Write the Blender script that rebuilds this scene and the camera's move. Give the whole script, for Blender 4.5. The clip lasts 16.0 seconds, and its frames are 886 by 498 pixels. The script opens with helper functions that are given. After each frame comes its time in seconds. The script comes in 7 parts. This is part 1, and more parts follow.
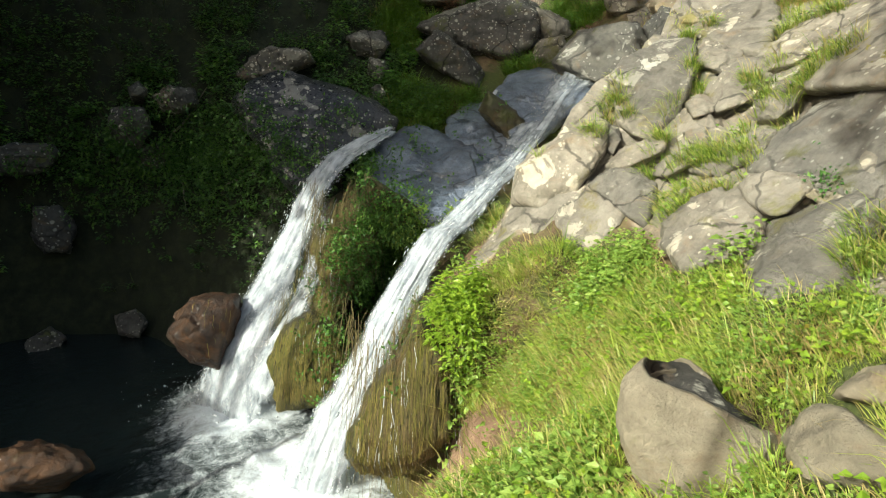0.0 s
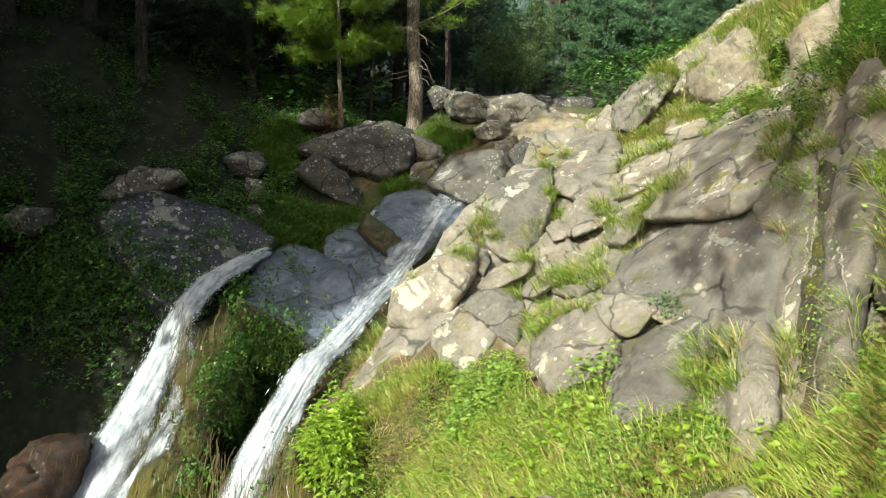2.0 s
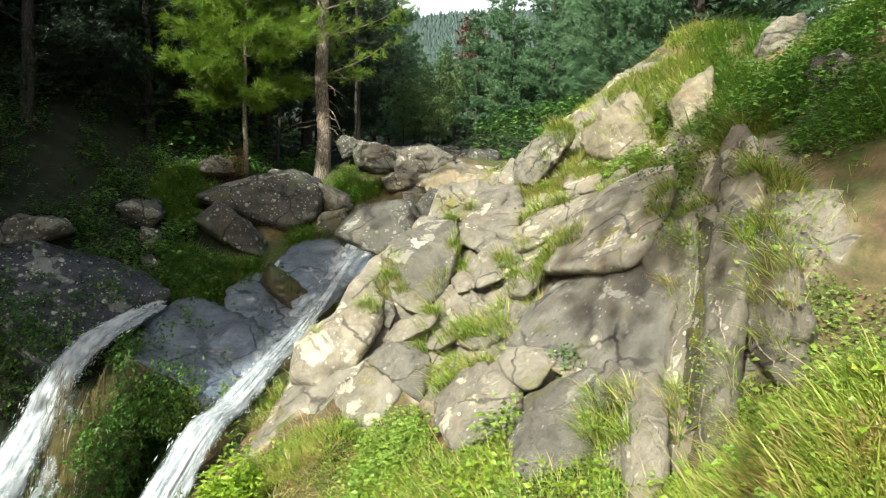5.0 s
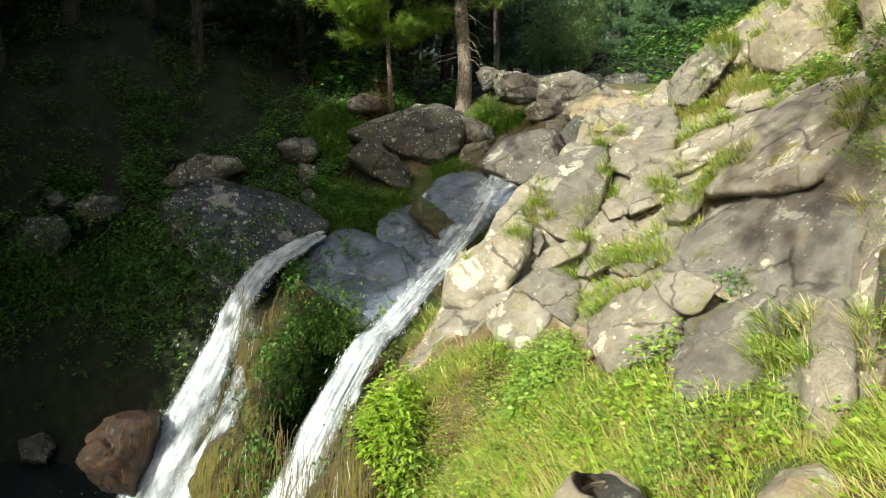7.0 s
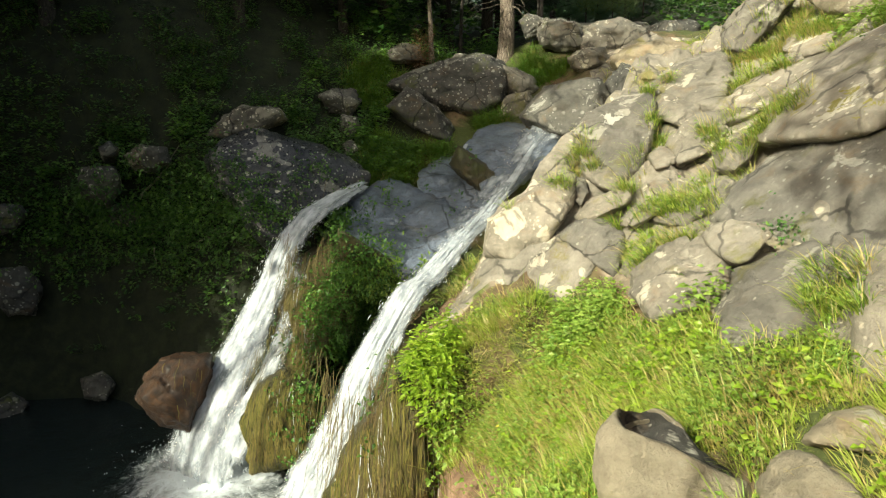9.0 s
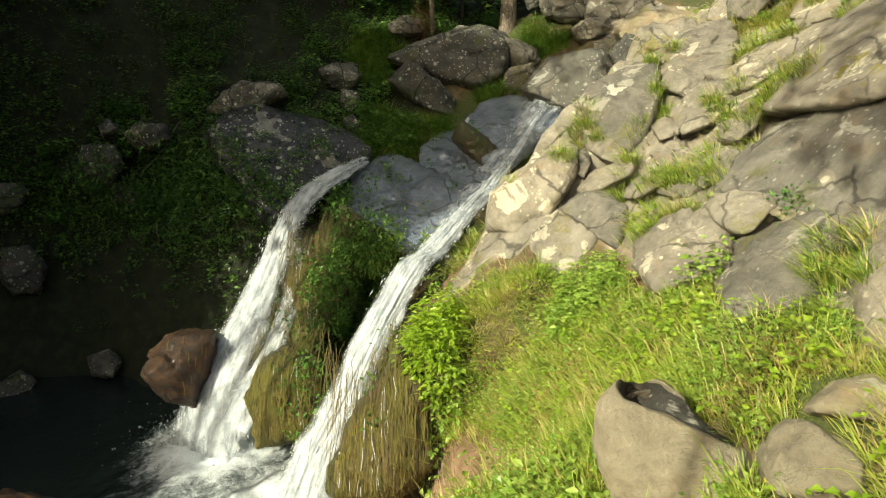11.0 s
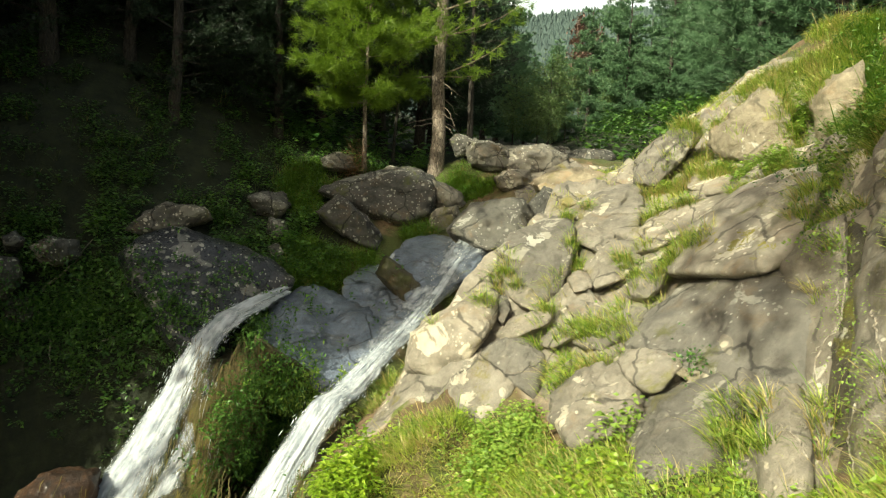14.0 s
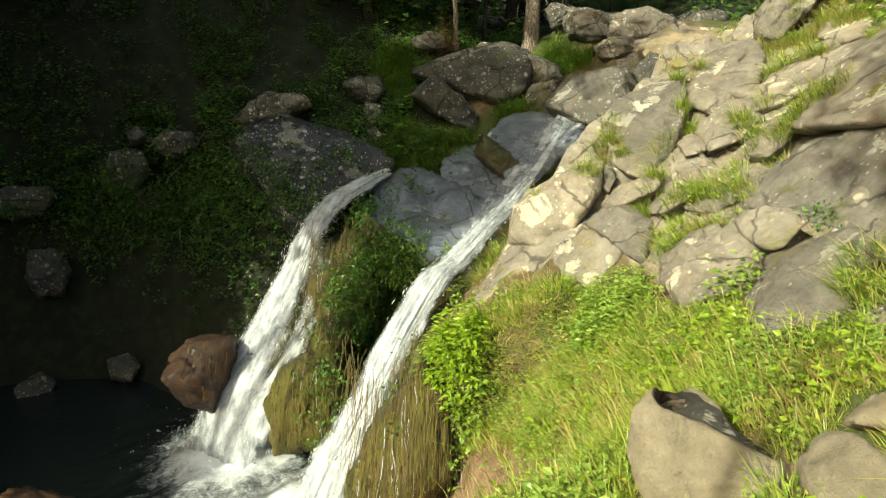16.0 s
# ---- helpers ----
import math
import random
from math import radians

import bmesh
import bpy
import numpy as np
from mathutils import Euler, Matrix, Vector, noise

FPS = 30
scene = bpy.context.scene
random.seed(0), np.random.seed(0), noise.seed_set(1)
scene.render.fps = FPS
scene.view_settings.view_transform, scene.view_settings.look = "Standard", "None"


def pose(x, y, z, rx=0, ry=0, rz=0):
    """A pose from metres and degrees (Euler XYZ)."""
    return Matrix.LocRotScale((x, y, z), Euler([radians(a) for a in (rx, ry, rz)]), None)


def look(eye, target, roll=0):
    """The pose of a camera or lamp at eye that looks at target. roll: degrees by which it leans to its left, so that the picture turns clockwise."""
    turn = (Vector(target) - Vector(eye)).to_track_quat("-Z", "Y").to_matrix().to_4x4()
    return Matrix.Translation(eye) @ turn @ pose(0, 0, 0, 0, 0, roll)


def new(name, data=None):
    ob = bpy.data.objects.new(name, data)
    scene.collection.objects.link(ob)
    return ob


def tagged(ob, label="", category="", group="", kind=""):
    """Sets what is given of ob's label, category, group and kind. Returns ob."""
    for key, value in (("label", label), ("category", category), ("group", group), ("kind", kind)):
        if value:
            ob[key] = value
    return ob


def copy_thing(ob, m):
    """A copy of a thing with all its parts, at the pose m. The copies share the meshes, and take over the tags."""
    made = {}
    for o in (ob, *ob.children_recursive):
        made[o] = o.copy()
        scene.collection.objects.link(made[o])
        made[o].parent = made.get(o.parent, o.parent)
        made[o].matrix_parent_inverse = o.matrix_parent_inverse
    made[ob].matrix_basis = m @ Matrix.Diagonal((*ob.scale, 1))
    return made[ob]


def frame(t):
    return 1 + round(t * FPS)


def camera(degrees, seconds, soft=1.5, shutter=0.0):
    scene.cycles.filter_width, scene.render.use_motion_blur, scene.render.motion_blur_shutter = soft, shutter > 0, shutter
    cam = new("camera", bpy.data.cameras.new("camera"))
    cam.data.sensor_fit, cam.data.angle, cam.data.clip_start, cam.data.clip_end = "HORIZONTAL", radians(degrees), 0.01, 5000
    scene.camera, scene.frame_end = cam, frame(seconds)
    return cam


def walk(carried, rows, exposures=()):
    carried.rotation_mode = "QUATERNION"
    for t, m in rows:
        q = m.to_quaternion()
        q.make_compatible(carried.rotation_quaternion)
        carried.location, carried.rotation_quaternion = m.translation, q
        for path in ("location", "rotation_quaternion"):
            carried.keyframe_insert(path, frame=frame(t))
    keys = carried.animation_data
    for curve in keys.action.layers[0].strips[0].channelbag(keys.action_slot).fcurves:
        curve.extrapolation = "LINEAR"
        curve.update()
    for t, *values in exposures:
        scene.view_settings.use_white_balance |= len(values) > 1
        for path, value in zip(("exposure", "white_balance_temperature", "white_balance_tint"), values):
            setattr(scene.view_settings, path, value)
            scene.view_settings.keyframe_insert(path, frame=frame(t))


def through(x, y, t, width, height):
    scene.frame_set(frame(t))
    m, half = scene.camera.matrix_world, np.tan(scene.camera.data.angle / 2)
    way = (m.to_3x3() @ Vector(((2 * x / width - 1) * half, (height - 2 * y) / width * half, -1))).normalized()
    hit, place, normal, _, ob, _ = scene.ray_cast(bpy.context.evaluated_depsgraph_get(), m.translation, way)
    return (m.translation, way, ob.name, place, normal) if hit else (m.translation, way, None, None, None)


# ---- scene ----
# camera and its walk
cam = camera(70.8, 16.0, soft=1.15)
PATH = (
    (0.0, 0.000, 0.000, 0.000, 72.30, -0.15, -0.03),
    (0.5, 0.037, 0.000, 0.044, 75.86, -1.80, -0.56),
    (1.0, 0.062, 0.000, 0.088, 78.49, -3.86, 0.15),
    (1.5, 0.081, -0.009, 0.105, 80.02, -5.77, 0.90),
    (2.0, 0.115, -0.002, 0.146, 82.30, -10.61, 0.80),
    (2.5, 0.144, 0.000, 0.199, 85.61, -12.86, 0.14),
    (3.0, 0.185, 0.012, 0.243, 88.29, -16.59, 0.52),
    (3.2, 0.203, 0.022, 0.257, 89.38, -18.11, 0.73),
    (4.2, 0.225, 0.020, 0.245, 89.40, -21.20, 1.00),
    (5.3, 0.170, 0.011, 0.188, 85.69, -16.78, 1.09),
    (5.5, 0.147, 0.006, 0.184, 85.28, -15.40, 0.85),
    (6.0, 0.091, -0.007, 0.166, 84.05, -10.24, 0.36),
    (6.5, 0.092, 0.009, 0.119, 82.21, -7.66, -0.18),
    (7.0, 0.064, 0.004, 0.105, 80.87, -6.10, -0.58),
    (7.5, 0.041, -0.011, 0.101, 80.55, -4.65, -1.18),
    (8.0, 0.049, -0.009, 0.090, 79.51, -4.31, -1.36),
    (8.5, 0.031, -0.018, 0.063, 78.28, -3.71, -0.43),
    (9.0, 0.009, -0.034, 0.043, 76.86, -2.59, -0.73),
    (9.2, 0.011, -0.027, 0.029, 75.82, -2.39, -0.88),
    (10.2, 0.020, -0.020, 0.005, 72.60, -0.90, -1.20),
    (11.3, 0.066, 0.006, 0.031, 77.19, -3.80, -1.46),
    (11.5, 0.097, 0.026, 0.048, 79.35, -5.63, -1.20),
    (12.0, 0.115, 0.018, 0.106, 82.78, -8.57, -1.10),
    (12.5, 0.135, 0.026, 0.147, 85.31, -12.18, -0.27),
    (13.0, 0.136, 0.018, 0.160, 87.12, -13.30, 2.36),
    (13.5, 0.112, 0.013, 0.166, 87.17, -13.07, 2.47),
    (14.0, 0.032, -0.004, 0.154, 86.41, -9.24, 2.88),
    (14.5, -0.004, -0.016, 0.067, 80.14, -3.19, -0.35),
    (15.0, -0.048, -0.047, -0.007, 77.19, -1.51, -1.55),
    (15.5, -0.063, -0.029, -0.041, 74.81, -2.61, -0.81),
    (16.0, -0.073, -0.042, -0.036, 76.27, -0.96, -0.23),
)
walk(cam, [(t, pose(x, y, z, rx, 0, rz) @ pose(0, 0, 0, 0, 0, roll)) for t, x, y, z, rx, rz, roll in PATH],
     exposures=((0.0, 0.46, 6300.0, 1.0), (3.0, 0.58, 6150.0, 1.0), (6.0, 0.60, 6300.0, 1.0), (8.5, 0.56, 6700.0, -1.0), (11.5, 0.40, 7350.0, -3.0), (13.2, 0.44, 7050.0, -4.0), (14.9, 0.56, 7100.0, -5.0), (16.0, 0.48, 7350.0, -4.0)))

# sky and sun
SUN_WAY = Vector((-0.62, -0.55, 0.56)).normalized()   # from the place towards the sun
world = bpy.data.worlds.new("world")
scene.world = world
world.use_nodes = True
wn = world.node_tree.nodes
sky = wn.new("ShaderNodeTexSky")
sky.sky_type = "NISHITA"
sky.sun_disc = False
sky.sun_elevation = math.asin(SUN_WAY.z)
sky.sun_rotation = math.atan2(SUN_WAY.x, SUN_WAY.y)
sky.dust_density = 9.0
wn["Background"].inputs["Strength"].default_value = 0.115
world.node_tree.links.new(sky.outputs[0], wn["Background"].inputs[0])
sun = new("sun", bpy.data.lights.new("sun", "SUN"))
sun.data.energy, sun.data.angle, sun.data.color = 5.0, radians(0.53), (1.0, 0.945, 0.82)
sun.matrix_world = look(SUN_WAY * 60, (0, 0, 0))


# ---- materials ----
def nodes_of(name):
    m = bpy.data.materials.new(name)
    m.use_nodes = True
    nt = m.node_tree
    return m, nt, nt.nodes["Principled BSDF"], nt.nodes["Material Output"]


def node(nt, kind, **values):
    n = nt.nodes.new("ShaderNode" + kind)
    for key, value in values.items():
        if key == "op":
            n.operation = value
        elif key == "mode":
            n.data_type = value
        else:
            n.inputs[key.replace("_", " ")].default_value = value
    return n


def link(nt, a, b):
    nt.links.new(a, b)


def coords(nt, scale=1.0, stretch=(1, 1, 1)):
    geo = nt.nodes.new("ShaderNodeNewGeometry")
    mp = nt.nodes.new("ShaderNodeMapping")
    mp.inputs["Scale"].default_value = [scale * s for s in stretch]
    link(nt, geo.outputs["Position"], mp.inputs["Vector"])
    return mp.outputs[0]


def noise_node(nt, vec, scale, detail=4.0, rough=0.6, distort=0.0):
    n = node(nt, "TexNoise", Scale=scale, Detail=detail, Roughness=rough, Distortion=distort)
    link(nt, vec, n.inputs["Vector"])
    return n.outputs["Fac"]


def ramp(nt, fac, stops):
    r = nt.nodes.new("ShaderNodeValToRGB")
    el = r.color_ramp.elements
    while len(el) < len(stops):
        el.new(0.5)
    for e, (p, c) in zip(el, stops):
        e.position = p
        e.color = (*c, 1) if len(c) == 3 else c
    link(nt, fac, r.inputs[0])
    return r.outputs["Color"]


def mask(nt, fac, lo, hi):
    r = nt.nodes.new("ShaderNodeMapRange")
    r.interpolation_type = "SMOOTHSTEP"
    r.inputs["From Min"].default_value, r.inputs["From Max"].default_value = lo, hi
    link(nt, fac, r.inputs["Value"])
    return r.outputs["Result"]


def mix(nt, fac, a, b, blend="MIX"):
    m = nt.nodes.new("ShaderNodeMix")
    m.data_type, m.blend_type = "RGBA", blend
    for sock, v in ((m.inputs[0], fac), (m.inputs[6], a), (m.inputs[7], b)):
        if hasattr(v, "links"):
            link(nt, v, sock)
        elif isinstance(v, (int, float)):
            sock.default_value = v
        else:
            sock.default_value = (*v, 1)
    return m.outputs[2]


def times(nt, a, b):
    m = nt.nodes.new("ShaderNodeMath")
    m.operation = "MULTIPLY"
    for sock, v in zip(m.inputs, (a, b)):
        if hasattr(v, "links"):
            link(nt, v, sock)
        else:
            sock.default_value = v
    return m.outputs[0]


def bump(nt, bsdf, heights, strength=0.6, distance=0.02):
    last = None
    for h, s, d in heights:
        b = nt.nodes.new("ShaderNodeBump")
        b.inputs["Strength"].default_value, b.inputs["Distance"].default_value = s, d
        link(nt, h, b.inputs["Height"])
        if last:
            link(nt, last, b.inputs["Normal"])
        last = b.outputs[0]
    link(nt, last, bsdf.inputs["Normal"])


def rock_material(name, dark, mid, light, lichen=0.5, lichen_colour=(0.62, 0.60, 0.52), moss=0.3, rough=0.85,
                  moss_colour=(0.12, 0.14, 0.025), stain=(0.30, 0.20, 0.11), wet=0.0, veins=0.0, gate=0.0, fibre=False, crust=0.72, scars=(), cracks=0.75):
    m, nt, bsdf, out = nodes_of(name)
    v = coords(nt)
    big = noise_node(nt, v, 1.7, 5, 0.6, 0.4)
    fine = noise_node(nt, coords(nt, 1.0, (2.6, 2.6, 0.16)) if fibre else v, 14, 8, 0.7)
    grain = noise_node(nt, v, 95, 4, 0.75)
    rid = node(nt, "TexNoise", Scale=3.2, Detail=7.0, Roughness=0.6, Distortion=0.3)
    rid.noise_type = "RIDGED_MULTIFRACTAL"
    rid.normalize = True
    link(nt, v, rid.inputs["Vector"])
    ridge = rid.outputs[0]
    patchy_tone = noise_node(nt, v, 4.3, 6, 0.62, 0.6)
    col = ramp(nt, big, ((0.36, dark), (0.50, mid), (0.64, light)))
    col = mix(nt, 0.35, col, ramp(nt, patchy_tone, ((0.38, dark), (0.50, mid), (0.60, light))))
    col = mix(nt, 0.45, col, ramp(nt, fine, ((0.3, dark), (0.55, mid), (0.75, light))), "MIX")
    # warm stains
    st = mask(nt, noise_node(nt, v, 2.3, 6, 0.65, 0.8), 0.54, 0.70)
    col = mix(nt, times(nt, st, 0.45), col, stain)
    # cracks and dark streaks that run down the face
    run = coords(nt, 1.0, (5.0, 5.0, 0.55))
    drip = mask(nt, noise_node(nt, run, 1.4, 5, 0.6), 0.56, 0.74)
    col = mix(nt, times(nt, drip, 0.35), col, dark)
    # lichen: pale roundish patches at two sizes
    lic = None
    if lichen > 0:
        wob = nt.nodes.new("ShaderNodeMix")
        wob.data_type = "VECTOR"
        wob.inputs[0].default_value = 0.06
        nz = node(nt, "TexNoise", Scale=9.0, Detail=3.0)
        link(nt, v, nz.inputs["Vector"])
        link(nt, v, wob.inputs[4])
        link(nt, nz.outputs["Color"], wob.inputs[5])
        shift = 0.12 * lichen + gate
        for scale, size, gates in ((7.0, 0.26, 0.60), (19.0, 0.30, 0.55)):
            vo = node(nt, "TexVoronoi", Scale=scale, Randomness=1.0)
            link(nt, wob.outputs[1], vo.inputs["Vector"])
            spot = mask(nt, vo.outputs["Distance"], size, size * 0.55)
            some = mask(nt, noise_node(nt, v, 1.3 if scale < 10 else 2.2, 3, 0.6), gates - shift, gates + 0.10 - shift)
            sepc = nt.nodes.new("ShaderNodeSeparateColor")
            link(nt, vo.outputs["Color"], sepc.inputs[0])
            pick = mask(nt, sepc.outputs[0], 0.62 - 0.3 * lichen, 0.66 - 0.3 * lichen)
            lic = times(nt, times(nt, spot, some), pick)
            col = mix(nt, times(nt, lic, 0.85), col, lichen_colour)
        if crust > 0:
            patch = mask(nt, noise_node(nt, v, 2.2, 6, 0.58, 0.5), 0.63 - 0.05 * lichen, 0.66 - 0.05 * lichen)
            col = mix(nt, times(nt, patch, crust), col, lichen_colour)
    if moss > 0:
        mo = mask(nt, noise_node(nt, v, 2.0, 6, 0.7, 0.3), 0.66 - 0.22 * moss, 0.78 - 0.22 * moss)
        col = mix(nt, times(nt, mo, 0.75), col, moss_colour)
    # pale veins and dark cracks
    vein = noise_node(nt, v, 1.15, 4, 0.55, 1.2)
    band = nt.nodes.new("ShaderNodeMath")
    band.operation = "SUBTRACT"
    link(nt, vein, band.inputs[0])
    band.inputs[1].default_value = 0.5
    ab = nt.nodes.new("ShaderNodeMath")
    ab.operation = "ABSOLUTE"
    link(nt, band.outputs[0], ab.inputs[0])
    if veins > 0:
        col = mix(nt, times(nt, mask(nt, ab.outputs[0], 0.014, 0.004), veins), col, lichen_colour)
    crk = node(nt, "TexVoronoi", Scale=1.9)
    crk.feature = "DISTANCE_TO_EDGE"
    wob2 = nt.nodes.new("ShaderNodeMix")
    wob2.data_type = "VECTOR"
    wob2.inputs[0].default_value = 0.22
    nz2 = node(nt, "TexNoise", Scale=2.6, Detail=5.0)
    link(nt, v, nz2.inputs["Vector"])
    link(nt, v, wob2.inputs[4])
    link(nt, nz2.outputs["Color"], wob2.inputs[5])
    link(nt, wob2.outputs[1], crk.inputs["Vector"])
    times_dark = tuple(0.45 * c for c in dark)
    crack = times(nt, mask(nt, crk.outputs["Distance"], 0.03, 0.006), mask(nt, noise_node(nt, v, 1.7, 2, 0.5), 0.42, 0.56))
    col = mix(nt, times(nt, crack, cracks), col, times_dark)
    # pale scars and moss patches of their own place and size
    for *spot, radius, tint in scars:
        far = nt.nodes.new("ShaderNodeVectorMath")
        far.operation = "DISTANCE"
        link(nt, v, far.inputs[0])
        far.inputs[1].default_value = spot
        edge = nt.nodes.new("ShaderNodeMath")
        edge.operation = "MULTIPLY_ADD"
        link(nt, noise_node(nt, v, 9.0, 6, 0.68, 0.6), edge.inputs[0])
        edge.inputs[1].default_value = -1.9 * radius
        link(nt, far.outputs["Value"], edge.inputs[2])
        col = mix(nt, times(nt, mask(nt, edge.outputs[0], 0.06 * radius, -0.03 * radius), 0.85), col, tint)
    # pores
    col = mix(nt, times(nt, mask(nt, grain, 0.62, 0.8), 0.5), col, dark)
    info = nt.nodes.new("ShaderNodeObjectInfo")
    tone = ramp(nt, info.outputs["Random"], ((0.0, (0.66, 0.67, 0.68)), (0.5, (0.95, 0.94, 0.92)), (1.0, (1.18, 1.14, 1.08))))
    col = mix(nt, 1.0, col, tone, "MULTIPLY")
    link(nt, col, bsdf.inputs["Base Color"])
    bsdf.inputs["Roughness"].default_value = rough
    if wet > 0:
        r = nt.nodes.new("ShaderNodeMapRange")
        r.inputs["From Min"].default_value, r.inputs["From Max"].default_value = 0.35, 0.65
        r.inputs["To Min"].default_value, r.inputs["To Max"].default_value = rough, min(1, rough + 0.25)
        link(nt, fine, r.inputs["Value"])
        link(nt, r.outputs[0], bsdf.inputs["Roughness"])
        bsdf.inputs["Coat Weight"].default_value = wet
        bsdf.inputs["Coat Roughness"].default_value = 0.12
    bump(nt, bsdf, ((big, 0.5, 0.10), (ridge, 0.7, 0.10), (fine, 0.9, 0.065), (crk.outputs['Distance'], 0.35, 0.04), (grain, 0.6, 0.009)))
    return m


def leaf_material(name, tones, rough=0.42, through=0.35, dry=0.0, dry_colour=(0.42, 0.33, 0.13)):
    m, nt, bsdf, out = nodes_of(name)
    geo = nt.nodes.new("ShaderNodeNewGeometry")
    n = len(tones) - 1
    col = ramp(nt, geo.outputs["Random Per Island"], [(i / n, c) for i, c in enumerate(tones)])
    v = coords(nt)
    patch = noise_node(nt, v, 1.3, 3, 0.6)
    col = mix(nt, times(nt, mask(nt, patch, 0.4, 0.65), 0.45), col, tones[-1])
    if dry > 0:
        d = mask(nt, noise_node(nt, v, 2.7, 3, 0.6), 0.62 - 0.2 * dry, 0.72 - 0.2 * dry)
        wn_ = node(nt, "TexWhiteNoise")
        wn_.noise_dimensions = "1D"
        link(nt, geo.outputs["Random Per Island"], wn_.inputs["W"])
        d = times(nt, d, mask(nt, wn_.outputs["Value"], 0.35, 0.5))
        col = mix(nt, d, col, dry_colour)
    link(nt, col, bsdf.inputs["Base Color"])
    bsdf.inputs["Roughness"].default_value = rough
    bsdf.inputs["Specular IOR Level"].default_value = 0.5
    tr = nt.nodes.new("ShaderNodeBsdfTranslucent")
    link(nt, col, tr.inputs["Color"])
    mx = nt.nodes.new("ShaderNodeMixShader")
    mx.inputs[0].default_value = through
    link(nt, bsdf.outputs[0], mx.inputs[1])
    link(nt, tr.outputs[0], mx.inputs[2])
    link(nt, mx.outputs[0], out.inputs["Surface"])
    return m


def bark_material(name, a, b, c):
    m, nt, bsdf, out = nodes_of(name)
    v = coords(nt, 1.0, (1.0, 1.0, 0.28))
    plates = node(nt, "TexVoronoi", Scale=26.0)
    plates.feature = "DISTANCE_TO_EDGE"
    link(nt, v, plates.inputs["Vector"])
    n1 = noise_node(nt, v, 30, 6, 0.7)
    col = ramp(nt, n1, ((0.3, a), (0.5, b), (0.72, c)))
    col = mix(nt, mask(nt, plates.outputs["Distance"], 0.10, 0.0), col, a)
    link(nt, col, bsdf.inputs["Base Color"])
    bsdf.inputs["Roughness"].default_value = 0.9
    bump(nt, bsdf, ((plates.outputs["Distance"], 0.8, 0.05), (n1, 0.6, 0.02)))
    return m


def water_fall_material(name, cover):
    """White broken water: streaks that run along the fall (the u of the sheet), with gaps where the rock shows."""
    m, nt, bsdf, out = nodes_of(name)
    uv = nt.nodes.new("ShaderNodeUVMap")
    mp = nt.nodes.new("ShaderNodeMapping")
    mp.inputs["Scale"].default_value = (1.0, 0.27, 1.0)
    link(nt, uv.outputs[0], mp.inputs["Vector"])
    n1 = noise_node(nt, mp.outputs[0], 13.0, 5, 0.62, 0.6)
    n2 = noise_node(nt, mp.outputs[0], 36.0, 4, 0.65, 0.5)
    mp2 = nt.nodes.new("ShaderNodeMapping")
    mp2.inputs["Scale"].default_value = (1.0, 0.42, 1.0)
    link(nt, uv.outputs[0], mp2.inputs["Vector"])
    n3 = noise_node(nt, mp2.outputs[0], 6.0, 3, 0.55, 0.2)
    col = ramp(nt, mix(nt, 0.5, n1, n2), ((0.30, (0.24, 0.29, 0.345)), (0.44, (0.42, 0.465, 0.51)), (0.60, (0.61, 0.64, 0.67))))
    link(nt, col, bsdf.inputs["Base Color"])
    bsdf.inputs["Roughness"].default_value = 0.35
    bsdf.inputs["Subsurface Weight"].default_value = 0.0
    bump(nt, bsdf, ((n1, 0.35, 0.035), (n2, 0.15, 0.01)))
    tr = nt.nodes.new("ShaderNodeBsdfTranslucent")
    tr.inputs["Color"].default_value = (0.85, 0.9, 0.93, 1)
    mx = nt.nodes.new("ShaderNodeMixShader")
    mx.inputs[0].default_value = 0.15
    link(nt, bsdf.outputs[0], mx.inputs[1])
    link(nt, tr.outputs[0], mx.inputs[2])
    # cover falls off towards the edges of the sheet
    sep = nt.nodes.new("ShaderNodeSeparateXYZ")
    link(nt, uv.outputs[0], sep.inputs[0])
    att = nt.nodes.new("ShaderNodeAttribute")
    att.attribute_name = "cover"
    total = nt.nodes.new("ShaderNodeMath")
    total.operation = "ADD"
    link(nt, att.outputs["Fac"], total.inputs[0])
    amp = nt.nodes.new("ShaderNodeMath")
    amp.operation = "MULTIPLY_ADD"
    link(nt, mix(nt, 0.55, n1, n3), amp.inputs[0])
    amp.inputs[1].default_value, amp.inputs[2].default_value = 2.9, -0.98
    link(nt, amp.outputs[0], total.inputs[1])
    al = mask(nt, total.outputs[0], 0.70 - cover, 1.90 - cover)
    clear = nt.nodes.new("ShaderNodeBsdfTransparent")
    mx2 = nt.nodes.new("ShaderNodeMixShader")
    link(nt, al, mx2.inputs[0])
    link(nt, clear.outputs[0], mx2.inputs[1])
    link(nt, mx.outputs[0], mx2.inputs[2])
    link(nt, mx2.outputs[0], out.inputs["Surface"])
    return m


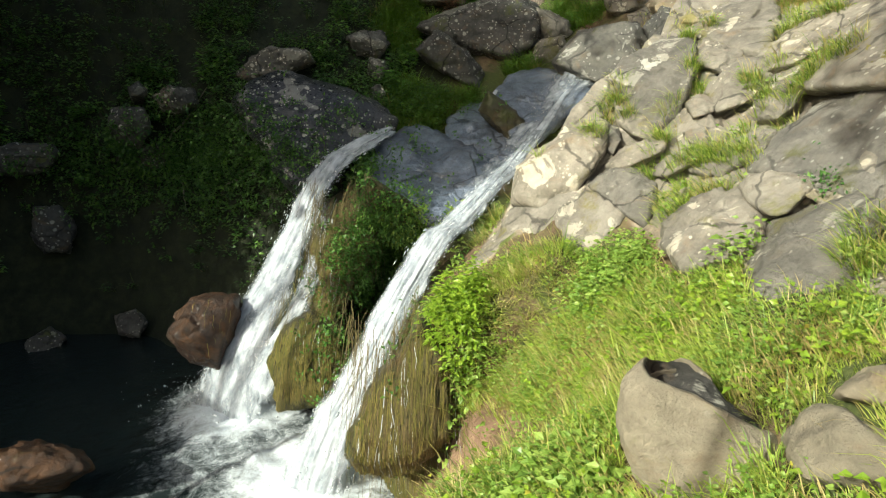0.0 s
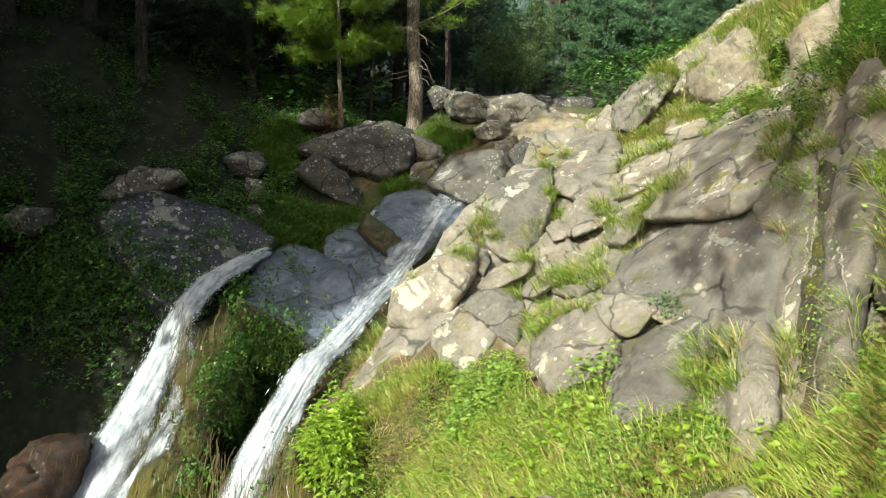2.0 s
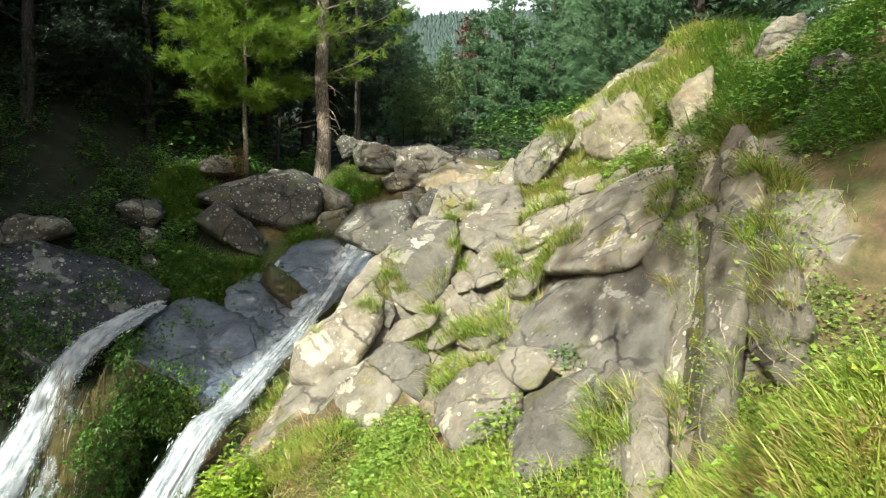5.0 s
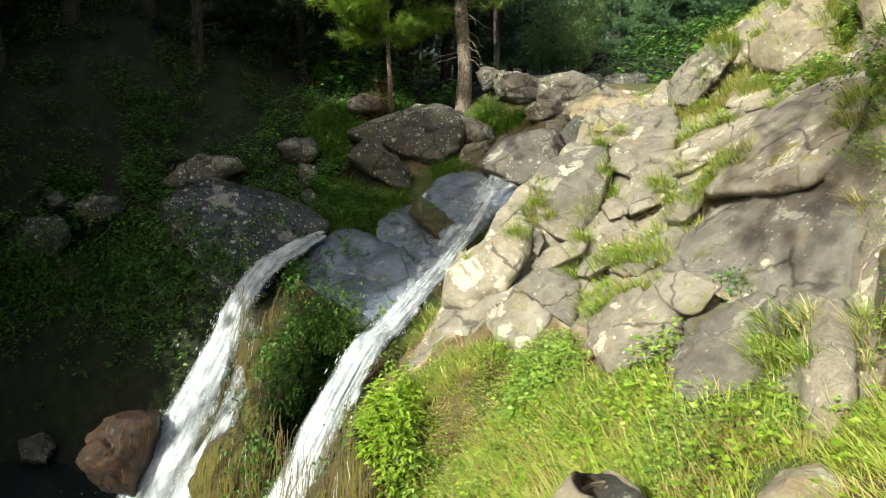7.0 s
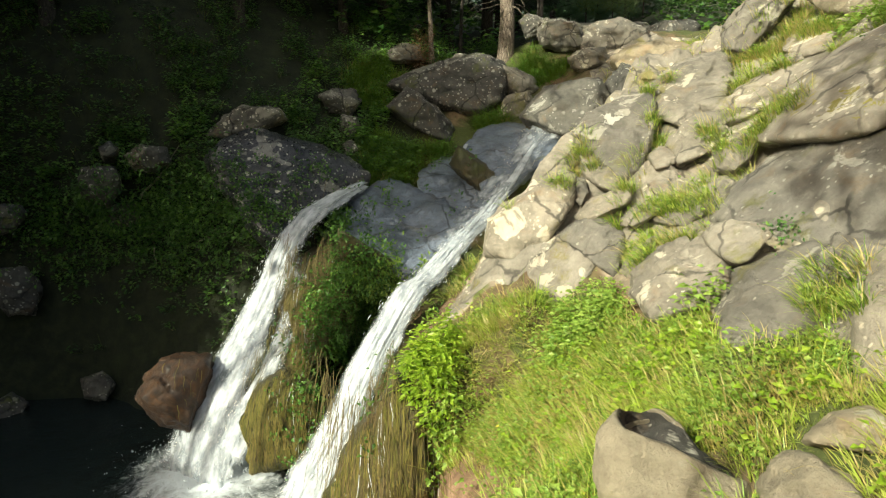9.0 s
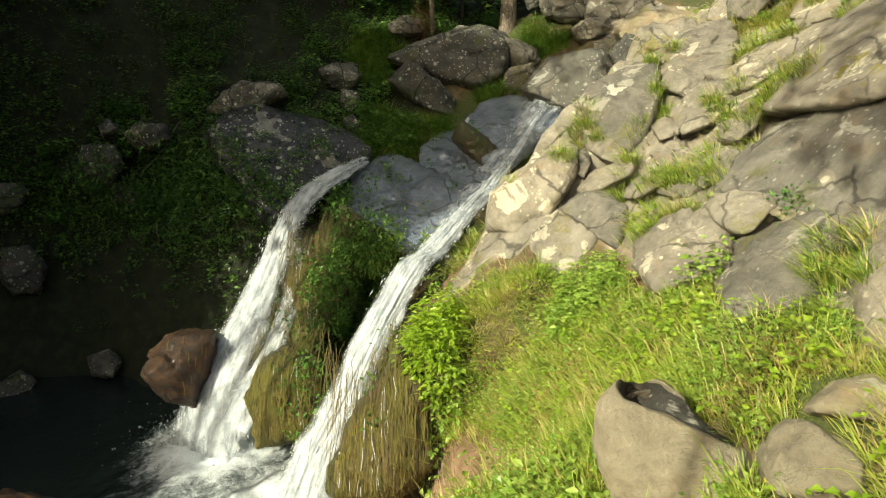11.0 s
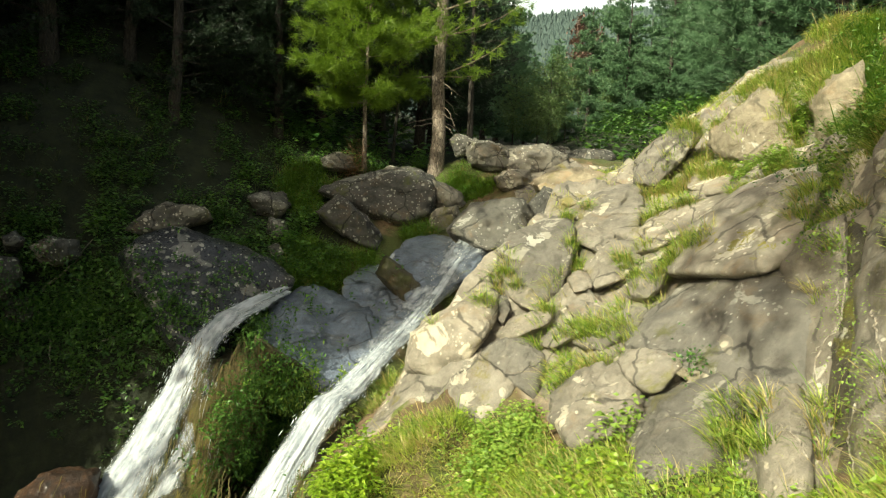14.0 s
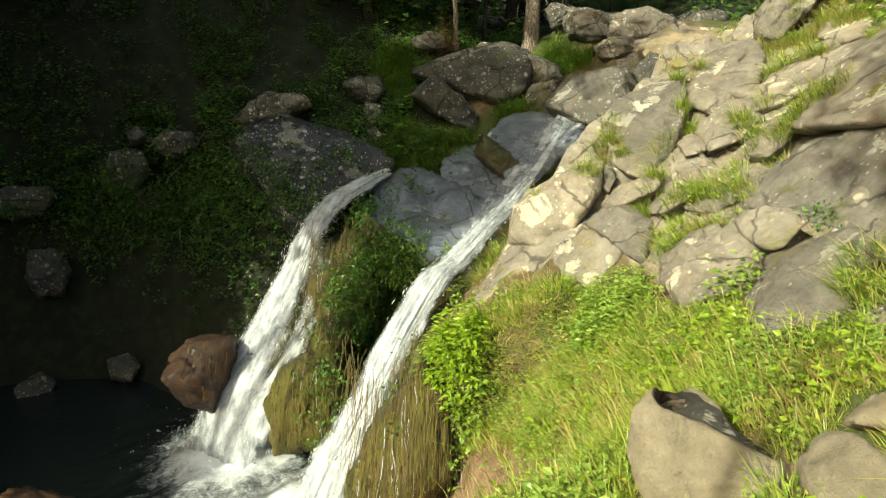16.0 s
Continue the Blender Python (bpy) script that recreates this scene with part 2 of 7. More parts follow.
ROCK_TAN = rock_material("rock_tan", (0.13, 0.118, 0.098), (0.285, 0.262, 0.22), (0.46, 0.42, 0.355), lichen=0.9, lichen_colour=(0.68, 0.63, 0.52), gate=-0.05, moss=0.4, moss_colour=(0.22, 0.20, 0.055))
ROCK_GREY = rock_material("rock_grey", (0.15, 0.14, 0.122), (0.28, 0.26, 0.225), (0.42, 0.39, 0.33), lichen=0.6, moss=0.45, veins=0.0,
                          moss_colour=(0.17, 0.17, 0.035))
ROCK_BLACK = rock_material("rock_black", (0.012, 0.013, 0.019), (0.036, 0.040, 0.054), (0.095, 0.100, 0.118), lichen=1.0, crust=0.35,
                           lichen_colour=(0.52, 0.52, 0.48), moss=0.12, rough=0.22, veins=0.0, gate=0.24, stain=(0.10, 0.085, 0.045), wet=0.5)
# wet slate slabs; the sky's blue sheen on them is painted into the colour
ROCK_WET_SKY = rock_material("rock_wet_sky", (0.034, 0.045, 0.065), (0.15, 0.187, 0.26), (0.29, 0.35, 0.46), lichen=0.0, moss=0.12, veins=0.0,
                         rough=0.3, stain=(0.15, 0.125, 0.10), wet=0.8)
# brown-grey ribs, kept darker than the slope partly to paint in the wall's shade
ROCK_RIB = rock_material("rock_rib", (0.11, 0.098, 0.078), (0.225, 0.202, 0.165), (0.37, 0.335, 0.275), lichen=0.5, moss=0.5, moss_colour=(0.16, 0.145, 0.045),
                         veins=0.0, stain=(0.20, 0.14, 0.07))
ROCK_GROOVE = rock_material("rock_groove", (0.04, 0.035, 0.024), (0.105, 0.09, 0.062), (0.19, 0.165, 0.115), lichen=0.2, moss=0.8, moss_colour=(0.20, 0.185, 0.02), rough=0.5,
                            stain=(0.13, 0.085, 0.045), wet=0.2, fibre=True)
# dimmer copy of the pale rock: upstream half-shade painted into the colour
ROCK_DIM = rock_material("rock_dim", (0.10, 0.096, 0.085), (0.205, 0.192, 0.163), (0.33, 0.305, 0.252), lichen=0.7, moss=0.5, moss_colour=(0.13, 0.13, 0.03))
# shaded rock copy: shade of pines and bank is painted into its colour
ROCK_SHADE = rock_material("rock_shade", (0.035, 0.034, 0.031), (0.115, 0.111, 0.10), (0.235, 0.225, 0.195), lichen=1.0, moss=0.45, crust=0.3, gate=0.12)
ROCK_MOSS = rock_material("rock_moss", (0.035, 0.032, 0.014), (0.10, 0.088, 0.035), (0.19, 0.16, 0.075), lichen=0.0, veins=0.0, moss=0.9,
                          moss_colour=(0.085, 0.105, 0.014), stain=(0.20, 0.11, 0.045), rough=0.5, wet=0.3, fibre=True)
ROCK_RUST = rock_material("rock_rust", (0.010, 0.008, 0.007), (0.060, 0.026, 0.009), (0.235, 0.10, 0.026), lichen=0.0, moss=0.25, stain=(0.21, 0.085, 0.022), rough=0.5, wet=0.2)
ROCK_BUFF = rock_material("rock_buff", (0.16, 0.138, 0.10), (0.33, 0.288, 0.21), (0.48, 0.42, 0.31), lichen=0.2, moss=0.4, moss_colour=(0.26, 0.24, 0.07), cracks=0.1)
# near-black rock that paints the shadow inside the boulder's hollow
ROCK_HOLLOW_SHADE = rock_material("rock_hollow_shade", (0.02, 0.02, 0.019), (0.055, 0.053, 0.048), (0.10, 0.095, 0.085), lichen=0.1, moss=0.1, veins=0.0)
ROCK_SCAR = rock_material("rock_scar", (0.13, 0.118, 0.098), (0.285, 0.262, 0.22), (0.46, 0.42, 0.355), lichen=0.9, lichen_colour=(0.68, 0.63, 0.52), gate=-0.05, moss=0.4, moss_colour=(0.22, 0.20, 0.055), scars=((2.21, 6.85, -0.25, 0.19, (0.80, 0.77, 0.68)), (2.35, 6.92, -0.17, 0.14, (0.80, 0.77, 0.68)),))
ROCK_CREAM = rock_material("rock_cream", (0.13, 0.118, 0.098), (0.285, 0.262, 0.22), (0.46, 0.42, 0.355), lichen=0.9, lichen_colour=(0.68, 0.63, 0.52), gate=-0.05, moss=0.4, moss_colour=(0.22, 0.20, 0.055), scars=((1.25, 5.90, -1.56, 0.14, (0.58, 0.53, 0.435)), (1.29, 5.64, -1.64, 0.11, (0.58, 0.53, 0.435)), (1.37, 5.39, -1.64, 0.08, (0.58, 0.53, 0.435)), (0.90, 6.33, -1.53, 0.08, (0.58, 0.53, 0.435)),))
ROCK_FIN = rock_material("rock_fin", (0.13, 0.118, 0.098), (0.285, 0.262, 0.22), (0.46, 0.42, 0.355), lichen=0.9, lichen_colour=(0.68, 0.63, 0.52), gate=-0.05, moss=0.4, moss_colour=(0.22, 0.20, 0.055), scars=((1.22, 6.38, -1.12, 0.10, (0.58, 0.53, 0.435)), (1.23, 6.28, -1.24, 0.07, (0.58, 0.53, 0.435)),))
ROCK_LIP = rock_material("rock_lip", (0.15, 0.14, 0.122), (0.28, 0.26, 0.225), (0.42, 0.39, 0.33), lichen=0.6, moss=0.45, veins=0.0, moss_colour=(0.17, 0.17, 0.035), scars=((3.19, 4.75, -0.14, 0.23, (0.24, 0.22, 0.03)), (3.19, 4.41, -0.12, 0.22, (0.24, 0.22, 0.03)), (3.18, 4.12, -0.10, 0.16, (0.24, 0.22, 0.03)), (3.20, 5.41, -0.10, 0.19, (0.24, 0.22, 0.03)),))
ROCK_CAP = rock_material("rock_cap", (0.16, 0.138, 0.10), (0.33, 0.288, 0.21), (0.48, 0.42, 0.31), lichen=0.2, moss=0.4, moss_colour=(0.26, 0.24, 0.07), scars=((4.89, 6.79, 1.59, 0.17, (0.80, 0.77, 0.68)),))


# ---- building helpers ----
def raw_mesh(name, verts, faces, material, parent=None, smooth=False):
    me = bpy.data.meshes.new(name)
    me.from_pydata([tuple(v) for v in verts], [], [tuple(f) for f in faces])
    me.materials.append(material)
    if smooth:
        me.polygons.foreach_set("use_smooth", [True] * len(me.polygons))
    ob = new(name, me)
    if parent:
        ob.parent = parent
    return ob


def smoothstep(a, b, x):
    t = np.clip((x - a) / (b - a), 0, 1)
    return t * t * (3 - 2 * t)


def fbm(p, scale, octaves=4, seed=0.0):
    """Fractal noise for rows of points."""
    out = np.empty(len(p))
    for i, q in enumerate(p):
        out[i] = noise.fractal(Vector((q[0] * scale + seed, q[1] * scale - seed, q[2] * scale + 2 * seed)), 0.9, 2.0, octaves)
    return out


# ---- the lie of the land ----
WATER = -4.35                                            # level of the pool
SHORE = np.array(((-6.6, 8.4), (-5.6, 8.7), (-3.9, 8.3), (-2.7, 7.7), (-1.7, 7.55), (-1.2, 7.0), (-1.05, 6.2), (-0.75, 5.5),
                  (-0.45, 5.0), (-0.3, 4.4), (-0.4, 3.2), (-1.2, 1.6), (-3.0, 0.9), (-5.2, 1.6), (-6.8, 4.5)))


def shore_distance(x, y):
    """Distance from the pool's edge: below 0 on the water's side."""
    best = np.full(x.shape, 1e9)
    inside = np.zeros(x.shape, bool)
    ring = np.vstack([SHORE, SHORE[:1]])
    for (ax, ay), (bx, by) in zip(ring[:-1], ring[1:]):
        dx, dy = bx - ax, by - ay
        t = np.clip(((x - ax) * dx + (y - ay) * dy) / (dx * dx + dy * dy), 0, 1)
        best = np.minimum(best, np.hypot(x - ax - t * dx, y - ay - t * dy))
        cross = ((ay > y) != (by > y)) & (x < (bx - ax) * (y - ay) / (by - ay + 1e-12) + ax)
        inside ^= cross
    return np.where(inside, -best, best)


SEATS = []                                               # rocks that the ground is banked up against: x, y, height, reach, bare ground


def bare_land(x, y):
    """Height of the ground without the banks round the rocks, for arrays."""
    hx, hy = np.clip(x, -1.5, 6.8), np.clip(y, -1.0, 8.0)
    hill = -1.98 + 0.322 * hx - 0.09 * hy + 0.066 * hx * hy - 0.24 * np.clip(y - 8.2, 0, 4)
    hill += 0.42 * np.maximum(0, x - 2.7 - 0.35 * np.abs(y - 2.6)) * smoothstep(6, 4, y) * smoothstep(9, 6, x)
    hill -= 0.80 * smoothstep(1.9, 0.4, x) * smoothstep(5.30, 4.95, y) * smoothstep(2.5, 3.8, y)
    hill += 0.75 * np.exp(-(((x - 2.35) / 0.6) ** 2 + ((y - 1.45) / 0.5) ** 2))
    bx, by = np.clip(x, -4.5, 4.5), np.clip(y, 7.8, 14.5)
    back = -6.68 + 1.025 * bx + 0.56 * by + 0.076 * bx * bx - 0.093 * bx * by
    line = 0.15 + 0.58 * (np.clip(y, 6.0, 12.5) - 6.6)
    w = smoothstep(-0.45, 0.45, x - line) * smoothstep(11.5, 9.8, y - 0.35 * np.clip(x - 3, 0, 4))
    top = back * (1 - w) + hill * w
    # the valley that the place lies in: sides that rise and level out, a bed that climbs to the ridge
    axis = 2.0 + 0.22 * np.clip(y - 10, -20, 200)
    rise = 22 * (1 - np.exp(-np.maximum(0, np.abs(x - axis) - 4.5) * 0.38 / 22))
    bed = 1.0 + 0.14 * np.clip(y - 13, 0, 60) + 0.34 * np.clip(y - 73, 0, 190) - 0.35 * np.clip(2 - y, 0, 4)
    valley = bed + rise - 1.2 * smoothstep(3, -3, y)
    out = np.hypot(x - np.clip(x, -6.5, 7.0), y - np.clip(y, -2.5, 15.0))
    return top + (valley - top) * smoothstep(0.0, 5.0, out)


SLOPE_LOW = ((2.0, 3.0, 4.0, 5.0, 6.0, 7.0, 8.0, 8.6), (2.0, 1.6, 1.3, 1.0, 1.05, 1.75, 2.5, 3.0))
SLOPE_HIGH = ((2.0, 3.0, 4.0, 5.0, 6.0, 7.0, 8.0, 8.6), (2.9, 3.75, 4.35, 4.7, 5.3, 5.6, 5.2, 3.6))


def slope_face(x, y):
    """The bedrock of the sunny slope: a smooth sheet that steepens into the rock face."""
    x, y = (np.clip(x, 0.6, 6.2) - 3) / 2, (np.clip(y, 2, 8.8) - 5.5) / 2.5
    rows = ((-0.292, 0.372, 0.483, -0.017, -0.059,), (1.594, -0.855, -0.272, -0.702,), (-0.066, -0.312, 1.649,), (0.029, -0.193,), (-0.021,))
    return sum(c * x ** i * y ** j for i, row in enumerate(rows) for j, c in enumerate(row))


def land(x, y):
    """Height of the ground, for arrays."""
    x, y = np.asarray(x, float), np.asarray(y, float)
    top = bare_land(x, y)
    if SEATS and y.min() < 20:
        total, weight = np.zeros(x.shape), np.full(x.shape, 0.35)
        for sx, sy, sz, reach, low in SEATS:
            near = np.exp(-((x - sx) ** 2 + (y - sy) ** 2) / (reach * reach))
            total += near * (sz - low)
            weight += near
        top = top + total / weight
    w = smoothstep(0.0, 0.35, x - np.interp(y, *SLOPE_LOW)) * smoothstep(0.0, 0.4, np.interp(y, *SLOPE_HIGH) - x) * smoothstep(2.1, 2.5, y) * smoothstep(8.8, 8.3, y)
    top = top * (1 - w) + (slope_face(x, y) - 0.05 - 0.16 * smoothstep(2.4, 3.0, x) * smoothstep(5.4, 4.6, y)) * w
    s = shore_distance(x, y)
    width = 1.75 - 0.95 * smoothstep(-1.4, -0.6, x) * smoothstep(7.3, 6.0, y) + 0.4 * smoothstep(-2.5, -4, x)
    face = np.clip((s + 0.15) / width, 0, 1)
    face = face * face * (3 - 2 * face) * 0.65 + 0.35 * face
    bed = WATER - 0.55
    return np.where(s > width, top, bed + (top - bed) * face)


def ground_at(x, y):
    return float(land(np.array([x]), np.array([y]))[0])


def graded(lo, hi, step, reach, grow):
    mid = list(np.arange(lo, hi + 1e-6, step))
    for sign, end in ((-1, lo), (1, hi)):
        d, p, more = step, end, []
        while abs(p) < reach:
            d *= grow
            p += sign * d
            more.append(p)
        mid = more[::-1] + mid if sign < 0 else mid + more
    return np.array(mid)


def sunny_slope(x, y):
    """1 on the bare rocky slope beside the falls, 0 elsewhere."""
    low = smoothstep(-0.2, 0.3, x - (0.35 + 0.58 * (np.clip(y, 6.0, 12.5) - 6.4)))
    foot = np.where(y < 6.0, smoothstep(-0.1, 0.25, x - (2.0 - 0.16 * (y - 3.0))), 1.0) * smoothstep(2.3, 2.8, y)
    return low * foot * smoothstep(13.5, 11.5, y) * smoothstep(0.6, -0.2, x - (2.9 + 0.46 * (y - 1.6)))


def bare_soil(x, y):
    """1 on the worn brown earth above the pool."""
    u, v = (x - 0.20) * 0.48 - (y - 4.12) * 0.88, (x - 0.20) * 0.88 + (y - 4.12) * 0.48
    scar = np.exp(-((x - 0.43) / 0.09) ** 4 - ((y - 4.75) / 0.11) ** 4)
    return np.maximum(scar, np.exp(-(u / 1.05) ** 4 - (v / 0.44) ** 4))


def shard(q):
    """Height of broken rock at q: tilted flat faces that meet in steps."""
    d, c = noise.voronoi(q)
    tilt = noise.noise_vector(c[0] * 7.31)
    return tilt.dot(q - c[0]) * 1.5 + 0.8 * tilt.x + 0.35 * min(0.25, d[1] - d[0])


def build_ground():
    xs, ys = graded(-7.0, 7.5, 0.08, 900, 1.13), graded(-1.0, 15.5, 0.08, 900, 1.13)
    gx, gy = np.meshgrid(xs, ys)
    gz = land(gx, gy)
    pts = np.stack([gx.ravel(), gy.ravel(), gz.ravel()], 1)
    n1 = fbm(pts, 0.9, 4)
    n2 = fbm(pts, 4.0, 3, 7.0)
    amp = 1 + np.clip(np.hypot(pts[:, 0], pts[:, 1]) - 25, 0, 100) * 0.03
    bare = sunny_slope(pts[:, 0], pts[:, 1])
    block = np.zeros(len(pts))
    for i in np.nonzero(bare > 0.01)[0]:
        q = Vector(pts[i] * (1.9, 1.9, 2.6) + 0.35 * np.array(noise.noise_vector(Vector(pts[i] * 2.0))))
        block[i] = 0.16 * shard(q) + 0.06 * shard(q * 2.3)
    pts[:, 2] += (0.10 * n1 + 0.035 * n2) * amp + bare * block
    w = len(xs)
    faces = [(j * w + i, j * w + i + 1, (j + 1) * w + i + 1, (j + 1) * w + i) for j in range(len(ys) - 1) for i in range(w - 1)]
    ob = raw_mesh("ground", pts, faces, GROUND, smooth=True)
    ob.data.materials.append(ROCK_TAN)
    stony = (bare + 0.35 * n2 > 0.45).tolist()
    for q in ob.data.polygons:
        if stony[q.vertices[0]] and stony[q.vertices[2]]:
            q.material_index = 1
    out = np.hypot(pts[:, 0] - np.clip(pts[:, 0], -5, 7), pts[:, 1] - np.clip(pts[:, 1], -2, 14.5))
    # wooded also takes in the shaded bank, whose shade goes into the ground colour
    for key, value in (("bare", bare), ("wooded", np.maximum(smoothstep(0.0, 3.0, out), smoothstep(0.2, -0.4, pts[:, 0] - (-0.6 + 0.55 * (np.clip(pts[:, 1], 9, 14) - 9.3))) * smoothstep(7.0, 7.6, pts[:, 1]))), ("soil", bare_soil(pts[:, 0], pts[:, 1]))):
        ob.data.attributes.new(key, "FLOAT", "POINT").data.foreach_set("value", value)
    return tagged(ob, "earthy stream bank, bedrock and wooded slopes round the pool", "ground", kind="structure")


# ---- rocks ----
def ball(level):
    bm = bmesh.new()
    bmesh.ops.create_icosphere(bm, subdivisions=level, radius=1.0)
    v = np.array([p.co[:] for p in bm.verts])
    f = [[p.index for p in q.verts] for q in bm.faces]
    bm.free()
    return v, f


BALLS = {n: ball(n) for n in (3, 4, 5)}


def hull_planes(points):
    bm = bmesh.new()
    for p in points:
        bm.verts.new(p)
    bmesh.ops.convex_hull(bm, input=bm.verts)
    bm.normal_update()
    rows = [(*f.normal, f.normal.dot(f.verts[0].co)) for f in bm.faces if f.calc_area() > 1e-6]
    bm.free()
    return np.array(rows)


ROCK_SEED = [0]
ROCKS = []


def rock_body(points, level, rough, soft, cut=7, broken=1.0, keep=0.92):
    """A worn stone that fills the hull of a few corners, with soft edges, chipped facets and pitted relief."""
    ROCK_SEED[0] += 1
    seed = ROCK_SEED[0] * 3.7
    points = np.array(points)
    mid = points.mean(0)
    points = points - mid
    pl = hull_planes(points)
    rnd = random.Random(int(seed * 10))
    cuts = []
    for _ in range(cut):
        n = np.array([rnd.gauss(0, 1) for _ in range(3)])
        n /= np.linalg.norm(n)
        cuts.append((*n, (points @ n).max() * rnd.uniform(keep, 0.99)))
    pl = np.vstack([pl, cuts])
    half = np.maximum(np.abs(points).max(0), 0.05)
    v, faces = BALLS[level]
    way = v * half
    way /= np.linalg.norm(way, axis=1, keepdims=True)
    facing = np.maximum(way @ pl[:, :3].T, 1e-4)
    far = pl[:, 3] / facing
    size = float(np.mean(half))
    k = soft / size
    near = far.min(1)
    r = near - np.log(np.exp(-k * (far - near[:, None])).sum(1)) / k
    r *= 1.05
    p = way * r[:, None]
    big = fbm(p / size, 1.1, 3, seed)
    mid_n = fbm(p / size, 3.1, 4, seed + 11)
    ridge = 1 - np.abs(fbm(p / size * np.array((1, 1, 1.7)), 2.2, 3, seed + 23)) * 1.6
    fine = fbm(p, 11.0, 3, seed)
    face = np.array([shard(Vector(q) + Vector((seed, -seed, 0))) for q in p / size * np.array((1.5, 1.5, 1.9))]) if level > 3 else 0.0
    face2 = np.array([shard(Vector(q) + Vector((-seed, seed, seed))) for q in p / size * np.array((3.4, 3.4, 4.2))]) if level > 4 else 0.0
    chip = np.minimum(0, fbm(p / size, 2.3, 2, seed + 31) + 0.25)
    push = size * rough * (0.05 * big + 0.045 * mid_n + 0.05 * ridge + 0.07 * chip + 0.085 * broken * face + 0.040 * broken * face2) + 0.008 * fine
    return p * (1 + push / np.maximum(r, 0.02))[:, None] + mid, faces


def rock(name, label, material, at, corners, front, back, level=5, rough=0.9, soft=80.0, seat=True, flat=0.88):
    """A rock whose rim runs through the corners; its face stands out by about front and its root goes back into the slope."""
    corners = np.array(corners)
    away = np.array(at)
    away = away / np.linalg.norm(away)
    rnd = random.Random(label)
    bulge = np.array([rnd.uniform(0.35, 1.5) for _ in corners])[:, None] * front
    pts = np.vstack([corners, corners * flat - away * bulge, corners * 0.45 - away * front * 1.25, corners * 0.9 + away * back * 0.5 + (0, 0, -0.1 * back),
                     corners * 0.6 + away * back + (0, 0, -0.3 * back)])
    v, f = rock_body(pts, level, rough, soft)
    ob = raw_mesh(name, v, f, material, smooth=True)
    ob.location = at
    ROCKS.append(ob)
    if seat:
        v = v + np.array(at)
        low, high = np.percentile(v[:, 2], (12, 90))
        SEATS.append((float(v[:, 0].mean()), float(v[:, 1].mean()), float(low + (0.70 if at[0] > 0.6 and at[1] < 9.6 else 0.35) * (high - low)), 0.25 + 0.45 * float(np.ptp(v[:, 0]))))
        SEATS[-1] += (float(bare_land(np.array([SEATS[-1][0]]), np.array([SEATS[-1][1]]))[0]),)
    return tagged(ob, label, "rock")


rock("boulder", "wedge of pale rock with cream lichen patches", ROCK_CREAM, (1.21, 5.92, -1.62),
     ((-0.62, 0.43, -0.34), (-0.54, 0.51, -0.04), (-0.36, 0.45, 0.06), (0.12, 0.16, 0.20), (0.28, 0.18, 0.36), (0.40, 0.05, 0.36), (0.51, -0.34, 0.21), (0.44, -0.43, 0.11), (0.19, -0.45, -0.11), (-0.10, -0.49, -0.37), (-0.36, -0.02, -0.44)), 0.10, 0.90)
rock("boulder", "blocky cream rock with a broken top", ROCK_TAN, (1.73, 5.75, -1.25),
     ((-0.28, 0.32, -0.03), (-0.14, 0.32, 0.08), (-0.00, 0.30, 0.19), (0.09, 0.24, 0.21), (0.13, 0.05, 0.12), (0.22, -0.18, 0.07), (0.14, -0.40, -0.10), (0.04, -0.48, -0.21), (-0.06, -0.22, -0.19), (-0.15, 0.09, -0.10)), 0.14, 0.60)
rock("boulder", "tilted fin of tan rock beside the chute", ROCK_FIN, (1.24, 6.44, -1.17),
     ((-0.48, 0.06, -0.37), (-0.41, 0.10, -0.08), (-0.35, 0.11, 0.03), (-0.00, 0.13, 0.26), (0.20, 0.16, 0.40), (0.41, 0.17, 0.50), (0.46, 0.09, 0.43), (0.45, -0.08, 0.23), (0.33, -0.16, 0.06), (0.09, -0.23, -0.23), (-0.06, -0.19, -0.33), (-0.27, -0.11, -0.44), (-0.39, -0.02, -0.44)), 0.21, 0.80)
rock("stone", "small tan stone with a dark hollow behind the fin", ROCK_TAN, (1.74, 6.41, -0.85),
     ((-0.08, 0.12, 0.07), (-0.01, 0.12, 0.12), (0.08, 0.05, 0.10), (0.08, -0.06, -0.02), (-0.01, -0.15, -0.16), (-0.07, -0.05, -0.11)), 0.13, 0.40)
rock("boulder", "low grey rock among dry grass", ROCK_TAN, (1.90, 6.06, -0.97),
     ((-0.24, 0.11, -0.11), (-0.05, 0.12, 0.05), (0.13, 0.06, 0.14), (0.28, 0.00, 0.22), (0.20, -0.16, 0.05), (0.02, -0.06, -0.03), (-0.12, -0.02, -0.12), (-0.21, -0.02, -0.20)), 0.16, 0.50)
rock("boulder", "cream-coloured rock half sunk in the slope", ROCK_TAN, (2.16, 5.61, -0.95),
     ((-0.19, 0.06, -0.14), (-0.12, 0.13, -0.04), (0.02, 0.10, 0.06), (0.15, 0.05, 0.15), (0.17, -0.07, 0.11), (0.11, -0.14, 0.03), (0.00, -0.11, -0.06), (-0.12, -0.05, -0.14)), 0.17, 0.50)
rock("boulder", "long pale rock in the slope", ROCK_TAN, (2.43, 5.16, -0.84),
     ((-0.26, 0.23, -0.15), (-0.10, 0.18, -0.02), (0.04, 0.15, 0.09), (0.18, 0.07, 0.19), (0.27, -0.07, 0.23), (0.18, -0.19, 0.11), (0.07, -0.21, 0.00), (-0.02, -0.12, -0.06), (-0.13, -0.12, -0.16), (-0.22, 0.05, -0.18)), 0.18, 0.60)
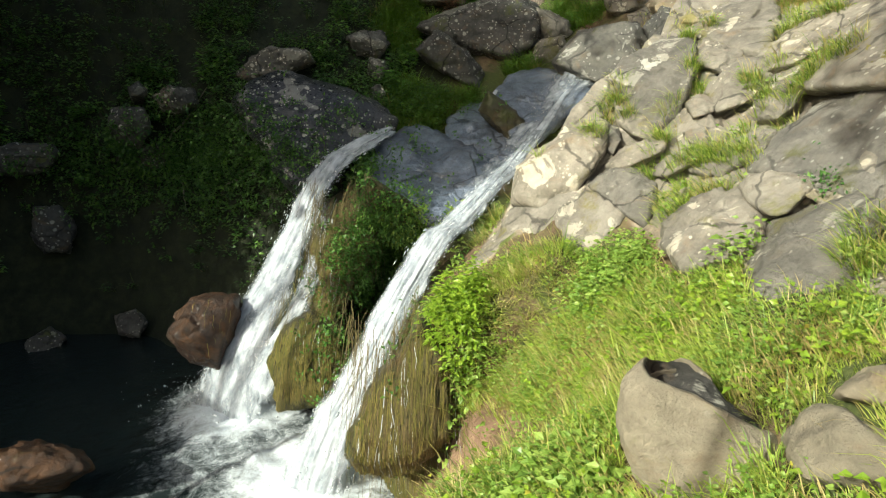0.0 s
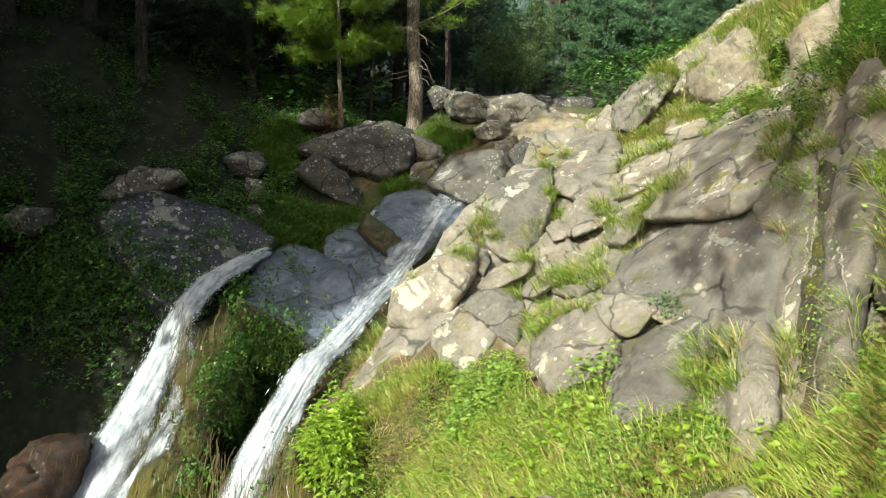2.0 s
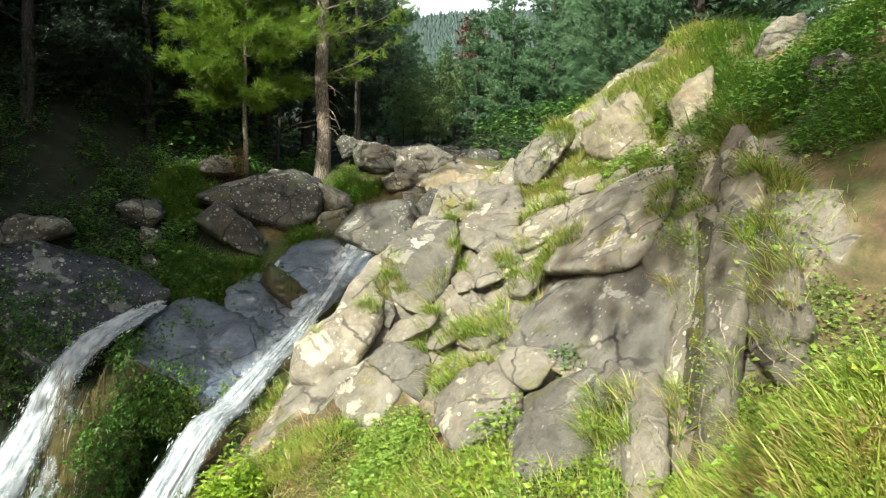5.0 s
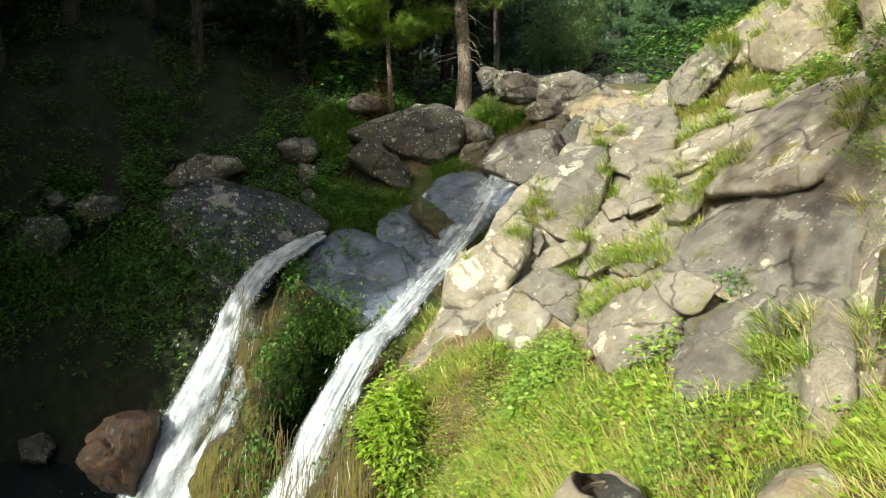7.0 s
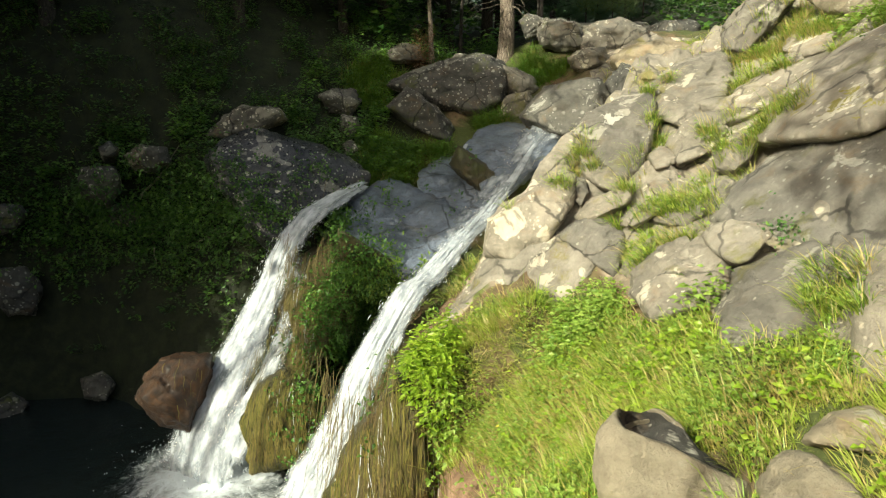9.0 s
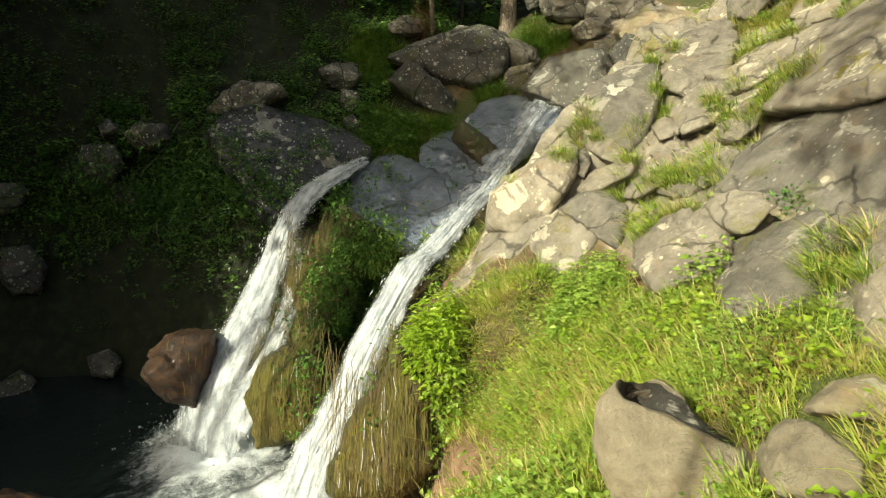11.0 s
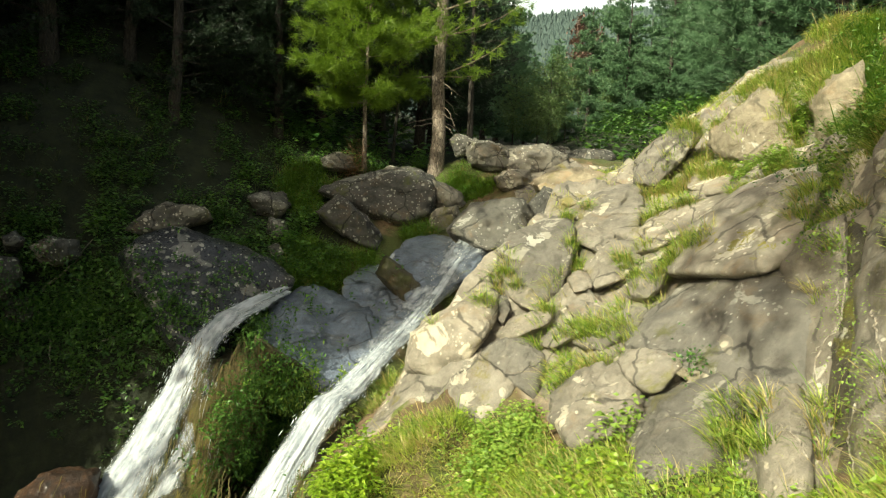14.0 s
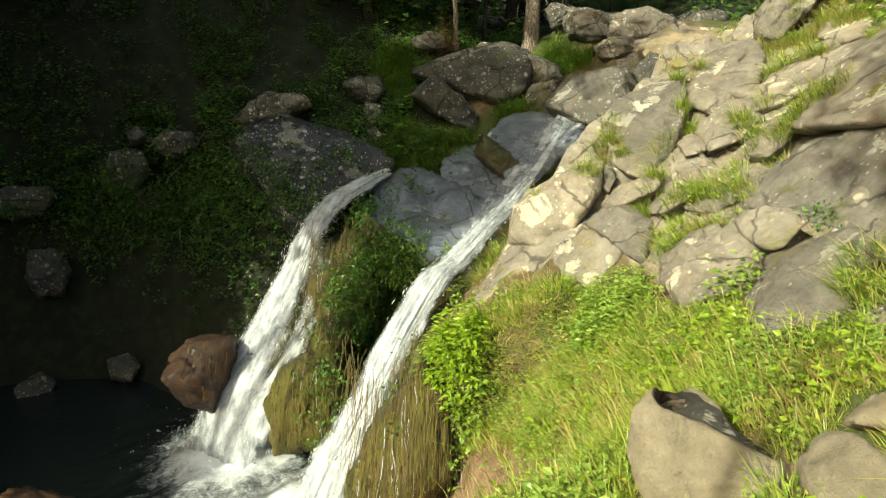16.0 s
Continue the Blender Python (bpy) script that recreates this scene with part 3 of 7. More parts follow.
rock("stone", "flat pale stone in the slope", ROCK_TAN, (2.39, 5.65, -0.75),
     ((-0.13, 0.25, 0.02), (-0.01, 0.22, 0.09), (0.06, 0.01, 0.05), (0.13, -0.15, 0.04), (0.09, -0.24, -0.02), (-0.02, -0.12, -0.07), (-0.10, 0.06, -0.07)), 0.16, 0.40)
rock("boulder", "tan rock with a white scar", ROCK_SCAR, (2.28, 6.78, -0.33),
     ((-0.46, 0.16, -0.00), (-0.19, 0.36, 0.24), (0.09, 0.48, 0.38), (0.49, 0.56, 0.52), (0.44, 0.23, 0.33), (0.31, 0.01, 0.15), (0.15, -0.17, -0.04), (0.10, -0.50, -0.27), (-0.07, -0.55, -0.43), (-0.20, -0.45, -0.46), (-0.25, -0.20, -0.28), (-0.37, 0.04, -0.11)), 0.23, 0.80)
rock("boulder", "smooth tan rock below the white-scarred one", ROCK_TAN, (1.98, 6.42, -0.69),
     ((-0.15, 0.29, 0.19), (-0.01, 0.19, 0.15), (0.12, 0.04, 0.09), (0.15, -0.18, -0.05), (0.11, -0.33, -0.18), (-0.06, -0.10, -0.13), (-0.16, 0.09, -0.03)), 0.15, 0.60)
rock("boulder", "smooth water-worn shelf of tan bedrock beside the stream", ROCK_TAN, (1.68, 6.77, -0.55),
     ((-0.46, -0.18, -0.36), (-0.28, -0.03, -0.06), (-0.02, 0.16, 0.20), (0.30, 0.32, 0.35), (0.42, 0.17, 0.26), (0.30, -0.03, 0.07), (0.01, -0.06, -0.05), (-0.06, -0.16, -0.18), (-0.26, -0.16, -0.26)), 0.06, 0.70, rough=0.6)
rock("boulder", "grey block on the slope", ROCK_TAN, (2.85, 6.81, -0.06),
     ((-0.16, 0.28, 0.06), (0.05, 0.34, 0.17), (0.17, 0.16, 0.15), (0.23, -0.17, 0.05), (0.10, -0.40, -0.13), (-0.03, -0.31, -0.17), (-0.13, -0.02, -0.08), (-0.20, 0.11, -0.05)), 0.21, 0.60)
rock("stone", "small pale stone in the joint between rocks", ROCK_TAN, (2.51, 6.10, -0.51),
     ((-0.11, 0.17, 0.01), (0.02, 0.16, 0.09), (0.09, -0.01, 0.06), (0.11, -0.17, -0.00), (0.00, -0.13, -0.07), (-0.11, -0.06, -0.11)), 0.19, 0.40)
rock("boulder", "pale fractured rock in the slope", ROCK_TAN, (2.79, 6.07, -0.33),
     ((-0.22, 0.11, -0.11), (-0.04, 0.27, 0.08), (0.11, 0.30, 0.19), (0.29, 0.16, 0.26), (0.20, -0.20, 0.08), (0.02, -0.30, -0.11), (-0.11, -0.21, -0.17), (-0.22, -0.15, -0.23)), 0.17, 0.60)
rock("boulder", "lichen-crusted pale rock on the ridge", ROCK_TAN, (3.21, 7.22, 0.23),
     ((-0.24, 0.33, 0.05), (0.08, 0.65, 0.28), (0.32, 0.52, 0.32), (0.54, 0.33, 0.35), (0.30, -0.30, 0.05), (0.02, -0.82, -0.29), (-0.13, -0.68, -0.34), (-0.18, -0.28, -0.21), (-0.33, 0.01, -0.14), (-0.39, 0.21, -0.06)), 0.19, 0.80)
rock("boulder", "pale ochre rock above the tilted slab", ROCK_TAN, (3.49, 6.02, 0.14),
     ((-0.37, 0.19, -0.22), (-0.16, 0.43, -0.01), (0.11, 0.37, 0.15), (0.34, 0.16, 0.27), (0.46, -0.16, 0.32), (0.36, -0.35, 0.23), (0.13, -0.27, 0.05), (-0.12, -0.18, -0.13), (-0.33, -0.14, -0.29), (-0.42, -0.01, -0.32)), 0.15, 0.70)
rock("boulder", "rounded tan rock with grass round its foot", ROCK_TAN, (2.87, 5.44, -0.41),
     ((-0.08, 0.16, -0.02), (0.06, 0.23, 0.12), (0.17, 0.16, 0.19), (0.13, -0.12, 0.09), (0.01, -0.23, -0.06), (-0.12, -0.19, -0.17), (-0.17, -0.03, -0.16)), 0.19, 0.50)
rock("boulder", "tilted grey slab with yellow-green moss along its lower lip", ROCK_LIP, (3.37, 4.87, 0.06),
     ((-0.32, 0.59, -0.20), (0.02, 0.61, 0.07), (0.46, 0.71, 0.43), (0.66, 0.45, 0.58), (0.67, 0.02, 0.62), (0.47, -0.33, 0.47), (0.13, -0.62, 0.13), (-0.11, -0.81, -0.15), (-0.19, -0.68, -0.25), (-0.27, -0.42, -0.32), (-0.32, -0.17, -0.34), (-0.33, 0.12, -0.30), (-0.41, 0.20, -0.36), (-0.43, 0.38, -0.34)), 0.32, 1.00, soft=70.0, rough=0.55)
rock("boulder", "broad smooth slab of grey-tan rock on the slope", ROCK_GREY, (2.75, 4.03, -0.60),
     ((-0.36, 0.73, -0.29), (-0.26, 0.86, -0.18), (-0.05, 0.84, 0.02), (0.15, 0.80, 0.20), (0.29, 0.61, 0.31), (0.37, 0.29, 0.38), (0.44, 0.01, 0.48), (0.31, -0.44, 0.35), (0.16, -0.69, 0.15), (0.01, -0.91, -0.06), (-0.06, -0.92, -0.15), (-0.10, -0.71, -0.18), (-0.13, -0.45, -0.20), (-0.20, -0.33, -0.26), (-0.24, 0.01, -0.29), (-0.33, 0.29, -0.34)), 0.09, 1.00, soft=80.0, rough=0.5)
rock("boulder", "rounded grey boulder at the lower edge of the slab", ROCK_GREY, (2.35, 4.32, -0.95),
     ((-0.10, 0.30, -0.04), (-0.01, 0.31, 0.04), (0.07, 0.22, 0.10), (0.14, -0.02, 0.12), (0.16, -0.24, 0.10), (0.07, -0.27, 0.01), (-0.06, -0.28, -0.12), (-0.11, -0.13, -0.14), (-0.13, 0.10, -0.11)), 0.21, 0.60, rough=0.6)
rock("boulder", "tan boulder in the grass with a dark crack", ROCK_TAN, (1.96, 4.37, -1.27),
     ((-0.25, 0.29, -0.17), (-0.15, 0.45, -0.04), (-0.03, 0.48, 0.07), (0.10, 0.35, 0.14), (0.25, 0.28, 0.26), (0.29, 0.03, 0.24), (0.24, -0.28, 0.14), (0.16, -0.48, 0.05), (0.06, -0.32, -0.01), (-0.05, -0.26, -0.10), (-0.14, -0.32, -0.17), (-0.23, -0.25, -0.23), (-0.24, 0.02, -0.21)), 0.16, 0.70)
rock("boulder", "weathered rock at the foot of the slab", ROCK_TAN, (2.15, 3.40, -1.14),
     ((-0.21, 0.28, -0.17), (-0.06, 0.47, -0.04), (0.08, 0.52, 0.08), (0.20, 0.41, 0.17), (0.31, 0.27, 0.26), (0.32, 0.11, 0.26), (0.29, -0.04, 0.21), (0.18, -0.03, 0.11), (0.09, -0.22, 0.02), (-0.04, -0.49, -0.07), (-0.14, -0.43, -0.13), (-0.20, -0.29, -0.17), (-0.35, -0.29, -0.25), (-0.47, -0.26, -0.32)), 0.08, 0.80, rough=0.8)
rock("boulder", "pale rock step under the slab", ROCK_TAN, (2.53, 3.37, -0.86),
     ((-0.08, 0.17, -0.05), (0.05, 0.22, 0.08), (0.09, -0.03, 0.10), (0.09, -0.14, 0.09), (0.01, -0.13, -0.00), (-0.08, -0.13, -0.09), (-0.10, 0.03, -0.09)), 0.09, 0.60)
rock("boulder", "upright rib of tan rock", ROCK_TAN, (2.32, 2.80, -0.98),
     ((0.06, 0.30, 0.04), (0.17, 0.42, 0.16), (0.25, 0.39, 0.24), (0.27, 0.26, 0.25), (0.22, 0.12, 0.18), (0.14, 0.03, 0.08), (0.07, -0.10, 0.00), (-0.06, -0.27, -0.10), (-0.15, -0.34, -0.16), (-0.28, -0.45, -0.22), (-0.41, -0.41, -0.26), (-0.17, -0.12, -0.15), (-0.05, 0.12, -0.07)), 0.18, 0.80)
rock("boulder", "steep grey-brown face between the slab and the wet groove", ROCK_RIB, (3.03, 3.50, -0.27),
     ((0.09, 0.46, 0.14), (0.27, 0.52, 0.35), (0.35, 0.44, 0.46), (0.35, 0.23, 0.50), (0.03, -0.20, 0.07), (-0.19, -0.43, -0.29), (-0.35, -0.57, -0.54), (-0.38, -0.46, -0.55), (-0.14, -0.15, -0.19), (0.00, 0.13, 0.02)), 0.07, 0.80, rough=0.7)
rock("boulder", "dark wet groove of rock between two ribs", ROCK_GROOVE, (2.85, 3.03, -0.50),
     ((0.67, 0.88, 0.73), (0.62, 0.59, 0.77), (0.29, 0.25, 0.39), (0.01, -0.08, -0.02), (-0.26, -0.39, -0.38), (-0.49, -0.65, -0.56), (-0.58, -0.61, -0.59), (-0.40, -0.34, -0.47), (-0.18, -0.11, -0.27), (0.04, 0.11, 0.02), (0.31, 0.41, 0.38)), -0.03, 0.60, rough=0.8)
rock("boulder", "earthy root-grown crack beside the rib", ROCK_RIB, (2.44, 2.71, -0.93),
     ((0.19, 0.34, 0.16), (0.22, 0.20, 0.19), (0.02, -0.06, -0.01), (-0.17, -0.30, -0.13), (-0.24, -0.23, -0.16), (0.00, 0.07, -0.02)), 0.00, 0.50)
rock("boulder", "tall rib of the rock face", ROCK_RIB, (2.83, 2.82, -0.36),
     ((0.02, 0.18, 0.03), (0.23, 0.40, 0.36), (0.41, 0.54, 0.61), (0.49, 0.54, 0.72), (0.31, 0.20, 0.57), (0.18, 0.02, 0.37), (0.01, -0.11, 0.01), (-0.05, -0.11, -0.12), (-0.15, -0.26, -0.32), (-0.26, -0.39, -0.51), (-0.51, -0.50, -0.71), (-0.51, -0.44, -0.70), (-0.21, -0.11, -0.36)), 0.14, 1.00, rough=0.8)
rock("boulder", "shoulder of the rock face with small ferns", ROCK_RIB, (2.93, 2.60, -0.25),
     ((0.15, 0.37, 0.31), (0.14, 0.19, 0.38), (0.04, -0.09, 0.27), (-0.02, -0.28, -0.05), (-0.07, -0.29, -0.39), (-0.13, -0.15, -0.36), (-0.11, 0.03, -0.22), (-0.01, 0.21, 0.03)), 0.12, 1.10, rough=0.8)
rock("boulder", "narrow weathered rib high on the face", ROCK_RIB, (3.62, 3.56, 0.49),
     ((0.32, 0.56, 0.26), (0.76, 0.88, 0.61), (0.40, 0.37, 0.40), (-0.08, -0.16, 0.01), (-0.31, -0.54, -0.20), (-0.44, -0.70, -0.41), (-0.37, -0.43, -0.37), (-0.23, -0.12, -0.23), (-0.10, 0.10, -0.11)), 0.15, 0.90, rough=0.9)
rock("boulder", "big rounded boulder in the grass above the slope", ROCK_CAP, (4.89, 6.90, 1.30),
     ((-0.44, 0.25, -0.18), (-0.37, 0.25, 0.03), (-0.17, 0.18, 0.25), (0.14, 0.03, 0.55), (0.26, -0.07, 0.47), (0.34, -0.18, 0.19), (0.34, -0.27, -0.19), (0.20, -0.22, -0.36), (-0.02, -0.08, -0.41), (-0.28, 0.11, -0.33)), 0.35, 0.90, soft=60.0, rough=0.8)
rock("boulder", "leaning rock with a pale yellow face", ROCK_BUFF, (5.18, 5.96, 1.41),
     ((-0.19, 0.18, 0.11), (-0.10, 0.14, 0.24), (0.06, 0.05, 0.40), (0.21, -0.04, 0.55), (0.19, -0.13, 0.04), (0.15, -0.23, -0.42), (-0.02, -0.09, -0.44), (-0.16, 0.03, -0.39), (-0.17, 0.12, -0.10)), 0.20, 0.90, rough=0.9)
rock("boulder", "pointed tan rock at the edge of the grass", ROCK_TAN, (4.16, 7.68, 1.02),
     ((-0.35, 0.15, -0.10), (-0.14, 0.11, 0.12), (0.07, 0.04, 0.31), (0.34, -0.09, 0.38), (0.38, -0.15, 0.22), (0.11, -0.07, -0.08), (-0.10, -0.05, -0.42), (-0.33, 0.07, -0.40)), 0.25, 0.80)
rock("boulder", "low brown rock in the steep grass", ROCK_TAN, (4.29, 6.85, 0.71),
     ((0.08, 0.55, 0.12), (0.32, 0.68, 0.27), (0.30, 0.24, 0.21), (0.05, -0.41, -0.01), (-0.20, -0.69, -0.21), (-0.32, -0.41, -0.27), (-0.24, 0.06, -0.14)), 0.18, 0.60)
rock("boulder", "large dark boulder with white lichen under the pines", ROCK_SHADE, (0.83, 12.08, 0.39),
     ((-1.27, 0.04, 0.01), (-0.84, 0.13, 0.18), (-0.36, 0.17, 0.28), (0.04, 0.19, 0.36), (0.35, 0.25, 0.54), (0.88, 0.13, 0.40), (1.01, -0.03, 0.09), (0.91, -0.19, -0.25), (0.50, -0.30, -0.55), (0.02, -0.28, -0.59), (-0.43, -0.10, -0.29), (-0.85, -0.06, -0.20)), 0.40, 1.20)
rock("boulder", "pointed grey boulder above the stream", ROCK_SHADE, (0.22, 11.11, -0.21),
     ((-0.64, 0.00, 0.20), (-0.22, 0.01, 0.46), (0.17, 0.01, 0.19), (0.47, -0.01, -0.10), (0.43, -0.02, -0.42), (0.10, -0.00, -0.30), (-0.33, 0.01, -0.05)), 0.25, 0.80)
rock("boulder", "tan boulder beside the dark one", ROCK_DIM, (2.01, 11.87, 0.37),
     ((-0.29, 0.04, 0.34), (0.25, -0.04, 0.13), (0.32, -0.05, -0.11), (0.00, 0.01, -0.27), (-0.26, 0.05, -0.11)), 0.25, 0.60)
rock("boulder", "small mossy tan boulder in the stream bed", ROCK_DIM, (1.87, 11.39, -0.07),
     ((-0.31, 0.04, -0.13), (-0.16, 0.03, 0.21), (0.21, -0.03, 0.31), (0.33, -0.05, 0.10), (0.12, -0.02, -0.24), (-0.17, 0.02, -0.24)), 0.20, 0.50)
rock("boulder", "rounded tan boulder by the water", ROCK_DIM, (2.56, 10.43, -0.07),
     ((-0.75, 0.07, -0.14), (-0.57, 0.19, 0.10), (-0.30, 0.29, 0.34), (0.04, 0.24, 0.38), (0.53, 0.16, 0.45), (0.61, 0.01, 0.24), (0.78, -0.14, 0.08), (0.64, -0.21, -0.09), (0.31, -0.28, -0.33), (-0.08, -0.25, -0.42), (-0.49, -0.13, -0.36), (-0.70, 0.00, -0.23)), 0.50, 0.80, soft=60.0, rough=0.75)
rock("boulder", "rounded grey boulder upstream", ROCK_DIM, (2.98, 12.96, 1.34),
     ((-0.41, 0.08, 0.11), (-0.23, 0.02, 0.28), (0.05, -0.04, 0.30), (0.40, -0.10, 0.13), (0.47, -0.09, -0.26), (0.03, 0.02, -0.36), (-0.34, 0.09, -0.21)), 0.40, 0.80)
rock("boulder", "broad pale boulder upstream", ROCK_DIM, (3.95, 12.61, 1.23),
     ((-0.62, 0.16, 0.19), (-0.31, 0.06, 0.32), (0.16, -0.08, 0.34), (0.58, -0.20, 0.16), (0.69, -0.21, -0.17), (0.29, -0.07, -0.26), (-0.27, 0.11, -0.42), (-0.57, 0.18, -0.18)), 0.40, 0.90)
rock("boulder", "grey boulder in the stream bed", ROCK_DIM, (3.27, 11.80, 0.77),
     ((-0.36, 0.09, 0.06), (-0.09, 0.01, 0.21), (0.27, -0.09, 0.23), (0.36, -0.10, -0.08), (0.06, -0.01, -0.25), (-0.26, 0.07, -0.14)), 0.35, 0.70)
rock("boulder", "flat-topped boulder with greenish sides", ROCK_BUFF, (3.96, 10.41, 0.72),
     ((-0.69, 0.25, 0.00), (-0.28, 0.24, 0.22), (0.24, 0.09, 0.28), (0.73, -0.20, 0.13), (0.65, -0.28, -0.07), (0.24, -0.18, -0.19), (-0.27, -0.02, -0.22), (-0.60, 0.14, -0.14)), 0.30, 0.70, rough=0.7)
rock("boulder", "lichen-spotted grey stone in the stream bed", ROCK_SHADE, (3.39, 9.90, 0.28),
     ((-0.31, 0.10, 0.04), (-0.10, 0.03, 0.34), (0.09, -0.04, 0.26), (0.32, -0.11, -0.04), (0.27, -0.09, -0.18), (-0.05, 0.02, -0.28), (-0.20, 0.07, -0.13)), 0.25, 0.60)
rock("stone", "pale stone between the boulders", ROCK_DIM, (3.55, 9.42, 0.33),
     ((-0.28, 0.10, 0.07), (0.04, -0.02, 0.21), (0.24, -0.09, 0.13), (0.19, -0.07, -0.08), (-0.01, 0.01, -0.18), (-0.17, 0.06, -0.14)), 0.20, 0.60)
rock("stone", "small grey stone under tall pines", ROCK_SHADE, (2.50, 13.24, 1.57),
     ((-0.28, 0.04, 0.08), (-0.10, -0.01, 0.21), (0.27, -0.06, 0.09), (0.22, -0.03, -0.14), (-0.10, 0.04, -0.26)), 0.20, 0.40)
rock("stone", "rounded tan stone in the bed upstream", ROCK_DIM, (4.80, 9.97, 0.71),
     ((-0.23, 0.11, -0.07), (-0.08, 0.03, 0.11), (0.11, -0.06, 0.12), (0.18, -0.08, -0.02), (0.01, 0.00, -0.13)), 0.15, 0.40)
rock("stone", "grey stone in the bed upstream", ROCK_SHADE, (5.46, 11.85, 1.02),
     ((-0.37, 0.16, 0.01), (-0.12, 0.04, 0.17), (0.27, -0.13, 0.07), (0.32, -0.14, -0.11), (-0.11, 0.06, -0.13)), 0.20, 0.40)
rock("stone", "reddish stone at the foot of a young pine", ROCK_DIM, (-0.14, 12.89, 1.00),
     ((-0.30, -0.01, 0.06), (-0.08, -0.01, 0.19), (0.30, -0.00, 0.16), (0.37, 0.01, -0.10), (-0.04, 0.01, -0.18), (-0.26, 0.00, -0.11)), 0.20, 0.50)
rock("stone", "small pale stone under the pine's roots", ROCK_DIM, (1.00, 12.67, 0.84),
     ((-0.35, 0.03, -0.03), (-0.07, 0.00, 0.15), (0.26, -0.02, 0.09), (0.29, -0.01, -0.07), (-0.13, 0.02, -0.14)), 0.20, 0.40)
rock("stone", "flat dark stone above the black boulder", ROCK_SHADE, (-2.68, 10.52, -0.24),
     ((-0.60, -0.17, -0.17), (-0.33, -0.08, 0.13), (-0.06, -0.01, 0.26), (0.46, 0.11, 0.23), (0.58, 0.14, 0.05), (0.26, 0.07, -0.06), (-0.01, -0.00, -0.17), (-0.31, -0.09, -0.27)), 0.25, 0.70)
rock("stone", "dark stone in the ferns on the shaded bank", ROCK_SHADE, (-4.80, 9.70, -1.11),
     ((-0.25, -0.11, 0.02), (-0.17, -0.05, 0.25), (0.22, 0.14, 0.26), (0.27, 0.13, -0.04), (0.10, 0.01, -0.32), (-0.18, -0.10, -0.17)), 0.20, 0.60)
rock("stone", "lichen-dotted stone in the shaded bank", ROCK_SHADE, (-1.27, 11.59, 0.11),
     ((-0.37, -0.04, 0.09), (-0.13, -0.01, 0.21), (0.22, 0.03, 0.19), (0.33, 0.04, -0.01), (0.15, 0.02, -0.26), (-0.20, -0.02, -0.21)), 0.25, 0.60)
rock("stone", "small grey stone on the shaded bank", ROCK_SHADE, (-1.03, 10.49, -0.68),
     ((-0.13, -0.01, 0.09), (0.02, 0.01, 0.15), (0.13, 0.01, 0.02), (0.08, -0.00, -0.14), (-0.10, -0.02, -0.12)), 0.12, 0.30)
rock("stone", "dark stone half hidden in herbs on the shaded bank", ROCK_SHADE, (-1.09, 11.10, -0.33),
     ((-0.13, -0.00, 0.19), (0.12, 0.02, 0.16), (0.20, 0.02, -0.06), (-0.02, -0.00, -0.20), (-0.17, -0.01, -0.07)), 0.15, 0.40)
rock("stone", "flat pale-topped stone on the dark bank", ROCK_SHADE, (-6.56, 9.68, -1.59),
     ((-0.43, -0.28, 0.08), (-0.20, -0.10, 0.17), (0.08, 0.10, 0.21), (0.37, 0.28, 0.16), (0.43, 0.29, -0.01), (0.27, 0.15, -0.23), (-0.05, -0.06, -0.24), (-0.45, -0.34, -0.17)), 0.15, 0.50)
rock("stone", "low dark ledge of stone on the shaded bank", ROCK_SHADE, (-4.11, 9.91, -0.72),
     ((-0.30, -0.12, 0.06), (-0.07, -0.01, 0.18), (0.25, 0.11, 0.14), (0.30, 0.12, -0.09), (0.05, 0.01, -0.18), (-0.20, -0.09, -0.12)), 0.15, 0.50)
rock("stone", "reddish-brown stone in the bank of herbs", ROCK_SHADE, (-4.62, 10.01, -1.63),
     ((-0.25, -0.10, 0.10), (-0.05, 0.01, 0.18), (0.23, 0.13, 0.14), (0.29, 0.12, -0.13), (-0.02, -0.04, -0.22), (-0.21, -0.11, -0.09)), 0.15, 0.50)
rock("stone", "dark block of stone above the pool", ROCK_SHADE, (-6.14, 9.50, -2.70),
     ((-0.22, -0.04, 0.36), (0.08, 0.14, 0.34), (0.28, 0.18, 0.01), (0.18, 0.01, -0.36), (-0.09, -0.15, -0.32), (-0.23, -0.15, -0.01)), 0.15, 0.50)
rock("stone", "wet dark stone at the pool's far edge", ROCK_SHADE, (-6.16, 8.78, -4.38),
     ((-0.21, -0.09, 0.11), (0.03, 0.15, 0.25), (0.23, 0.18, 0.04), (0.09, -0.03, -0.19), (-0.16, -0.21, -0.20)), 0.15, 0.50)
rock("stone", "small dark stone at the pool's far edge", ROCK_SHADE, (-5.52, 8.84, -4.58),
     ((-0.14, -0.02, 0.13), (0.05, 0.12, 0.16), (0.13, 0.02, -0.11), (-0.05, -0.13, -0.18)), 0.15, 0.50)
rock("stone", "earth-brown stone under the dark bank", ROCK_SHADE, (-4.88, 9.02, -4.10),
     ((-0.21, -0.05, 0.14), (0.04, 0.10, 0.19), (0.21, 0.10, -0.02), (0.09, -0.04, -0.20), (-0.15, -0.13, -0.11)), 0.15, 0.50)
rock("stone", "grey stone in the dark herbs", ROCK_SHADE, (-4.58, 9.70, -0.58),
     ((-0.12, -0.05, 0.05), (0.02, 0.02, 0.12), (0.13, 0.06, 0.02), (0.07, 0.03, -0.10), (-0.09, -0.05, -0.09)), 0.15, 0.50)
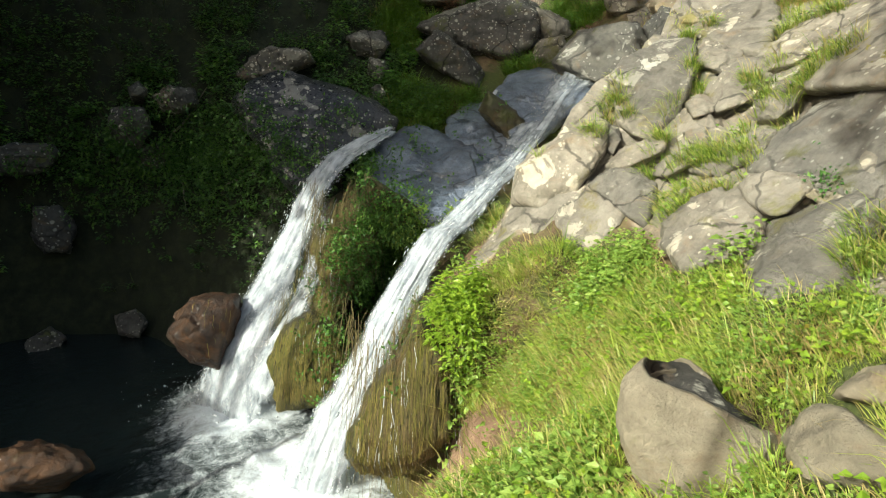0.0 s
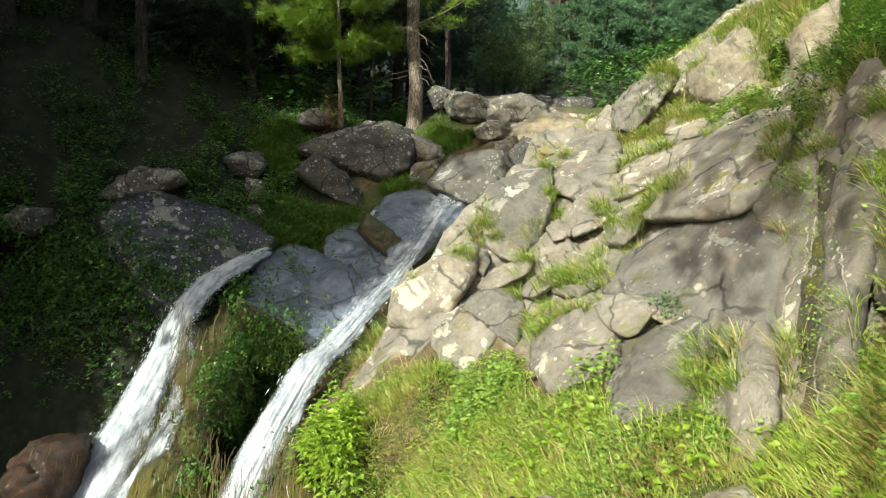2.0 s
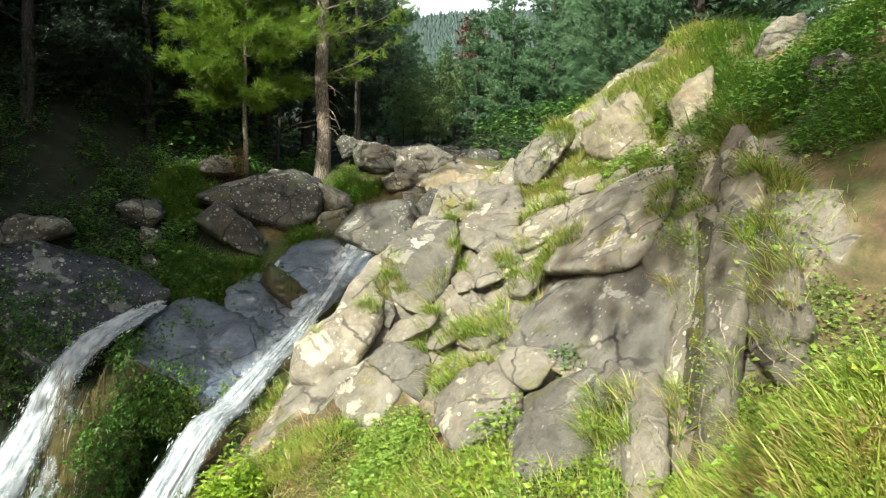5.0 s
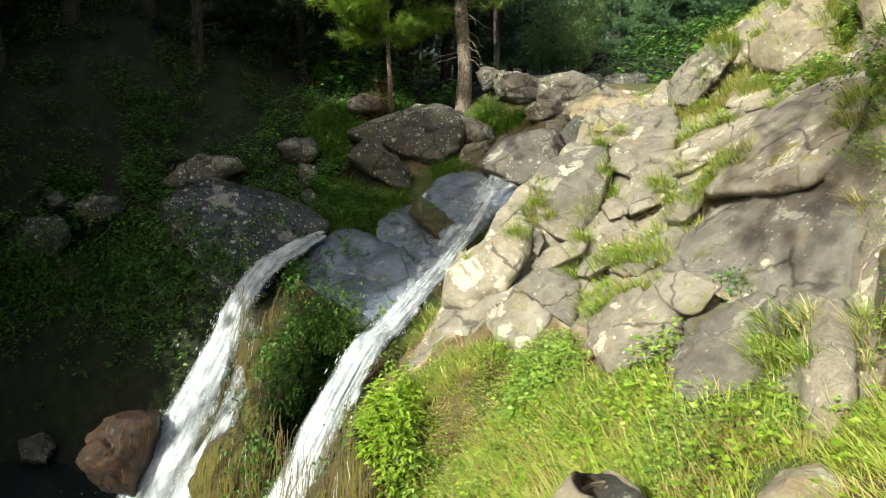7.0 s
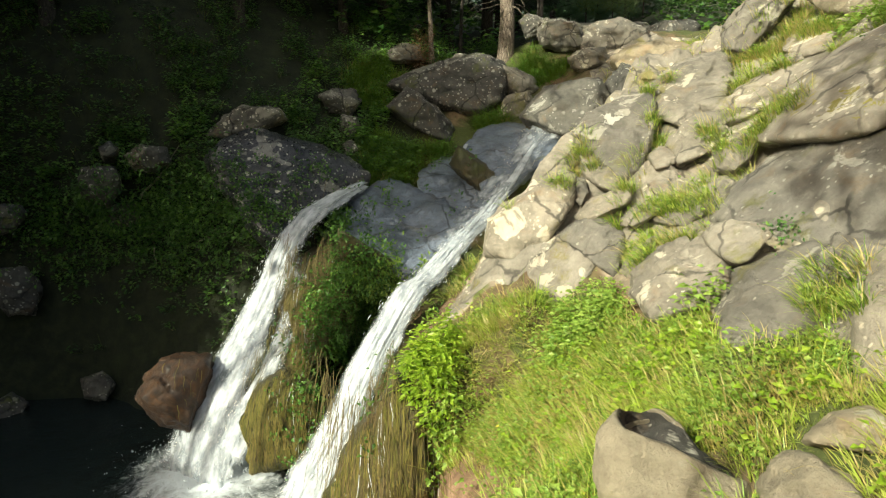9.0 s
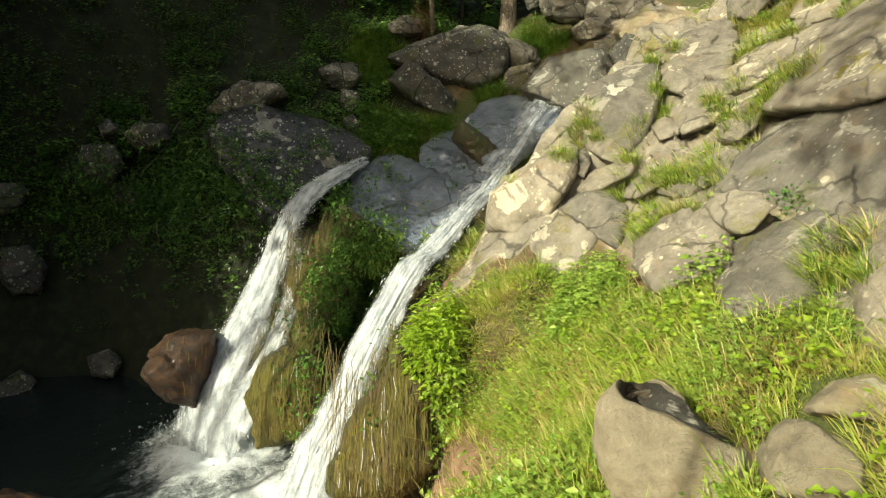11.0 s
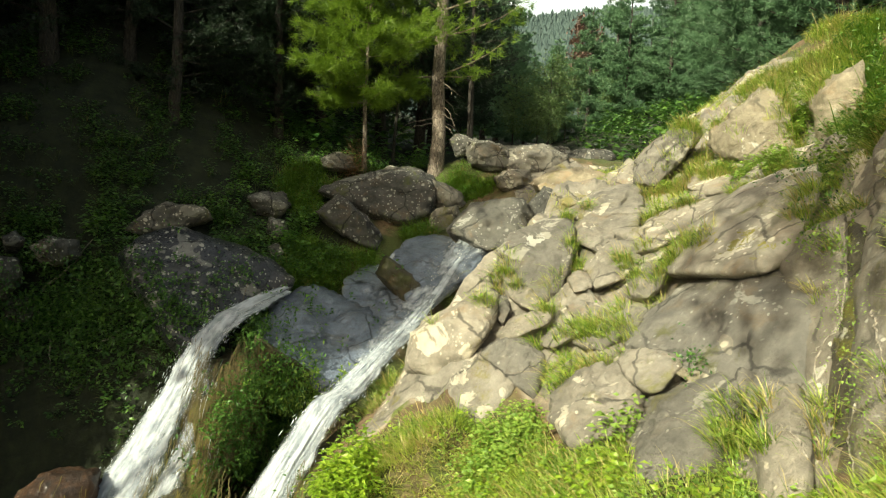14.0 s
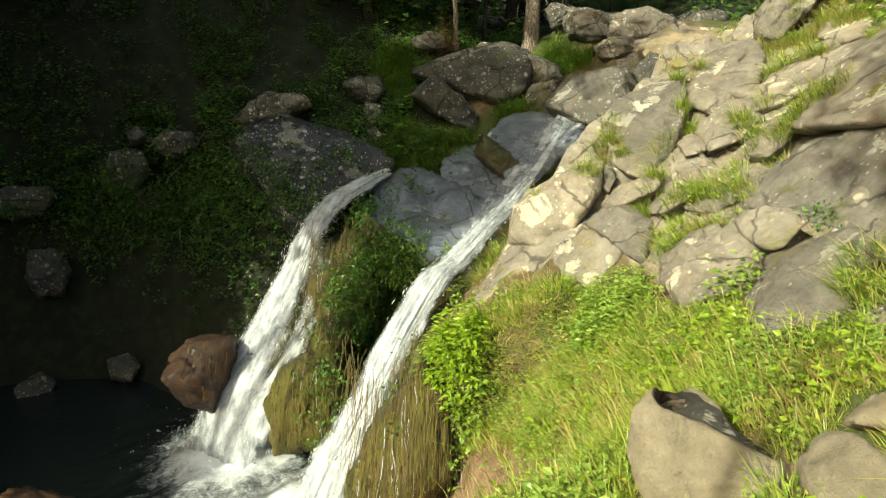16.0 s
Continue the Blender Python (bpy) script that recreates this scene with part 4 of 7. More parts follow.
rock("boulder", "dark boulder spotted with pale lichen beside the falls", ROCK_BLACK, (-1.85, 9.32, -1.14),
     ((-1.19, -0.03, 0.42), (-0.94, 0.23, 0.73), (-0.54, 0.38, 0.79), (-0.14, 0.44, 0.72), (0.37, 0.47, 0.60), (0.73, 0.44, 0.45), (1.07, 0.35, 0.23), (1.16, 0.21, -0.02), (0.89, 0.14, -0.09), (0.64, 0.07, -0.14), (0.35, -0.07, -0.28), (0.14, -0.19, -0.40), (-0.00, -0.37, -0.60), (-0.14, -0.57, -0.81), (-0.31, -0.54, -0.71), (-0.44, -0.42, -0.51), (-0.71, -0.33, -0.28), (-0.95, -0.22, -0.01)), 0.22, 1.10, soft=60.0, rough=0.6)
rock("boulder", "wet slate-grey slab with an ochre underside", ROCK_WET_SKY, (-0.23, 8.46, -1.59),
     ((-0.79, 0.04, 0.02), (-0.65, 0.51, 0.23), (-0.38, 0.91, 0.41), (-0.13, 1.10, 0.49), (0.26, 0.82, 0.36), (0.70, 0.46, 0.20), (0.99, 0.01, -0.00), (0.72, -0.50, -0.23), (0.30, -1.04, -0.47), (0.09, -1.02, -0.46), (-0.09, -0.68, -0.30), (-0.41, -0.38, -0.17), (-0.65, -0.17, -0.08)), 0.06, 0.90, soft=60.0, rough=1.0)
rock("boulder", "wet slate-grey slab in the stream", ROCK_WET_SKY, (0.57, 9.52, -1.26),
     ((-0.49, 0.50, 0.20), (-0.22, 0.83, 0.38), (0.08, 0.87, 0.42), (0.34, 0.37, 0.20), (0.69, -0.22, -0.05), (0.38, -0.77, -0.34), (0.08, -0.97, -0.45), (-0.10, -0.58, -0.28), (-0.33, -0.17, -0.10), (-0.46, 0.14, 0.03)), 0.05, 0.80, soft=60.0, rough=1.0)
rock("boulder", "wet grey slab at the head of the falls", ROCK_WET_SKY, (1.48, 9.82, -0.78),
     ((-0.63, 0.44, 0.15), (-0.34, 0.75, 0.35), (0.16, 0.90, 0.49), (0.58, 0.57, 0.36), (1.03, 0.46, 0.36), (0.79, 0.01, 0.09), (0.31, -0.45, -0.21), (-0.10, -0.89, -0.48), (-0.37, -1.04, -0.60), (-0.44, -0.56, -0.35), (-0.45, -0.25, -0.19), (-0.59, 0.12, -0.01)), 0.04, 0.80, soft=60.0, rough=0.8)
rock("boulder", "dark mossy stone between wet slabs", ROCK_MOSS, (0.92, 9.41, -0.97),
     ((-0.35, 0.05, 0.10), (-0.20, 0.06, 0.36), (-0.05, 0.04, 0.27), (0.14, -0.00, 0.05), (0.33, -0.03, -0.04), (0.35, -0.06, -0.26), (0.14, -0.05, -0.32), (-0.09, -0.00, -0.15), (-0.23, 0.03, 0.02)), 0.12, 0.50, seat=False)
rock("boulder", "brown-stained rock face under the wet slab", ROCK_MOSS, (-0.54, 7.59, -1.93),
     ((-0.37, -0.15, 0.51), (-0.11, -0.07, 0.30), (0.22, 0.01, 0.05), (0.37, 0.06, -0.21), (0.28, 0.09, -0.41), (-0.07, 0.05, -0.23), (-0.33, -0.02, 0.01)), 0.06, 0.60, seat=False)
rock("boulder", "rust-brown wet boulder at the pool's edge", ROCK_RUST, (-2.93, 7.10, -3.27),
     ((-0.37, -0.18, -0.04), (-0.29, -0.03, 0.21), (-0.15, 0.09, 0.32), (0.08, 0.20, 0.35), (0.35, 0.27, 0.27), (0.36, 0.19, 0.08), (0.18, 0.02, -0.14), (0.15, -0.16, -0.46), (-0.06, -0.20, -0.37), (-0.25, -0.20, -0.21)), 0.25, 0.80, seat=False)
rock("boulder", "rounded tan boulder in sunlit grass", ROCK_BUFF, (1.42, 1.91, -1.37),
     ((-0.14, 0.10, -0.01), (-0.03, 0.11, 0.12), (0.05, 0.05, 0.12), (0.14, -0.07, 0.05), (0.12, -0.12, -0.04), (-0.03, -0.07, -0.13), (-0.11, 0.00, -0.11)), 0.15, 0.45)
rock("boulder", "low tan boulder in sunlit grass", ROCK_BUFF, (1.70, 2.08, -1.21),
     ((-0.15, 0.07, -0.08), (-0.05, 0.07, 0.04), (0.05, 0.01, 0.09), (0.11, -0.08, 0.02), (0.04, -0.07, -0.06)), 0.12, 0.4)
rock("stone", "rust-brown stone in the pool", ROCK_RUST, (-3.78, 5.00, -3.73),
     ((-0.38, -0.14, 0.22), (-0.09, 0.09, 0.20), (0.23, 0.18, 0.02), (0.34, 0.14, -0.15), (0.14, -0.05, -0.21), (-0.22, -0.22, -0.07)), 0.3, 0.6, seat=False)
rock("boulder", "brown wet rock under the curtain of roots", ROCK_MOSS, (-1.35, 7.94, -2.53),
     ((-0.42, -0.12, 0.05), (-0.25, 0.38, 0.49), (0.31, 0.87, 0.82), (0.52, 0.12, 0.31), (0.30, -0.15, -0.44), (-0.01, -0.76, -0.68), (-0.46, -0.33, -0.54)), 0.3, 1.0, seat=False)
rock("boulder", "bulging mossy rock between the falls", ROCK_MOSS, (-1.55, 6.58, -3.43),
     ((-0.43, -0.10, -0.00), (-0.33, 0.08, 0.29), (-0.00, 0.23, 0.45), (0.34, 0.23, 0.29), (0.42, 0.06, -0.09), (0.30, -0.19, -0.49), (-0.29, -0.32, -0.46)), 0.25, 0.9, seat=False)
rock("boulder", "mossy wet rock beside the chute", ROCK_MOSS, (-0.35, 5.01, -3.13),
     ((-0.54, -0.28, -0.29), (-0.20, 0.23, 0.25), (0.16, 0.56, 0.62), (0.39, 0.21, 0.38), (0.39, -0.11, -0.16), (0.12, -0.28, -0.39), (-0.32, -0.33, -0.41)), 0.2, 0.9, seat=False)
rock("boulder", "dark overhung rock high on the face", ROCK_SHADE, (4.80, 3.90, 1.36),
     ((-0.12, 0.14, 0.03), (-0.10, 0.07, 0.17), (-0.01, -0.05, 0.22), (0.10, -0.15, 0.11), (0.13, -0.12, -0.14), (0.06, -0.00, -0.22), (-0.06, 0.12, -0.18)), 0.08, 0.80)
rock("boulder", "weathered grey rock in the grass at the crest", ROCK_TAN, (6.60, 6.15, 2.40),
     ((-0.16, 0.21, -0.08), (-0.16, 0.12, 0.15), (-0.05, -0.05, 0.28), (0.11, -0.24, 0.30), (0.20, -0.19, -0.03), (0.13, -0.02, -0.29), (-0.05, 0.18, -0.32)), 0.04, 0.90)


# the boulder with a hollow: a bowl in its top that runs out along its back edge as a trough
def hollow_boulder():
    at = np.array((1.03, 2.16, -1.46))
    outline = np.array(((-0.34, 0.10, -0.02), (-0.30, 0.16, 0.16), (-0.15, 0.20, 0.27), (0.03, 0.20, 0.25), (0.20, 0.06, 0.13),
                        (0.33, -0.09, 0.00), (0.30, -0.13, -0.13), (0.20, -0.24, -0.30), (-0.02, -0.22, -0.33), (-0.27, -0.04, -0.22)))
    away = np.array((0.38, 0.80, -0.46))
    pts = np.vstack([outline, outline * 0.72 - away * 0.12, outline * 0.85 + away * 0.16, outline * 0.6 + away * 0.30])
    v, f = rock_body(pts, 6, 0.35, 13.0, cut=3, broken=0.15)
    bowl, end = np.array((-0.12, 0.14, 0.225)), np.array((0.24, 0.0, 0.06))
    inward = np.array((0.27, 0.74, -0.62))
    run = end - bowl
    t = np.clip((v - bowl) @ run / (run @ run), 0, 1)
    near = bowl + t[:, None] * run
    off = v - near
    off -= np.outer(off @ inward, inward)
    d = np.linalg.norm(off, axis=1)
    front = ((v - near) @ inward) < 0.16
    radius = 0.082 - 0.02 * t
    deep = (0.24 - 0.16 * smoothstep(0.05, 0.35, t))
    sink = deep * smoothstep(1.0, 0.45, d / radius) * front
    v = v + inward * sink[:, None]
    ob = raw_mesh("boulder", v, f, ROCK_BUFF, smooth=True)
    # sunken faces take the near-black material in place of real shadow
    ob.data.materials.append(ROCK_HOLLOW_SHADE)
    dark = sink + 0.02 * fbm(v, 16.0, 3) > 0.035
    for p in ob.data.polygons:
        if all(dark[i] for i in p.vertices):
            p.material_index = 1
    ob.location = at
    ROCKS.append(ob)
    return tagged(ob, "buff boulder with a hollow in its top, shade painted inside", "rock")


BALLS[6] = ball(6)
hollow_boulder()


# stones that lie between the large rocks of the sunny slope
def slope_rubble():
    rnd = random.Random(5)
    made = 0
    tries = 0
    while made < 34 and tries < 5000:
        tries += 1
        x, y = rnd.uniform(1.0, 6.4), rnd.uniform(2.7, 10.5)
        if x < 0.25 + 0.58 * (y - 6.2) or (y < 5.6 and x < 2.1 + 0.25 * (y - 2.7)) or x > 2.6 + 0.42 * (y - 1.6):
            continue
        size = rnd.choice((0.05, 0.07, 0.10, 0.13)) * rnd.uniform(0.8, 1.25)
        turn = rnd.uniform(0, math.tau)
        pts = []
        for _ in range(11):
            q = np.array([rnd.gauss(0, 1) for _ in range(3)])
            q /= np.linalg.norm(q)
            pts.append(q * np.array((1.5, 0.9, 0.7)) * size)
        c, s = math.cos(turn), math.sin(turn)
        pts = np.array(pts) @ np.array(((c, s, 0), (-s, c, 0), (0, 0, 1)))
        v, f = rock_body(pts, 4, 1.1, 60.0, cut=9)
        ob = raw_mesh("stone", v, f, rnd.choice((ROCK_TAN, ROCK_TAN, ROCK_BUFF, ROCK_GREY)), smooth=True)
        ob.location = (x, y, ground_at(x, y) + 0.02 * size)
        ROCKS.append(ob)
        tagged(ob, "weathered pale stone bedded in the sunny slope", "rock", "stones of the slope")
        made += 1


slope_rubble()


# boulders of the stream bed further up
def upstream_stones():
    rnd = random.Random(17)
    for _ in range(60):
        y = rnd.uniform(12.6, 30)
        x = 3.6 + 0.30 * (y - 12) + rnd.gauss(0, 1.2)
        size = rnd.uniform(0.2, 0.6)
        pts = []
        for _ in range(11):
            q = np.array([rnd.gauss(0, 1) for _ in range(3)])
            pts.append(q / np.linalg.norm(q) * np.array((1.2, 0.9, 0.62)) * size)
        v, f = rock_body(pts, 3, 1.0, 22.0)
        ob = raw_mesh("boulder", v, f, rnd.choice((ROCK_DIM, ROCK_SHADE, ROCK_SHADE)), smooth=True)
        ob.location = (x, y, ground_at(x, y) + 0.15 * size)
        ROCKS.append(ob)
        tagged(ob, "grey boulder in the stream bed up the valley", "rock", "boulders upstream")


upstream_stones()


def ground_material():
    m, nt, bsdf, out = nodes_of("ground_earth")
    v = coords(nt)
    big = noise_node(nt, v, 0.8, 5, 0.6, 0.4)
    mid = noise_node(nt, v, 5.0, 7, 0.7, 0.2)
    fine = noise_node(nt, v, 40.0, 5, 0.75)
    earth = ramp(nt, mid, ((0.3, (0.055, 0.035, 0.02)), (0.5, (0.15, 0.095, 0.055)), (0.7, (0.27, 0.185, 0.11))))
    litter = ramp(nt, fine, ((0.3, (0.03, 0.035, 0.012)), (0.55, (0.07, 0.09, 0.02)), (0.75, (0.15, 0.14, 0.05))))
    col = mix(nt, mask(nt, big, 0.38, 0.56), earth, litter)
    att = nt.nodes.new("ShaderNodeAttribute")
    att.attribute_name = "bare"
    stone = ramp(nt, noise_node(nt, v, 6.0, 8, 0.7), ((0.3, (0.12, 0.095, 0.07)), (0.5, (0.27, 0.22, 0.16)), (0.72, (0.42, 0.36, 0.27))))
    stone = mix(nt, mask(nt, noise_node(nt, v, 2.1, 5, 0.65), 0.56, 0.68), stone, (0.10, 0.12, 0.03))
    # near-black litter: shade on the bank and under the trees painted as colour
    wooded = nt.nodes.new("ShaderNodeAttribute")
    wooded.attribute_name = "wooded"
    shade_duff = ramp(nt, mid, ((0.3, (0.008, 0.010, 0.005)), (0.5, (0.017, 0.023, 0.009)), (0.7, (0.034, 0.042, 0.015))))
    col = mix(nt, wooded.outputs["Fac"], col, shade_duff)
    worn = nt.nodes.new("ShaderNodeAttribute")
    worn.attribute_name = "soil"
    dirt = ramp(nt, mid, ((0.3, (0.10, 0.055, 0.032)), (0.5, (0.22, 0.135, 0.082)), (0.7, (0.34, 0.22, 0.14))))
    col = mix(nt, worn.outputs["Fac"], col, dirt)
    col = mix(nt, mask(nt, att.outputs["Fac"], 0.3, 0.6), col, stone)
    link(nt, col, bsdf.inputs["Base Color"])
    bsdf.inputs["Roughness"].default_value = 0.95
    bump(nt, bsdf, ((mid, 0.8, 0.06), (fine, 0.6, 0.012)))
    return m


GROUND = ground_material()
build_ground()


# ---- water ----
def pool_material():
    m, nt, bsdf, out = nodes_of("pool_water")
    v = coords(nt)
    att = nt.nodes.new("ShaderNodeAttribute")
    att.attribute_name = "foam"
    n1 = noise_node(nt, v, 2.6, 6, 0.65, 2.2)
    n2 = noise_node(nt, v, 9.0, 6, 0.7, 1.6)
    total = nt.nodes.new("ShaderNodeMath")
    total.operation = "ADD"
    link(nt, att.outputs["Fac"], total.inputs[0])
    link(nt, mix(nt, 0.45, n1, n2), total.inputs[1])
    foam = mask(nt, total.outputs[0], 0.95, 1.45)
    shal = nt.nodes.new("ShaderNodeAttribute")
    shal.attribute_name = "shallow"
    col = mix(nt, shal.outputs["Fac"], (0.018, 0.026, 0.026), mix(nt, n2, (0.075, 0.055, 0.03), (0.17, 0.13, 0.075)))
    col = mix(nt, foam, col, (0.74, 0.80, 0.84))
    link(nt, col, bsdf.inputs["Base Color"])
    r = nt.nodes.new("ShaderNodeMapRange")
    r.inputs["To Min"].default_value, r.inputs["To Max"].default_value = 0.06, 0.6
    link(nt, foam, r.inputs["Value"])
    link(nt, r.outputs[0], bsdf.inputs["Roughness"])
    bsdf.inputs["IOR"].default_value = 1.33
    bump(nt, bsdf, ((n1, 0.35, 0.05), (n2, 0.4, 0.02)))
    return m


def build_pool():
    xs, ys = np.arange(-7.6, 0.4, 0.05), np.arange(0.4, 9.2, 0.05)
    gx, gy = np.meshgrid(xs, ys)
    foam = np.zeros(gx.shape)
    swell = np.zeros(gx.shape)
    for fx, fy, rad, power in ((-2.5, 6.9, 1.2, 1.0), (-1.35, 5.5, 1.2, 1.0), (-2.4, 5.9, 1.6, 0.62), (-1.7, 4.6, 1.3, 0.8)):
        d = np.hypot(gx - fx, gy - fy) / rad
        foam = np.maximum(foam, power * np.clip(1.25 - 0.85 * d, 0, 1))
        swell += 0.09 * power * np.exp(-d * d * 1.4)
    pts = np.stack([gx.ravel(), gy.ravel(), np.full(gx.size, WATER)], 1)
    n = fbm(pts, 2.6, 4, 3.0)
    n2 = fbm(pts, 8.0, 3, 5.0)
    agit = np.clip(foam.ravel(), 0.06, 1)
    pts[:, 2] += swell.ravel() + agit * (0.07 * n + 0.03 * n2)
    w = len(xs)
    faces = [(j * w + i, j * w + i + 1, (j + 1) * w + i + 1, (j + 1) * w + i) for j in range(len(ys) - 1) for i in range(w - 1)]
    ob = raw_mesh("water", pts, faces, pool_material(), smooth=True)
    at = ob.data.attributes.new("foam", "FLOAT", "POINT")
    at.data.foreach_set("value", foam.ravel())
    shallow = smoothstep(-0.55, -0.1, shore_distance(gx.ravel(), gy.ravel())) * smoothstep(-1.5, -0.9, gx.ravel()) * smoothstep(5.3, 4.8, gy.ravel())
    ob.data.attributes.new("shallow", "FLOAT", "POINT").data.foreach_set("value", shallow)
    return tagged(ob, "dark churning pool with white foam below the falls", "pool", kind="structure")


build_pool()


def curve_points(rows, n):
    """Rows of numbers, carried smoothly through (Catmull-Rom)."""
    rows = np.array(rows, float)
    ext = np.vstack([2 * rows[0] - rows[1], rows, 2 * rows[-1] - rows[-2]])
    out = []
    for t in np.linspace(0, len(rows) - 1 - 1e-6, n):
        i, u = int(t), t - int(t)
        a, b, c, d = ext[i:i + 4]
        out.append(0.5 * (2 * b + (c - a) * u + (2 * a - 5 * b + 4 * c - d) * u * u + (3 * b - a - 3 * c + d) * u ** 3))
    return np.array(out)


def water_sheet(rows, across, material, parent, seed, name="sheet", bulge=0.10, rough=0.05, cols=40, steps=150, tilt=0.0, lift=0.0):
    """rows: x, y, z, width, cover. The sheet runs along them, bulges towards the open side and is torn by noise."""
    c = curve_points(rows, steps)
    p, width, cover = c[:, :3], c[:, 3], c[:, 4]
    along = np.gradient(p, axis=0)
    along /= np.linalg.norm(along, axis=1, keepdims=True)
    side = np.array(across, float)
    side = side - along * (along @ side)[:, None]
    side /= np.linalg.norm(side, axis=1, keepdims=True)
    up = np.cross(side, along)
    up *= np.sign(up[:, 2] - up[:, 1])[:, None]
    run = np.r_[0, np.cumsum(np.linalg.norm(np.diff(p, axis=0), axis=1))]
    u = np.linspace(-1, 1, cols)
    verts, uvs, cov = [], [], []
    for i in range(steps):
        for a in u:
            q = p[i] + side[i] * a * width[i] * 0.80 + up[i] * (bulge * width[i] * (1 - a * a) + lift)
            s = (a * 2.4 + seed, run[i] * 0.55, seed)
            n = noise.fractal(Vector((s[0] * 2.2, s[1] * 2.0, s[2])), 0.8, 2.0, 4)
            n2 = noise.fractal(Vector((s[0] * 5.5, s[1] * 4.0, s[2] + 9)), 0.8, 2.0, 3)
            q = q + up[i] * (rough * n + 0.5 * rough * n2) + side[i] * 0.35 * rough * n
            verts.append(q)
            uvs.append((a * width[i] * 0.5 + seed, run[i]))
            cov.append(cover[i] * (1 - abs(a) ** 2.2) - 0.45 * max(0.0, abs(a) - 0.55) / 0.45)
    faces = [(j * cols + i, j * cols + i + 1, (j + 1) * cols + i + 1, (j + 1) * cols + i) for j in range(steps - 1) for i in range(cols - 1)]
    ob = raw_mesh(name, verts, faces, material, parent, smooth=True)
    lay = ob.data.uv_layers.new(name="UVMap")
    lay.data.foreach_set("uv", [q for loop in ob.data.loops for q in uvs[loop.vertex_index]])
    at = ob.data.attributes.new("cover", "FLOAT", "POINT")
    at.data.foreach_set("value", cov)
    return ob


FALL = water_fall_material("white_water", 0.62)
LEFT_RUN = ((-0.72, 9.19, -1.13, 0.14, 0.95), (-1.02, 8.84, -1.24, 0.26, 1.00), (-1.28, 8.58, -1.37, 0.30, 1.00), (-1.50, 8.35, -1.52, 0.32, 0.95), (-1.72, 8.02, -1.87, 0.31, 0.85), (-1.86, 7.89, -2.20, 0.34, 0.80), (-2.15, 7.49, -2.84, 0.42, 0.80), (-2.40, 7.01, -3.40, 0.60, 0.62), (-2.58, 6.77, -4.05, 0.80, 0.66), (-2.62, 6.70, -4.40, 0.95, 0.8))
LEFT_VEIL_RUN = ((-1.52, 7.98, -1.90, 0.10, 0.10), (-1.54, 7.62, -2.34, 0.20, 0.18), (-1.68, 7.17, -2.86, 0.22, 0.22), (-1.93, 6.80, -3.30, 0.25, 0.35), (-2.20, 6.60, -3.87, 0.40, 0.55))
RIGHT_RUN = ((2.12, 9.95, -0.42, 0.05, 0.10), (1.72, 9.34, -0.75, 0.09, 0.35), (1.35, 8.74, -1.10, 0.12, 0.50), (0.93, 8.03, -1.41, 0.17, 0.75), (0.51, 7.28, -1.64, 0.21, 0.90), (0.14, 6.80, -1.90, 0.25, 1.00), (-0.08, 6.45, -1.99, 0.26, 1.00), (-0.47, 5.98, -2.51, 0.27, 1.00), (-0.79, 5.56, -3.07, 0.30, 0.95), (-1.07, 5.33, -3.57, 0.36, 1.00), (-1.29, 5.26, -4.11, 0.46, 1.00), (-1.34, 5.22, -4.40, 0.55, 1.0))
SLAB_VEIL_RUN = ((2.48, 10.45, -0.20, 0.15, -0.10), (2.12, 10.01, -0.36, 0.40, 0.05), (1.70, 9.55, -0.74, 0.44, 0.08), (1.23, 8.85, -1.14, 0.38, 0.10), (0.69, 8.02, -1.51, 0.30, 0.15), (0.39, 7.38, -1.71, 0.24, 0.30))
SIDE_THREAD_RUN = ((0.88, 10.16, -0.60, 0.05, 0.60), (0.74, 9.86, -0.74, 0.08, 0.80), (0.60, 9.75, -0.82, 0.06, 0.60),)


def spray(centre, spread, count, material, parent, seed):
    """Drops and clots of froth thrown up where the water lands."""
    rng = np.random.default_rng(seed)
    v0 = np.array(((1, 0, 0), (-1, 0, 0), (0, 1, 0), (0, -1, 0), (0, 0, 1), (0, 0, -1)), float)
    f0 = ((0, 2, 4), (2, 1, 4), (1, 3, 4), (3, 0, 4), (2, 0, 5), (1, 2, 5), (3, 1, 5), (0, 3, 5))
    vs, fs = [], []
    for i in range(count):
        q = rng.normal(0, 1, 3) * spread
        q[2] = abs(q[2])
        size = 0.005 * rng.lognormal(-0.3, 0.6)
        vs.append(v0 * size * rng.uniform(0.6, 1.5, 3) + np.array(centre) + q)
        fs += [tuple(k + 6 * i for k in f) for f in f0]
    ob = raw_mesh("spray", np.concatenate(vs), fs, material, parent, smooth=True)
    return tagged(ob, "drops and froth thrown up by the water", kind="stuff")


